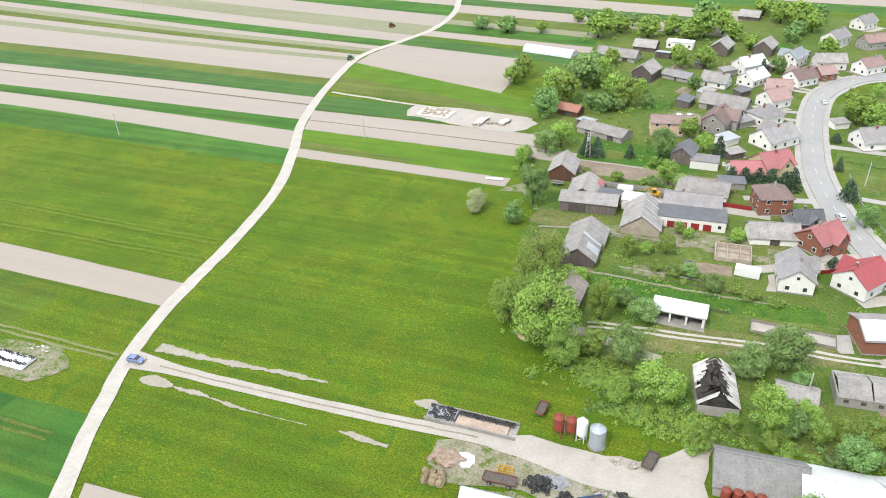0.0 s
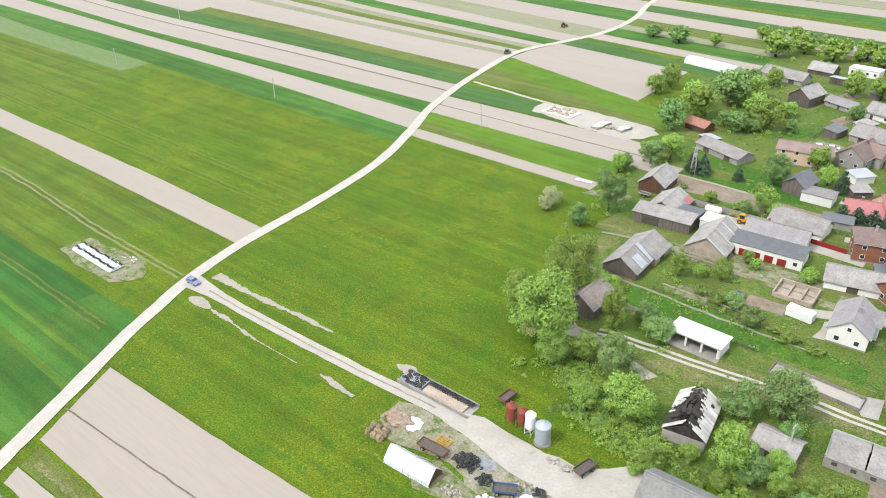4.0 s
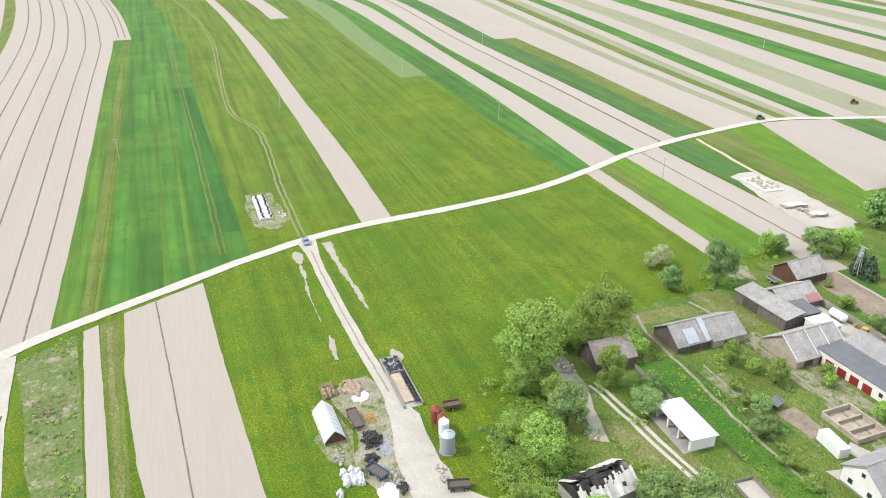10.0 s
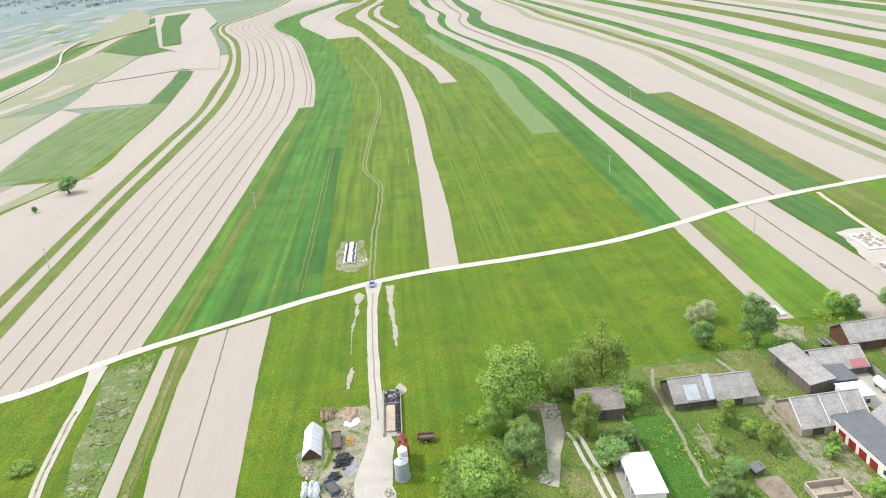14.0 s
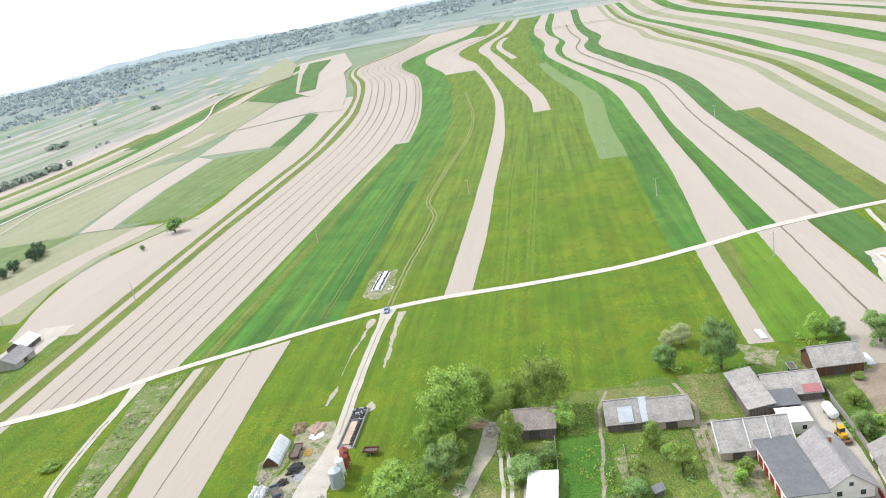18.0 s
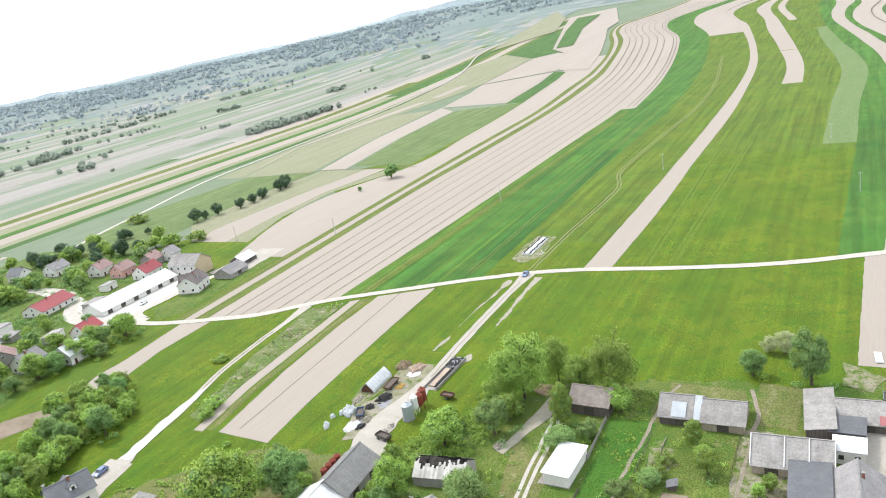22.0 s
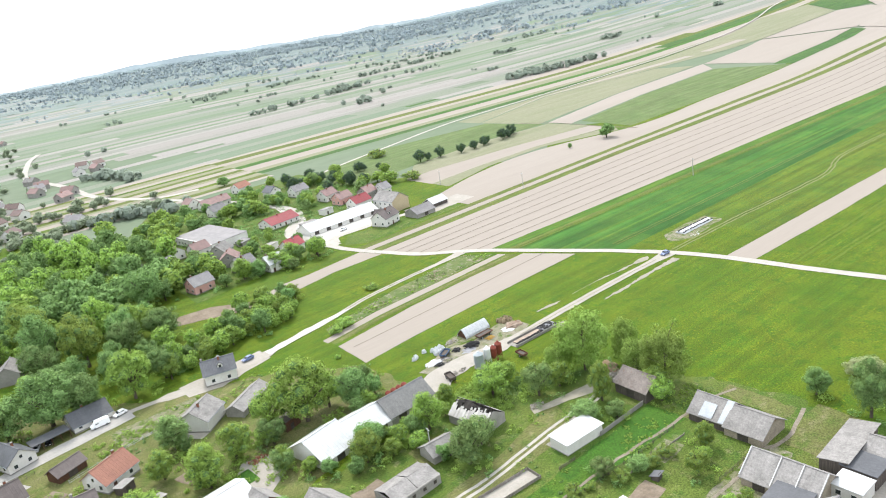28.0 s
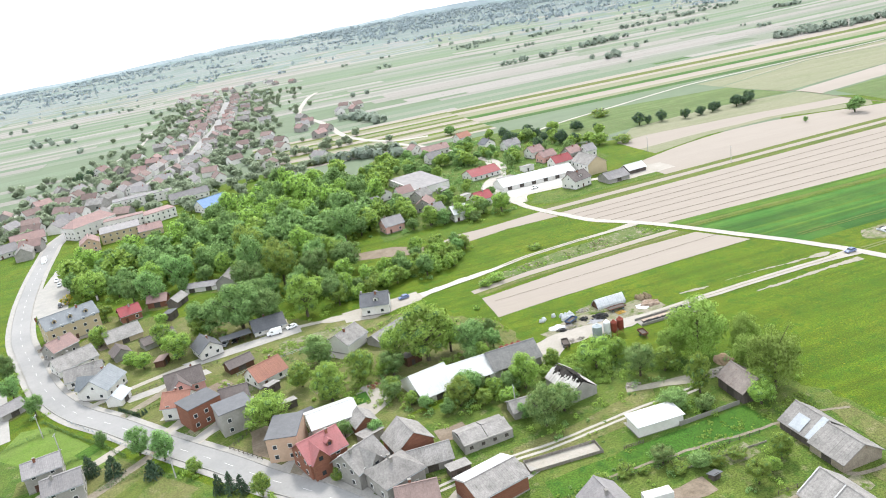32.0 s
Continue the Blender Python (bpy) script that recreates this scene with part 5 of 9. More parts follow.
H(17, 341, 12, 57, 6.5, 8, "render_white", "whiteroof", "white house with a pale sheet roof")
H(2, 334, 11, 162, 6, 8, "render_white", "etern", "white house with a grey roof")
H(34, 374, 12, 64, 7.6, 8, "render_white", "bluegrey", "white house with a blue-grey roof", wings=((-1, 1, 2, 5),))
H(49, 373, 13, 15, 7, 8, "render_white", "etern", "pale house with a light grey roof")
H(46, 356, 8, 35, 6, 7, "brick", "pinkroof", "small brick house with a reddish roof")
H(36, 346, 11.5, 45, 7, 9, "render_white", "oldtile", "white house with a mauve roof", wings=((0, 1, 1.5, 5),))
H(65, 371, 12, 45, 7, 8, "render_white", "pinkroof", "white house with a dark red roof")
H(27, 331, 10, 6, 6, 8, "render_white", "pinkroof", "house with a pale red roof")
H(25, 314, 10, 45, 7.3, 9, "render_white", "pinkroof", "house with a faded red roof")
barn(7, 305, 18, 164, 6, 9, "render_grey", "etern", "long grey barn with a wide roof")
H(22, 294, 10, 45, 7.3, 9, "render_white", "midgrey", "white house with a grey hipped roof", hip=True)
H(5, 283, 13, 76, 7.6, 9.5, "render_grey", "oldtile", "unfinished house with a mauve gabled roof", wings=((3, -1, 2.5, 6),))
H(-10, 273, 17, 10, 7, 8, "render_peach", "oldtile", "two-storey peach-coloured house with a low roof", eave=5.4, storeys=2, chimneys=0)
barn(-51, 283, 9, 164, 4, 6, "brownwood", "salmon", "small wooden barn with a rusty red roof")
barn(-34, 264, 19, 158, 4, 8, "render_grey", "etern", "long low outbuilding with a light grey roof")
H(25, 272, 14, 47, 7.2, 10, "render_white", "midgrey", "large white house with a cross gable", wings=((2, 1, 2.0, 6),))
barn(-4, 249, 9, 80, 6, 7, "oldwood", "slate", "small dark-roofed wooden barn")
block(3, 245, 9, 6, 0, 3, "render_white", "midgrey", "white flat-roofed annex beside a barn", "outbuilding", "outbuilding", sides=(1,))
H(16, 242, 10, 17, 5, 8, "render_white", "pinkred", "low house with a bright red roof")
H(24, 248, 11, 37, 7, 9.5, "render_beige", "pinkred", "cream house with a bright red roof", wings=((1, -1, 1.5, 5),))
H(23.6, 218.6, 9.4, 17, 8.4, 9, "brick", "oldtile", "tall brick house with a mauve hipped roof", eave=5.8, hip=True, cell=6)
barn(4, 223, 15, 175, 5, 8.5, "render_white", "etern", "white garage building with a grey roof")
H(36.3, 199, 10.5, 49, 7, 8.5, "brick", "pinkred", "brick house with a pink-red roof", wings=((1, -1, 1.6, 4.5),))
barn(24, 200, 13, 11, 5, 8.5, "render_white", "etern", "white outbuilding with a long grey roof")
H(29, 178, 12, 93, 6.9, 8.2, "render_white", "midgrey", "white gabled house with a worn grey roof", wings=((2.5, -1, 1.2, 4.5),))
H(44.5, 180, 11, 53, 7.4, 9, "render_white", "redroof", "white house with a crimson roof", wings=((0, 1, 1.0, 4.5),))
H(57, 280, 11, 26, 7, 10, "render_white", "midgrey", "white house with a low grey roof across the road")
H(76, 300, 10, 20, 7, 9, "render_white", "slate", "pale house with a dark roof across the road")
H(33, 211, 8, 20, 5, 6.5, "render_grey", "slate", "small house with a black sheet roof", wings=((1, -1, 1.2, 3.5),))

# the old farm with the joined barns
barn(-25, 173.4, 9.6, 91, 5.6, 9.5, "oldwood", "etern", "old grey barn with patched tin in its roof", rib=1.1)
barn(-24.7, 183, 9.2, 91, 5.35, 10.2, "ruin", "etern", "old plastered barn with a grey roof", rib=1.1)
ob = thing("roof_patch", "bare tin sheets patching an old barn roof", "roof patch", pose(-25, 178, 0, 0, 0, 91))
for px, pw, run, mid in ((-5.0, 3.4, 3.9, -3.3), (-0.7, 1.7, 6.2, -2.55)):
    bm = blank()
    box(bm, pw, run, 0.05, px, mid, 5.62 + 0.695 * mid + 0.26, 0, 0, 34.8)
    part("tin_sheet", bm, M["tin"], ob)
barn(-11.4, 198.2, 15.2, 92, 6.2, 10.8, "ruin", "etern", "large barn with a grey roof and brick end walls", rib=1.2)
ob = thing("roof_trim", "white sheet strips across a barn roof", "roof trim", pose(-11.4, 198.2, 0, 0, 0, 92))
for px in (-7.9, -1.4, 3.2, 7.9):
    bm = blank()
    box(bm, 0.22, 6.6, 0.06, px, -2.9, 6.2 - 2.9 * 0.66 + 0.24, 0, 0, 35.8)
    part("trim", bm, M["whiteroof"], ob)
barn(-31, 212, 12.2, 91, 5.2, 9.6, "oldwood", "etern", "grey barn with a rusty red roof corner", rib=1.1)
ob = thing("roof_patch", "rusty red sheets on a barn roof corner", "roof patch", pose(-31, 212, 0, 0, 0, 91))
bm = blank()
box(bm, 4.0, 2.2, 0.05, 4.1, -4.2, 5.22 - 4.2 * 0.6 + 0.26, 0, 0, 31)
part("tin_sheet", bm, M["pinkred"], ob)
barn(-41, 225.5, 11.5, 93, 6, 8.5, "brownwood", "etern", "brown board barn with a grey roof")
ob = thing("lean_to_barn", "long grey board barn with one sloping roof", "barn", pose(-28, 202.6, 0, 0, 0, 4))
bm = blank()
prism(bm, [(-2.9, -0.2), (2.7, -0.2), (2.7, 4.1), (-2.9, 3.3)], -8.6, 8.2)
part("wall", bm, M["oldwood"], ob)
bm = blank()
prism(bm, [(-3.3, 3.25), (3.1, 4.17), (3.1, 4.33), (-3.3, 3.41)], -9.2, 8.6)
part("roof", bm, M["etern"], ob)
# flat dark panel, painting the shade of a wide opening in the wall
again("gate", shared_box("wide_opening", 5.2, 0.12, 2.5, M["gate"]), ob, pose(-3.4, -2.9, 1.3))
block(-23, 208, 7, 6.5, 90, 3.4, "oldwood", "slate", "lean-to shed with a dark sheet roof", "shed", "shed", sides=())
block(-16, 208.6, 6, 5.5, 90, 3.1, "render_white", "whiteroof", "white workshop with a pale sheet roof", "workshop", "workshop", sides=(-1,))
block(1.5, 202.2, 20, 7.5, 3, 3.4, "render_white", "slate", "garage row with dark red gates and grey roof", "garage", "garage", cols=6, gates=5, sides=(-1,))
H(1.5, 210.5, 16, 3, 6, 8.5, "render_white", "midgrey", "farmhouse with a wide grey roof")
barn(-24, 151.5, 10, 88, 6, 8, "oldwood", "oldroof", "old grey board barn with a sagging brown-grey roof")

# the village, south part
H(162, -18, 20, 24, 11, 12, "render_beige", "bluegrey", "three-storey cream town house with a blue-grey roof", "town_house", eave=7.6, storeys=3, chimneys=3, dormers=((-6, 1), (0, 1), (6, 1)))
H(140, -20, 8, 18, 6, 7, "brick", "redroof", "small brick house with a red roof")
barn(129, -29, 8, 169, 5, 6, "brick", "pinkroof", "small brick shed with a reddish roof")
barn(121, -24, 8, 60, 4.5, 5, "oldwood", "etern", "dark boarded shed under park trees")
H(109, 37, 9.5, 109, 6, 8, "render_white", "slate", "white bungalow with a black roof")
H(87, 29.5, 11.5, 6, 5.2, 8.5, "render_white", "slate", "white garage house with a black roof")
H(47.5, 38.5, 10, 163, 7.2, 8.6, "render_white", "slate", "new white house with a black dormered roof", dormers=((0.5, 1), (0.5, -1)), chimneys=2)
H(63, 62.5, 10, 40, 6.6, 9.5, "render_white", "etern", "pale gabled house with a fibre-cement roof", windows=False, eave=3.8)
H(91, 70, 10.5, 27, 6.2, 9, "render_white", "salmon", "white house with a salmon roof")
barn(137, 57, 6.5, 70, 4.2, 5, "render_white", "tin", "pale garage with a light blue gabled roof", base=False)
barn(99, 56, 8.5, 23, 4, 5, "brownwood", "brownsheet", "brown boarded carport beside a drive", base=False)
H(142.5, 46.5, 11.5, 66, 7.3, 9.5, "render_white", "bluegrey", "white house with a blue-grey cross-gabled roof", wings=((1.5, -1, 2.2, 6),))
H(163, 2, 10, 43, 7, 8, "render_grey", "pinkroof", "house with a brownish roof")
H(156, 18, 14, 30, 6.2, 9, "render_white", "etern", "house with a pale grey roof")
H(150, 33, 12, 5, 6, 8, "render_white", "etern", "house with a pale sheet roof")
H(116, 61, 11, 9, 6.8, 9, "render_pink", "brownsheet", "pink house with a brown-grey cross-gabled roof", wings=((2, 1, 2.2, 6),))
H(117, 77, 8, 161, 7.5, 8, "render_white", "salmon", "white house with a salmon roof by the street")
block(111, 85, 10, 8.5, 27, 7, "brick", "slate", "two-storey brick house with a flat grey roof", "house", "house", rows=2)
block(101.5, 94, 9.5, 8.5, 14, 7, "render_grey", "slate", "two-storey grey house with a flat roof", "house", "house", rows=2)
H(101, 81, 8, 177, 6, 8, "render_grey", "brownsheet", "house with a dark pitched roof")
block(88.6, 114.8, 8, 11, 163, 7.2, "render_peach", "slate", "two-storey orange house with a flat roof", "house", "house", rows=2)
H(81.5, 126, 10.5, 20, 8.6, 9.5, "brick", "pinkred", "brick house with a bright red dormered roof", eave=5.2, dormers=((-1.5, 1),), wings=((2.5, 1, 1.2, 4.5),))
H(76, 109, 13, 7, 5.6, 10, "render_white", "whiteroof", "white workshop with a pale gabled roof", "workshop", "workshop", eave=3.6, chimneys=0, base=False)
H(73, 135.5, 9.5, 31, 8.2, 9.5, "render_grey", "etern", "grey house with a pitched fibre-cement roof", eave=4.8, wings=((0, 1, 1.6, 5),))
H(66.5, 144, 10.5, 20, 7.5, 9.5, "render_grey", "etern", "grey house with a hipped roof", eave=4.6, hip=True, chimneys=2)
barn(60, 131, 9, 101, 7, 10, "brick", "etern", "brick barn with a grey roof")
H(68.5, 115.4, 6, 100, 5, 6, "brick", "etern", "small brick outbuilding with a grey roof", "outbuilding", "outbuilding", windows=False, chimneys=0, base=False)
barn(57, 140, 10, 177, 5, 7, "render_grey", "etern", "low grey rendered outbuilding with worn roof")
H(64, 155, 9, 172, 7, 9, "render_grey", "oldtile", "house with a dull red roof")
house(47.5, 157.5, 13, 14, 6.0, 10, "brick", "etern", "brick workshop with a grey and a white roof slope", "workshop", "workshop", eave=4.2, chimneys=0, windows=False)
ob = thing("roof_patch", "white sheets over one slope of a workshop roof", "roof patch", pose(47.5, 157.5, 0, 0, 0, 14))
for k in range(5):
    bm = blank()
    box(bm, 2.66, 5.7, 0.05, -5.4 + 2.7 * k, -2.7, 6.02 - 0.36 * 2.7 + 0.26, 0, 0, 19.8)
    part("tin_sheet", bm, M["whiteroof"], ob)
barn(28, 130.5, 7.5, 178, 4, 6, "render_grey", "etern", "small grey rendered outbuilding with worn roof")
H(152, 94, 9, 11, 7, 9, "render_grey", "midgrey", "grey cube house across the street", storeys=2, eave=5)
H(145, 106, 9, 9, 7, 9, "render_grey", "midgrey", "grey house with a flat-pitched roof", storeys=2, eave=5)
barn(172, 44, 8, 38, 4, 7, "render_grey", "midgrey", "low garage by the street")
barn(21, 105.2, 15, 3, 6.2, 9.8, "render_grey", "hallroof", "large grey hall by the yard")
barn(35, 104.8, 14, 3, 5.4, 12, "render_white", "whiteroof", "white hall with a sheet roof")
barn(47, 105.5, 11, 12, 6.4, 14, "render_white", "whiteroof", "white hall with a pale roof")
barn(49, 63.5, 15, 35, 4, 6, "render_grey", "etern", "long narrow shed with a flat roof", base=False)
barn(111, -35.6, 15, 163, 3.6, 5, "render_white", "midgrey", "long low garage row at the park edge", base=False)
barn(99, -31, 10, 70, 7, 8, "render_grey", "etern", "grey gabled house at the park edge")
barn(141, 2, 13, 20, 5.4, 9, "render_beige", "etern", "large rendered outbuilding with a tan-grey roof")
barn(127.1, 14.7, 12, 24, 4, 6, "render_grey", "brownsheet", "long low shed with a brown-grey roof", base=False)
barn(140.0, 19.5, 7, 110, 4.4, 6, "render_grey", "brownsheet", "small rendered outbuilding with a dark roof", base=False)
# ivy on the end wall of a street house
ob = thing("ivy", "dense green ivy covering a house end wall", "ivy", pose(101.5, 94, 0, 0, 0, 14))
IVY = ob

# the hamlet by the plain
H(-84.5, -56.5, 12, 20, 8, 9.5, "render_white", "brownsheet", "white villa with a dark dormered roof", dormers=((-3, -1), (3, -1), (0, 1)), wings=((0, -1, 1.2, 4),))
barn(-73, -86, 44, 2, 5.5, 14, "render_white", "whiteroof", "long white hall on a gravel yard", rib=2)
barn(-104, -52, 13, 6, 5, 10, "render_grey", "midgrey", "grey shed with a brownish roof")
barn(-120, -59, 11, 6, 4.6, 8, "oldwood", "whiteroof", "open shed with a white roof")
H(-54, -121, 19, 10, 6, 13, "render_white", "redroof", "white house with a wide red hipped roof", eave=3)
H(-98, -123, 10, 10, 7, 8, "render_pink", "pinkroof", "house with a faded red roof")
H(-98, -104, 12, 10, 7, 9, "render_white", "redroof", "house with a red roof")
for hx, hy, hl, ha, wm, rm in ((-82, -237, 11, 20, "render_white", "salmon"), (-86, -195, 9, 100, "render_white", "slate"), (-96, -176, 11, 10, "render_white", "midgrey"), (-52, -212, 20, 8, "render_white", "pinkroof"), (-42, -229, 9, 100, "render_white", "pinkroof"), (-44, -188, 10, 10, "render_white", "midgrey"), (18, -56, 10, 10, "render_pink", "midgrey"), (-6, -62, 9, 10, "render_white", "midgrey"), (-15, -49, 8, 5, "render_white", "whiteroof"), (-3, -112, 9, 10, "render_white", "pinkroof"), (-9, -96, 9, 37, "render_grey", "etern"), (-33, -64, 9, 10, "render_white", "redroof"), (18, -102, 8, 10, "render_white", "midgrey"), (-98, -141, 10, 15, "render_white", "pinkroof"), (-113, -118, 9, 15, "render_grey", "pinkroof"), (-122, -114, 7, 5, "render_white", "midgrey"), (8, -120, 10, 100, "render_white", "pinkroof"), (-6, -78, 9, 60, "render_grey", "pinkroof")):
    H(hx, hy, hl, ha, 7.2, 8.5, wm, rm, "hamlet house with a %s roof" % {"salmon": "salmon", "slate": "dark", "midgrey": "grey", "pinkroof": "faded red", "whiteroof": "pale", "etern": "grey", "redroof": "red"}[rm])
block(-17, -131, 40, 22, 99, 4.2, "render_white", "midgrey", "large flat-roofed hall in the hamlet", "hall", "hall")
# tall hall with a tan gable end
ob = H(-104, -79, 17, 95, 10, 12, "render_white", "etern", "tall white hall with a tan sheet gable end", "tall_hall", "hall", eave=6.2, storeys=2, chimneys=0)
bm = blank()
prism(bm, [(-5.95, 0), (5.95, 0), (5.95, 6.15), (0, 9.9), (-5.95, 6.15)], 8.52, 8.62)
part("end_wall", bm, M["render_beige"], ob, "tan sheet end wall")

# the town behind the park
block(158, -173, 22, 20, 8, 6, "render_beige", "midgrey", "school hall with tall windows under a flat grey roof", "school", "school", rows=2, cols=6)
H(178, -200, 29, 40, 12, 12, "render_white", "pinkroof", "long three-storey school wing with a faded red roof", "school", "school", storeys=2, eave=8, hip=True)
block(157, -193, 23, 8, 6, 7.4, "render_white", "pinkroof", "white school wing with rows of windows", "school", "school", rows=2, cols=9)
block(138, -198, 20, 13, 24, 6, "render_white", "pinkroof", "pale school wing with a pinkish flat roof", "school", "school", rows=2)
H(173, -157, 13, 98, 8, 10, "render_peach", "pinkroof", "gabled school house with a pale pink roof", "school", "school", eave=5)
H(140, -163, 13, 6, 6.5, 10, "render_beige", "pinkroof", "low yellowish school annexe with a pale roof", "school", "school", eave=3.8)
H(119, -238, 26, 14, 7, 9, "render_white", "midgrey", "long town building with a grey roof", "town_house", "house", storeys=1, eave=4)
H(104, -195, 19, 31, 8, 12, "render_white", "blueroof", "white house with a blue roof")
H(215, -204, 19, 12, 8, 10, "render_white", "pinkroof", "town house with a pink roof", "town_house")
H(226, -186, 16, 30, 7, 10, "render_white", "midgrey", "town house with a grey roof", "town_house")
block(151, -261, 40, 12, 6, 6, "render_white", "midgrey", "long pale hall in the town", "hall", "hall", rows=2)
H(159, -303, 13, 53, 8, 9, "render_white", "midgrey", "white house in the town")
H(199, -432, 12, 60, 8, 10, "render_white", "pinkroof", "white house at the edge of town")

# far houses along the village street, on shared meshes
protos = []
rng = random.Random(4)
for k, (wm, rm) in enumerate((("render_white", "oldtile"), ("render_grey", "pinkroof"), ("render_white", "midgrey"), ("render_grey", "oldtile"), ("render_white", "oldtile"), ("render_grey", "etern"))):
    hx, hy = ((222, -250), (228, -318), (207, -352), (182, -415), (170, -470), (152, -520))[k]
    p = H(hx, hy, 11 + k % 3, 35 * k, 7.5, 9, wm, rm, "small village house with a %s roof" % ("grey" if rm in ("midgrey", "etern") else "reddish"), "village_house", "house", group="houses along the village street", plain=True, base=False)
    protos.append(p)
STREET = smooth_line(MAIN[27:], 9)
taken = [Vector((222, -250)), Vector((228, -318)), Vector((207, -352)), Vector((182, -415)), Vector((170, -470)), Vector((152, -520)), Vector((199, -432)), Vector((119, -238)), Vector((226, -186)), Vector((215, -204))]
for k, p in enumerate(STREET[:-1]):
    d = (STREET[k + 1] - p).normalized()
    side = Vector((-d.y, d.x))
    for s in (1, -1):
        for row, far in enumerate((11, 27, 46)):
            if rng.random() < (0.12, 0.6, 0.88)[row]:
                continue
            q = p + side * s * (far + rng.uniform(-2, 5)) + d * rng.uniform(-3, 3)
            if any((q - o).length < 13 for o in taken) or (q - Vector((150, -261))).length < 30 or (q - Vector((165, -185))).length < 34 or (q - Vector((138, -190))).length < 24 or q.y > -165:
                continue
            taken.append(q)
            copy_thing(rng.choice(protos), Matrix.Translation((q.x, q.y, height(q.x, q.y))) @ pose(0, 0, 0, 0, 0, math.degrees(math.atan2(d.y, d.x)) + rng.choice((0, 90)) + rng.uniform(-6, 6)))
for cx, cy, n, sx, sy in ((190, -330, 16, 60, 55), (60, -330, 10, 45, 60), (30, -440, 12, 40, 60), (215, -260, 9, 40, 40), (-20, -560, 8, 70, 40), (255, -90, 6, 30, 60), (60, -1150, 20, 110, 90)):
    for _ in range(n):
        q = Vector((cx + rng.uniform(-sx, sx), cy + rng.uniform(-sy, sy)))
        if any((q - o).length < 16 for o in taken) or min((q - o).length for o in STREET) < 10 or (q - Vector((158, -185))).length < 45:
            continue
        taken.append(q)
        copy_thing(rng.choice(protos), pose(q.x, q.y, height(q.x, q.y), 0, 0, rng.uniform(0, 180)))

# ---- trees ----


def leaves(bm_data, centre, radius, count, size, rnd, squash=1.0, droop=0.0, heart=None):
    """Leaf sprays: small tilted triangles scattered over and inside a lump, shaded with the lump they belong to."""
    verts, faces, normals = bm_data
    for _ in range(count):
        v = Vector((rnd.gauss(0, 1), rnd.gauss(0, 1), rnd.gauss(0, 1))).normalized()
        r = radius * (0.7 + 0.42 * rnd.random())
        p = centre + Vector((v.x * r, v.y * r, v.z * r * squash))
        a = (v + Vector((rnd.uniform(-0.8, 0.8), rnd.uniform(-0.8, 0.8), rnd.uniform(-0.5, 0.9)))).normalized()
        t = a.orthogonal().normalized()
        t.rotate(Matrix.Rotation(rnd.uniform(0, 6.28), 3, a))
        b = a.cross(t)
        s = size * rnd.uniform(0.6, 1.35)
        k = len(verts)
        dz = Vector((0, 0, -droop * s))
        verts += [p - t * s - b * s * 0.7, p + t * s * 1.1 - b * s * 0.5 + a * s * 0.3, p + t * s * rnd.uniform(-0.4, 0.4) + b * s * 1.1 + dz]
        faces.append((k, k + 1, k + 2))
        out = v * 0.5 + a * 0.4 + Vector((0, 0, 0.5))
        if heart is not None:
            out += (p - heart).normalized() * 0.45
        normals += [out.normalized()] * 3


BALL = bmesh.new()
bmesh.ops.create_icosphere(BALL, subdivisions=1, radius=1)
BALL_V, BALL_F = [v.co.copy() for v in BALL.verts], [tuple(v.index for v in f.verts) for f in BALL.faces]
BALL.free()


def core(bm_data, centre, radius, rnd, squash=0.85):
    """The dense inside of a leaf lump, uneven, under the leaves; coloured dark to paint shade."""
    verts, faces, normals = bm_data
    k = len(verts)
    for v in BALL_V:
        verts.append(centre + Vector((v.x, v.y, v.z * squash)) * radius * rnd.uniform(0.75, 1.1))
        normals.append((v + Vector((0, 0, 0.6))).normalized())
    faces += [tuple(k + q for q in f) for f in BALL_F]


def leaf_mesh(name, data, material, inner=()):
    """A mesh of leaves; inner: which faces take the dark colour that paints crown shade."""
    me = bpy.data.meshes.new(name)
    me.from_pydata(data[0], [], data[1])
    me.materials.append(material)
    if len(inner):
        me.materials.append(M["shade_and_hedge"])
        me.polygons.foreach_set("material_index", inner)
    me.normals_split_custom_set_from_vertices(data[2])
    return me


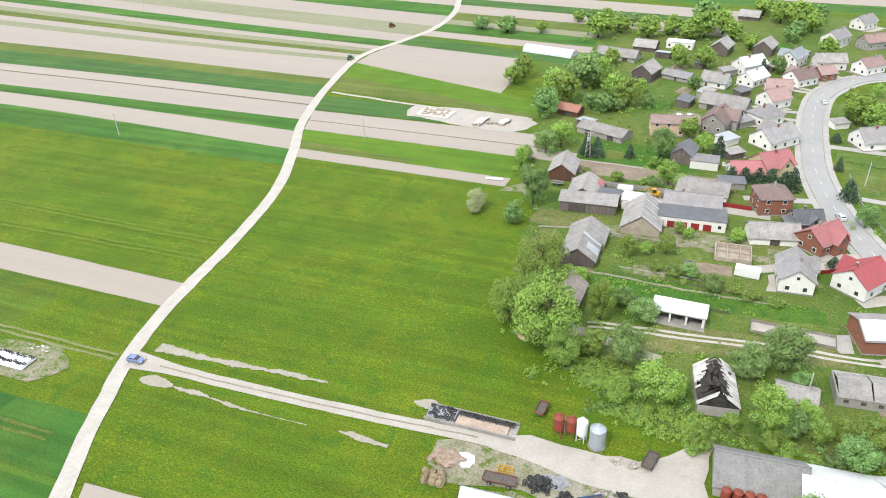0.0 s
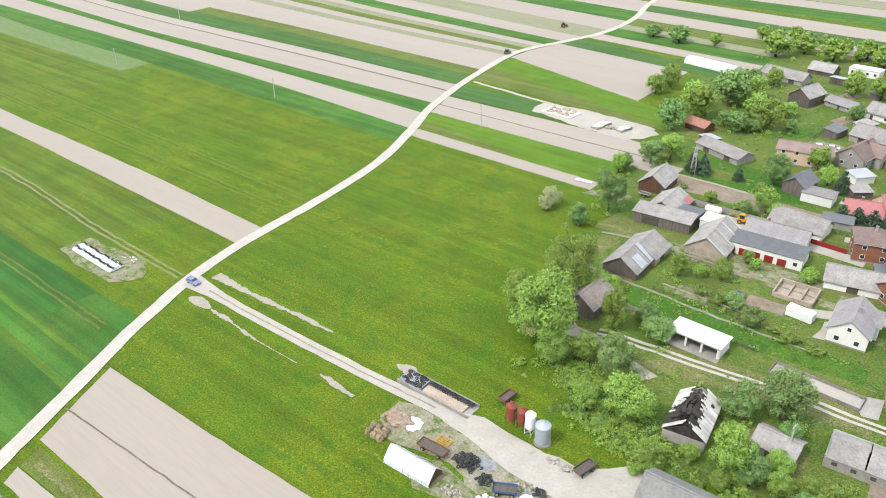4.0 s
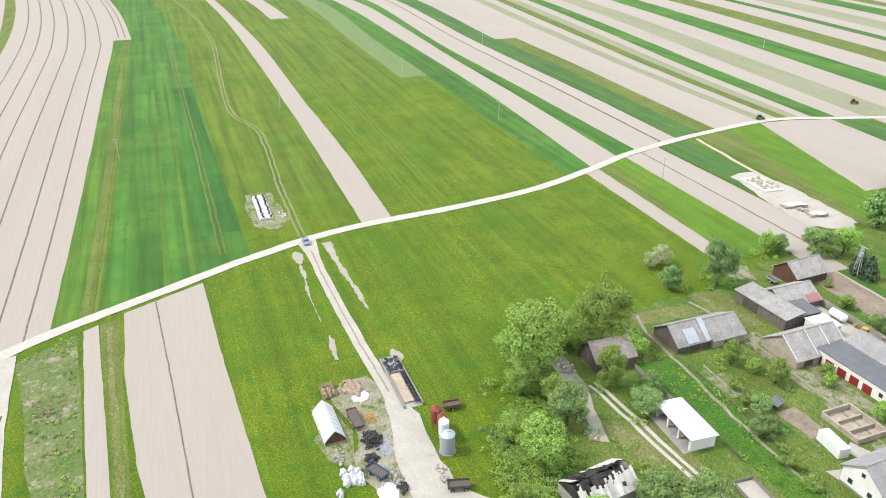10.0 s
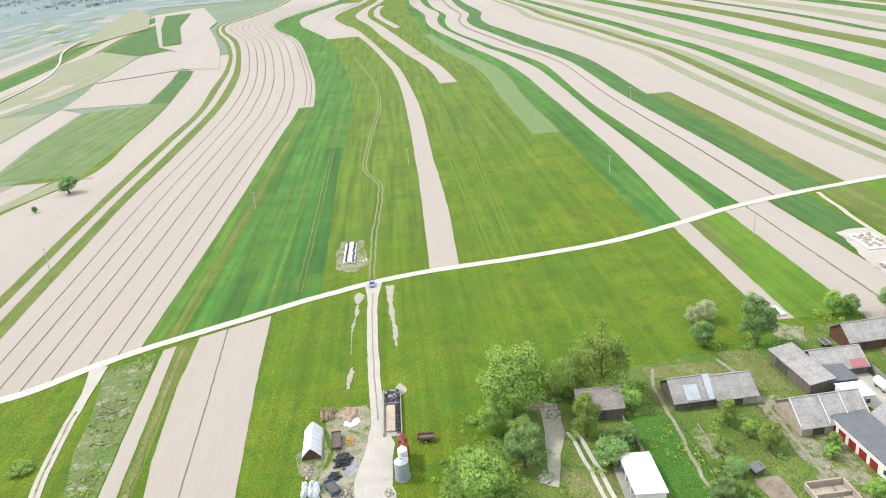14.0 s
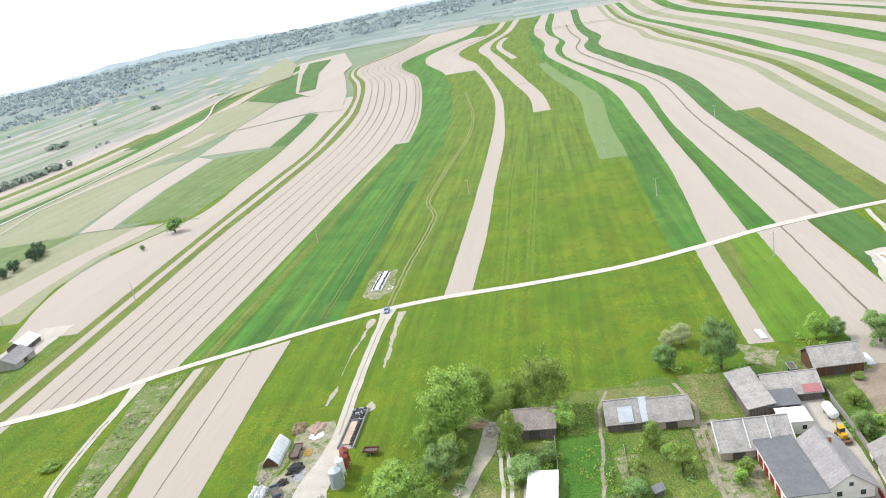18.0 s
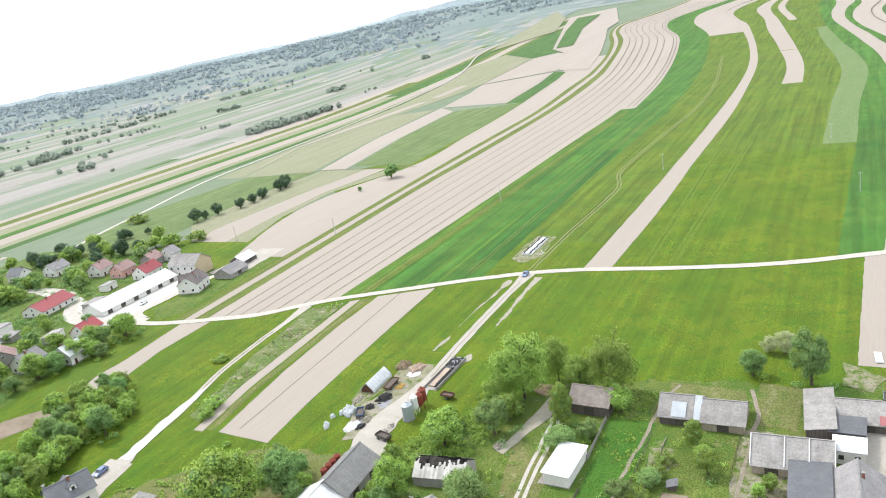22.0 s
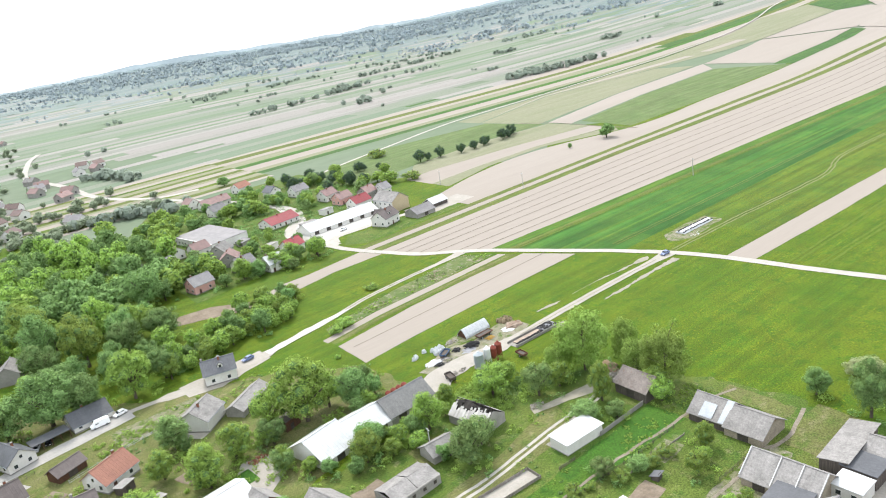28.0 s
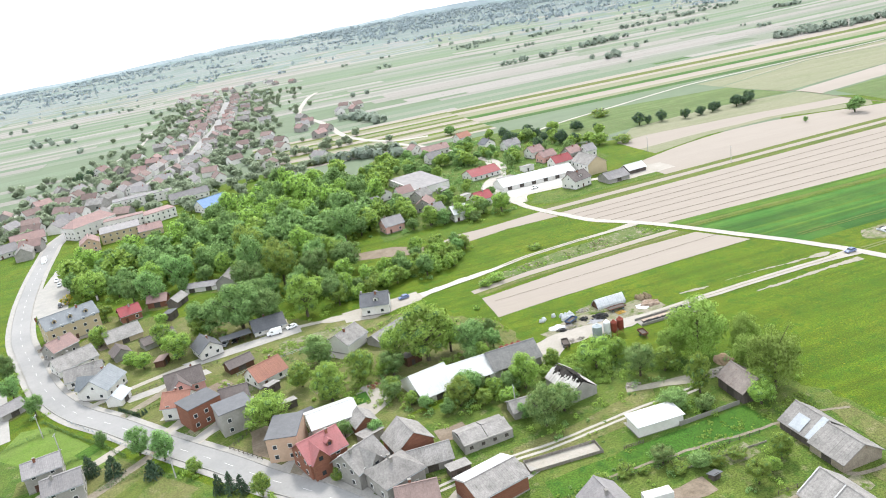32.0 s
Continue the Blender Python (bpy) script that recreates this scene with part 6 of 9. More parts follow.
def tree(kind, seed, sparse=1.0):
    """A tree one unit high and one wide, to be scaled: trunk with limbs, and a crown of leaf clumps."""
    rnd = random.Random(seed)
    words = {"o": "broadleaf tree in fresh spring green", "d": "dark green broadleaf tree", "w": "pale grey-green willow-like tree", "c": "dark conifer with tiered boughs", "b": "fruit tree in pale blossom", "y": "shrub in yellow blossom", "s": "low leafy green bush", "t": "tall airy tree with thin fresh leaves"}
    ob = thing("bush" if kind in "sy" else "conifer" if kind == "c" else "tree", words[kind], "bush" if kind in "sy" else "tree", Matrix.Identity(4))
    bm = blank()
    limbs = []
    if kind == "c":
        tube(bm, 0.035, 0.006, 0.97, seg=7)
    elif kind in "sy":
        for k in range(6):
            a = rnd.uniform(0, 6.28)
            bar(bm, (0, 0, 0), (math.cos(a) * 0.25, math.sin(a) * 0.25, rnd.uniform(0.4, 0.7)), 0.012, 5)
    else:
        top = 0.42 if kind != "t" else 0.7
        tube(bm, *((0.034, 0.02) if kind != "t" else (0.02, 0.007)), top, seg=8)
        for k in range(9):
            a, z = k * 2.4 + rnd.uniform(-0.4, 0.4), rnd.uniform(0.2, top)
            e = Vector((math.cos(a) * rnd.uniform(0.2, 0.36), math.sin(a) * rnd.uniform(0.2, 0.36), z + rnd.uniform(0.18, 0.36)))
            bar(bm, (0, 0, z - 0.02), e, 0.01 if kind != "t" else 0.005, 5)
            limbs.append(e)
    part("trunk", bm, M["bark"], ob, "dark rough bark")
    data = ([], [], [])
    if kind == "c":
        for k in range(15):
            z = 0.06 + 0.9 * k / 15
            r = 0.5 * (1 - z) ** 0.75 + 0.02
            for j in range(max(4, int(14 * (1 - z) + 3))):
                a = rnd.uniform(0, 6.28)
                for q in (0.4, 0.7, 0.97):
                    leaves(data, Vector((math.cos(a) * r * q, math.sin(a) * r * q, z - 0.05 * q + rnd.uniform(-0.03, 0.03))), 0.04, 3, 0.036, rnd, 0.5, 0.6)
    else:
        lumps = []
        n = {"o": 46, "d": 44, "w": 44, "b": 30, "y": 16, "s": 26, "t": 70}[kind]
        heart = Vector((0, 0, 0.5 if kind not in "sy" else 0.3))
        lean = Vector((rnd.uniform(-0.05, 0.05), rnd.uniform(-0.05, 0.05), 0))
        for k in range(n):
            v = Vector((rnd.gauss(0, 1), rnd.gauss(0, 1), rnd.gauss(0, 1))).normalized()
            f = rnd.uniform(0.35, 1.0) ** 0.5
            if kind in "sy":
                c = Vector((v.x * 0.38 * f, v.y * 0.38 * f, 0.34 + v.z * 0.32 * f))
            elif kind == "t":
                c = Vector((v.x * 0.4 * f, v.y * 0.4 * f, 0.54 + v.z * 0.39 * f))
            else:
                c = Vector((v.x * 0.36 * f, v.y * 0.36 * f, 0.5 + v.z * 0.37 * f)) + lean
                if c.z < 0.3:
                    c.x, c.y = c.x * 0.8, c.y * 0.8
            lumps.append((c, rnd.uniform(0.07, 0.145)))
        lumps += [(e, 0.08) for e in limbs]
        if kind != "t":
            lumps.append((heart, 0.26))
        for c, r in lumps:
            # dark cores put the crown's inner shade into colour
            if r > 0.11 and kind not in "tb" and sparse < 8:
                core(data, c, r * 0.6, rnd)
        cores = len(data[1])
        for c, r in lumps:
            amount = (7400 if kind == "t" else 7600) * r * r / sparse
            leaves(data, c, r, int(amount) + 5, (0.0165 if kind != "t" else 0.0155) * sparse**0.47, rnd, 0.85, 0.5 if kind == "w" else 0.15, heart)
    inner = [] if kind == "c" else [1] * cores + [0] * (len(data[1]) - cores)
    crown = new("crown", leaf_mesh("crown", data, M["leaf_" + ("o" if kind == "s" else kind)], inner))
    crown.parent = ob
    return ob


TREES_d, TREES_c, TREES_o, TREES_w, TREES_s, TREES_y, TREES_t, TREES_b = [], [], [], [], [], [], [], []
TREES_d += [(-85, -275, 11.1, 7.8), (-80, -218, 7.4, 8), (-69, -204, 10.7, 9.2), (-76, -174, 8, 6.9), (-126, -158, 8.7, 11.2), (-250, -76, 3.5, 3.8), (-283, -72, 12.6, 10.9), (119, -37, 6, 7.7), (179, 14, 8.1, 10.5), (108, 20, 16.9, 16.4), (60, 21, 12.1, 13), (96, 22, 20.2, 19.6), (86, 24, 14.9, 14.4), (173, 34, 7.6, 9.8), (163, 51, 6.8, 8.8), (139, 84, 4, 5.6), (20, 84, 5.8, 6.9), (54, 91, 8.6, 9.2), (29, 92, 11.4, 13.5), (128, 95, 7.2, 9.4), (121, 102, 7.4, 10), (74, 117, 5.1, 5.5)]
TREES_d += [(66, 121, 5, 5.4), (46, 121, 4.9, 5.2), (-47.5, 186.3, 7.4, 7.8), (-45, 200, 10.5, 15.8), (49, 214, 7.1, 8.4), (-12, 249, 9.8, 11.7), (-59, 276, 12.4, 13.4), (-38, 287, 9.1, 8.8), (52, 309, 4.8, 5.2), (28, 358, 6.6, 8.6), (-111, 399, 14.1, 9.9), (-127, 402, 11.5, 8), (-106, -201, 8.7, 8.6), (-110, -201, 5.1, 5), (-112, -205, 5.6, 5.2), (-116, -204, 5.1, 5.2), (-114, -204, 5.8, 5.5), (-115, -203, 5, 4.3), (-124, -195, 9.4, 8.8)]
TREES_d += [(-125, -196, 6, 6.3), (-136, -199, 6.5, 5.4), (-152, -191, 8, 7.1), (-154, -192, 9.1, 8.4), (-157, -190, 5.3, 5.2), (-165, -182, 5.1, 4.8), (-189, -164, 9.8, 10.1), (-195, -163, 6.7, 6.7), (-205, -161, 9, 9.3), (-219, -154, 8.1, 8.3), (-231, -153, 6.6, 5.4), (-232, -154, 8.4, 6.9), (-242, -155, 7.7, 7.3), (-248, -158, 7.3, 7.5), (-262, -155, 9.2, 9.5), (-267, -159, 8.9, 7.5), (-269, -156, 6.5, 6.6), (-273, -159, 7.3, 6.7), (-279, -163, 7, 7.3), (-281, -165, 8.1, 6.7), (-282, -166, 8.9, 8.9), (19, -213, 11.4, 9.7)]
TREES_d += [(-29, -152, 8.2, 8.7), (-52, -158, 9.4, 9.1), (-30, -118, 6.8, 6), (-81, -144, 7.7, 8.4), (-127, -160, 10.4, 10.4), (-126, -214, 9, 8.2), (10, -84, 9, 10.1), (-6, -45, 8.5, 8.8), (-37, -47, 11.2, 10.5), (-44, -78, 6.4, 5.4), (-131, -150, 8.2, 8.7), (14, -144, 10.1, 9.8), (-20, -165, 10, 8.8), (-30, -205, 9, 9.8)]
TREES_c += [(39, 188, 3.8, 3.8), (46, 232, 5.9, 7.6), (30, 234, 6, 8.2), (12, 236, 5, 5.4), (20, 236.4, 5.4, 5.8), (16, 236.8, 5, 5.4), (24, 237.6, 5.4, 5.8), (28, 236.6, 5, 5.6), (-37, 243, 5.2, 7.8), (-33, 243, 5.6, 7.8), (-22, 245, 3.9, 5.5), (45, 254, 3.3, 5.4), (7, 255, 5.1, 8.2), (46, 280, 4, 4), (21, 357, 4.6, 7.4), (140.2, 98.3, 4.6, 6.4), (133.9, 102.1, 5, 6.8), (123.6, 108.3, 5, 5.6), (107, 125, 3.2, 6.2), (104.2, 126.4, 3.2, 6.6), (101.6, 128, 3.4, 5.8), (136.4, 64, 1, 1.9), (135.7, 64.9, 1, 1.9)]
TREES_c += [(134.9, 65.8, 1, 1.9), (134.2, 66.7, 1, 1.9), (133.5, 67.6, 1, 1.9), (132.7, 68.4, 1, 1.9), (132, 69.3, 1, 1.9), (131.3, 70.2, 1, 1.9), (130.5, 71.1, 1, 1.9), (129.8, 72, 1, 1.9), (128.9, 71, 1, 1.9), (128.1, 70.1, 1, 1.9)]
TREES_o += [(19, -206, 12.6, 13.6), (-142, -205, 11.8, 8.3), (-10, -187, 13.7, 9.6), (-61, -186, 8.7, 6.1), (-55, -159, 13, 11.3), (-133, -152, 10.8, 7.6), (-1, -152, 14.8, 15.9), (-140, -147, 10.9, 7.6), (-84, -143, 10.4, 9), (-141, -134, 14.2, 8.5), (21, -76, 11.6, 12.5), (28, -64, 14.2, 13.8), (7, -62, 11.5, 11.2), (-26, -51, 11.4, 9.9), (0, -49, 11.2, 10.9), (-17, -47, 11.3, 9.7), (-36, -44, 11.3, 11), (149, 4, 9, 8.8), (72, 27, 14.9, 17.7), (119, 36, 11.9, 11.5), (131, 36, 7.8, 6.8), (81, 82, 8.6, 9.3)]
TREES_o += [(42, 88, 19, 20.5), (51, 84, 11, 14), (34, 86.5, 11.5, 13), (64, 89, 10.3, 11.1), (74, 96, 12.3, 13.3), (92.5, 102, 15, 12.5), (47, 107, 4.2, 4.5), (113, 113, 4.6, 5), (23, 120, 9.4, 11.6), (16, 118, 4.4, 4.3), (42, 119, 9.2, 10), (32, 119, 5.6, 6.1), (36, 122, 5.4, 5.2), (30, 125, 5.6, 5.4), (97, 132, 5.7, 7.3), (79, 135, 3.8, 4.1), (-26, 155, 8.5, 8.3)]
TREES_o += [(2, 193, 3.4, 3.7), (15, 194, 5, 5.4), (-1, 195, 3.9, 4.2), (-3, 224, 5.5, 6), (-23, 224, 5, 4.3), (-56, 227, 6.2, 8.7), (-7, 227, 8.2, 8.9), (-13, 240, 4.6, 4), (-47, 248, 10.2, 11), (2, 258, 7.2, 7.8), (-4, 269, 8.3, 9), (-56, 294, 14.1, 15.3), (59, 296, 10.4, 11.3), (-31, 298, 13, 12.6), (54, 300, 12.7, 13.8), (-62, 304, 12.1, 13.1), (-38, 306, 11.9, 11.6), (-83, 312, 9.1, 9.8)]
TREES_o += [(-81, 323, 10.9, 11.7), (-47, 329, 11.5, 11.1), (-15, 357, 9.5, 10.3), (-4, 358, 10.5, 11.3), (50, 394, 10.8, 10.5), (15, 395, 8.4, 8.2), (-61, 400, 16.6, 14.3), (-93, 403, 8.1, 7.9), (-36, 407, 14.4, 12.4), (-14, 408, 13.3, 12.9), (-8, 412, 16.3, 15.8), (-51, 413, 12.9, 11.1), (6, 414, 11.8, 11.4), (-24, 421, 12.2, 10.5), (45, 438, 12, 11.6), (39, 448, 16.9, 16.4), (30, 455, 14.1, 13.7), (21, 470, 13, 12.6), (34, -206, 11.1, 9.4), (7, -132, 15, 15.9), (-33, -143, 8.1, 7.9), (-60, -154, 9.5, 8.4)]
TREES_o += [(-84, -138, 7.6, 8.3), (-99, -150, 7.8, 7.8), (-129, -179, 9.6, 8.7), (8, -70, 11.7, 13.1), (17, -95, 9.1, 9.4), (-20, -42, 7.3, 6.9), (-23, -70, 8.3, 7.1), (-156, -161, 8.6, 9.1), (27, -80, 8.7, 8.4), (-60, -170, 9, 7.9), (-70, -190, 9, 9.8), (-110, -190, 8, 8)]
TREES_w += [(21, -172, 11.5, 11.5), (-7, -61, 7.5, 6.8), (-20, -39, 7.3, 5.9), (74, 70, 11, 11), (58, 105, 6.7, 7.4), (31, 97.4, 5.6, 6.8), (19, 136, 9.6, 8.7), (26, 139.8, 11.2, 12.6), (10, 167, 6.3, 5.1), (4, 172, 5.8, 4.7), (-11, 221, 5.9, 5.9), (-56, 232, 5.9, 6.4), (-51, 241, 10.1, 10.1)]
TREES_w += [(-52, 315, 17.3, 17.3)]
TREES_s += [(-189, -222, 17, 8.5), (-153, -125, 14.3, 8.6), (-26, 17, 6.9, 3.4), (0, 40.5, 8, 4.5), (5, 43, 6.5, 4), (16, 61, 2.6, 2.1), (121, 66, 7.1, 3.5), (11, 111, 5.4, 4.3), (25, 118, 4.8, 3.9), (19, 166, 5, 3.5), (25, 166, 5, 3), (20, 167, 3.3, 2.3), (15, 168, 3.4, 2.4), (9, 171, 5.1, 4), (0, 172, 5.9, 4.1), (-5, 173, 5.2, 3.6), (-15, 225, 4.4, 3.1), (-34, 229, 3.4, 2.7)]
TREES_y += [(171, -62, 6.7, 6.7)]
TREES_b += [(-61, 189, 5.4, 5.4), (-61, 193, 7.7, 6.9)]
TREES_o += [(-46, 318, 8.1, 7.6), (-29, 315, 7.92, 7.1), (-46, 352, 8.82, 9.2), (-78, 431, 8.46, 8), (-62, 435, 9.54, 8.8), (-35, 425, 8.1, 8.1), (-26, 414, 7.92, 7.9), (1, 423, 13.77, 15.1), (-17, 371, 8.91, 8.2), (65, 335, 6.03, 6.5), (-15, -78, 7.29, 7.4), (29, -76, 8.73, 7.7), (15, -81, 9.09, 8.1), (2, -165, 12.06, 11.1), (19, -210, 12.78, 13.5), (-46, -169, 10.35, 10.3), (-59, -163, 9.09, 7.9)]
TREES_d += [(-38, 308, 8.64, 7.5), (-44, 291, 7.56, 7.3), (-56, 336, 10.26, 10.2), (-55, 350, 8.82, 7.6), (-22, 299, 6.03, 5.8), (-48, 332, 8.37, 8.7), (-71, 435, 8.55, 7.4), (-8, 429, 18, 18.5), (34, 414, 10.35, 10.2), (38, 428, 10.62, 9.2), (50, 462, 10.26, 11.3), (-6, 327, 7.2, 7), (27, 364, 6.75, 6.6), (9, -48, 7.56, 7), (-8, -48, 8.73, 7.4), (-21, -48, 8.91, 8.4), (-55, -172, 11.88, 11)]
TREES_s += [(-39, 292, 6.72, 4.7), (-19, 416, 6.96, 6), (10, 412, 9.36, 7.1), (16, 407, 9.2, 7.8), (34, 468, 8.4, 5.7), (56, 333, 6.72, 5.4), (61, 321, 6.48, 5.5), (57, 308, 5.04, 3.6)]
TREES_w += [(-34, 315, 7.11, 6), (-34, 292, 6.75, 5.7), (-31, 296, 6.75, 6.1), (-51, 316, 8.1, 7.3), (-54, 432, 9.36, 8), (-47, 429, 8.28, 8.1), (43, 465, 10.35, 9.5), (-28, -48, 9, 9.7), (17, -95, 9.27, 9.9)]
TREES_o += [(57.8, 103.8, 6.8, 7.0), (55.9, 90.3, 7.2, 6.9), (53.8, 111, 5.0, 5.0), (73.7, 92.8, 6.2, 7.4), (27.6, 97.6, 5.4, 6.6)]
TREES_d += [(21.4, 91.5, 5.8, 6.8), (50.7, 115.6, 4.9, 5.0), (27.3, 119.7, 6.8, 6.8), (72, 73.7, 4.9, 5.8), (29.1, 134, 4.8, 5.4)]
TREES_w += [(61.4, 82.7, 6.1, 6.6), (27, 93, 6.9, 7.6)]
TREES_o += [(1.5, 121.3, 11.5, 10.6), (-6.2, 118.5, 7.0, 7.4), (-13.6, 132.2, 7.8, 7.6), (-12.7, 178, 5.3, 7.2), (-3, 182.5, 5.9, 6.8), (-8, 180.5, 4.4, 4.4), (11, 112, 5.5, 5.8)]
TREES_o += [(-14.5, 146.5, 7.4, 12.2), (-23.5, 158.5, 7.5, 7.2)]
TREES_w += [(-6.5, 131.2, 9.5, 11), (-4.6, 149.2, 8.8, 6.3), (-10.6, 154.5, 5.8, 5.4)]
TREES_o += [(148.7, 3.1, 9, 8), (125.4, 19.8, 8.5, 10), (119.6, 31.2, 7.5, 10), (150.8, -27.6, 8, 7.5), (126.7, -2.5, 6.5, 6), (135.0, 29.9, 7, 5.5), (111.6, 21.1, 9, 10)]
TREES_t += [(-24.5, 132, 16, 18.2), (-35, 138, 9, 13), (-31, 154.5, 13.5, 16.5), (-30, 146, 9, 11.5), (-19, 127, 8, 9), (-34, 147, 6, 8.5)]

PARK = [(172, -71), (167, -122), (150, -105), (121, -120), (100, -160), (62, -205), (30, -185), (8, -112), (32, -58), (48, -32), (48, -8), (62, 12), (80, 8), (110, -8), (140, -36)]


def inside(x, y, poly):
    hit = False
    for k in range(len(poly)):
        (x1, y1), (x2, y2) = poly[k], poly[k - 1]
        if (y1 > y) != (y2 > y) and x < (x2 - x1) * (y - y1) / (y2 - y1) + x1:
            hit = not hit
    return hit


rng = random.Random(9)
wood = []
tries = 0
while len(wood) < 210 and tries < 9000:
    tries += 1
    x, y = rng.uniform(0, 180), rng.uniform(-210, 20)
    d = rng.uniform(9, 17)
    if inside(x, y, PARK) and all(math.hypot(x - a, y - b) > 0.36 * (d + c) for a, b, c, *_ in wood) and all(math.hypot(x - a, y - b) > c for a, b, c in ((101, -28, 13), (112, -30, 13), (119, -32, 12), (104, -17, 12), (113, -20, 12), (122, -27, 11))) and math.hypot(x - 18, y + 102) > 10 and math.hypot(x - 18, y + 56) > 12:
        wood.append((x, y, d, d * rng.uniform(0.95, 1.35)))
BELT = [(-6, -9), (8, 15), (41, 21), (60, 25), (62, 10), (34, -2), (8, -14)]
belt = []
tries = 0
while len(belt) < 75 and tries < 4000:
    tries += 1
    x, y, d = rng.uniform(-8, 64), rng.uniform(-16, 27), rng.uniform(4.5, 9)
    if inside(x, y, BELT) and all(math.hypot(x - a, y - b) > 0.33 * (d + c) for a, b, c, *_ in belt):
        belt.append((x, y, d, d * rng.uniform(0.9, 1.3)))
TREES_d += [(38, 114.6, 9.6, 8.2), (34.5, 113, 5.2, 5)]
TREES_s += [(30.6, 112.6, 4.4, 3.6), (25.5, 112.6, 3.8, 3.2), (20, 112.8, 3.4, 2.8), (9.5, 109.4, 3.6, 3), (28, 115.5, 3.4, 2.6)]
TREES_o += [(23, 114.5, 4.2, 4.4)]
GROVES = {"d": TREES_d, "c": TREES_c, "o": TREES_o, "w": TREES_w, "s": TREES_s, "y": TREES_y, "t": TREES_t, "b": TREES_b}
# garden and street trees between the far houses
street_trees = []
TOWN = [Vector(p) for p in ((190, -330), (212, -270), (60, -330), (175, -420), (120, -250), (230, -230))]
tree_rnd = random.Random(61)
for k in range(1700):
    p = tree_rnd.choice(STREET) if k % 4 else tree_rnd.choice(TOWN)
    q = p + Vector((tree_rnd.gauss(0, 42), tree_rnd.gauss(0, 30)))
    d = tree_rnd.uniform(4, 10)
    if q.y < -170 and all((q - o).length > d / 2 + 5.5 for o in taken) and (q - min(STREET, key=lambda s: (s - q).length)).length > 7 + d / 2 and (q - Vector((158, -180))).length > 38:
        street_trees.append((q.x, q.y, d, d * tree_rnd.uniform(0.65, 1.05)))
wood = [w for w in wood if w[1] > -130 or w[0] < 120]
wood.sort(key=lambda t4: -t4[1])
front, back = wood[:95], wood[95:]
for k, t4 in enumerate(front):
    GROVES["do"[k % 3 > 0 and k % 2]].append(t4)
for k, t4 in enumerate(belt[:40]):
    GROVES["od"[k % 5 == 0]].append(t4)
# trees in the hamlet gardens
HAMLET = [(24, -44), (-34, -56), (-44, -100), (-126, -104), (-126, -230), (-24, -240), (14, -180)]
built = [(o.location.x, o.location.y) for o in scene.objects if o.parent is None and o.get("category") in ("house", "barn", "shed", "building", "hall")]
rng = random.Random(29)
planted = []
while len(planted) < 75:
    x, y, d = rng.uniform(-126, 24), rng.uniform(-240, -44), rng.uniform(4.5, 9.5)
    if inside(x, y, HAMLET) and all(math.hypot(x - a, y - b) > 9 + d / 2 for a, b in built) and math.hypot(x + 17, y + 131) > 24 and not (-76 < x < -42 and -160 < y < -60):
        planted.append((x, y, d, d * rng.uniform(0.85, 1.25)))
for k, t4 in enumerate(planted):
    GROVES["odwod"[k % 5]].append(t4)
# low growth round the feet of the garden and park trees
UNDER = {"o": [], "d": []}
rng = random.Random(17)
for kind in "odwt":
    for x, y, d, h in GROVES[kind]:
        if d < 4.5 or y < -70 or x < -70 or y > 420 or (x > 118 and y > 60):
            continue
        for _ in range(2 if d < 8 else 4):
            a, r = rng.uniform(0, 6.28), d * rng.uniform(0.3, 0.62)
            UNDER[rng.choice("ood")].append((x + math.cos(a) * r, y + math.sin(a) * r, rng.uniform(0.7, 1.7)))
JOINED = {}
rng = random.Random(13)
for kind, places in GROVES.items():
    close = [p for p in places if -60 < p[1] < 260 and -70 < p[0]]
    spread = [p for p in places if not (-60 < p[1] < 260 and -70 < p[0])]
    if kind in "odw":
        JOINED[kind] = [p for p in spread if p[1] < -60 or p[1] > 380 or p[0] < -90]
        spread = [p for p in spread if p not in JOINED[kind]]
    made_from = [(close, 0.62, 100), (spread, 2.6, 500)]
    for group, sparse, seed in made_from:
        kinds = [tree(kind, seed + 7 * k, sparse) for k in range(min(4, len(group)))]
        for k, (x, y, d, h) in enumerate(group):
            turn = Euler((0, 0, rng.uniform(0, 6.28)))
            m = Matrix.LocRotScale((x, y, height(x, y) - 0.05), turn, (d * 1.1, d * 1.1, h * 1.03))
            proto = kinds[k % len(kinds)]
            if k < len(kinds):
                proto.matrix_basis = m
            else:
                made = copy_thing(proto, Matrix.Identity(4))
                made.matrix_basis = m


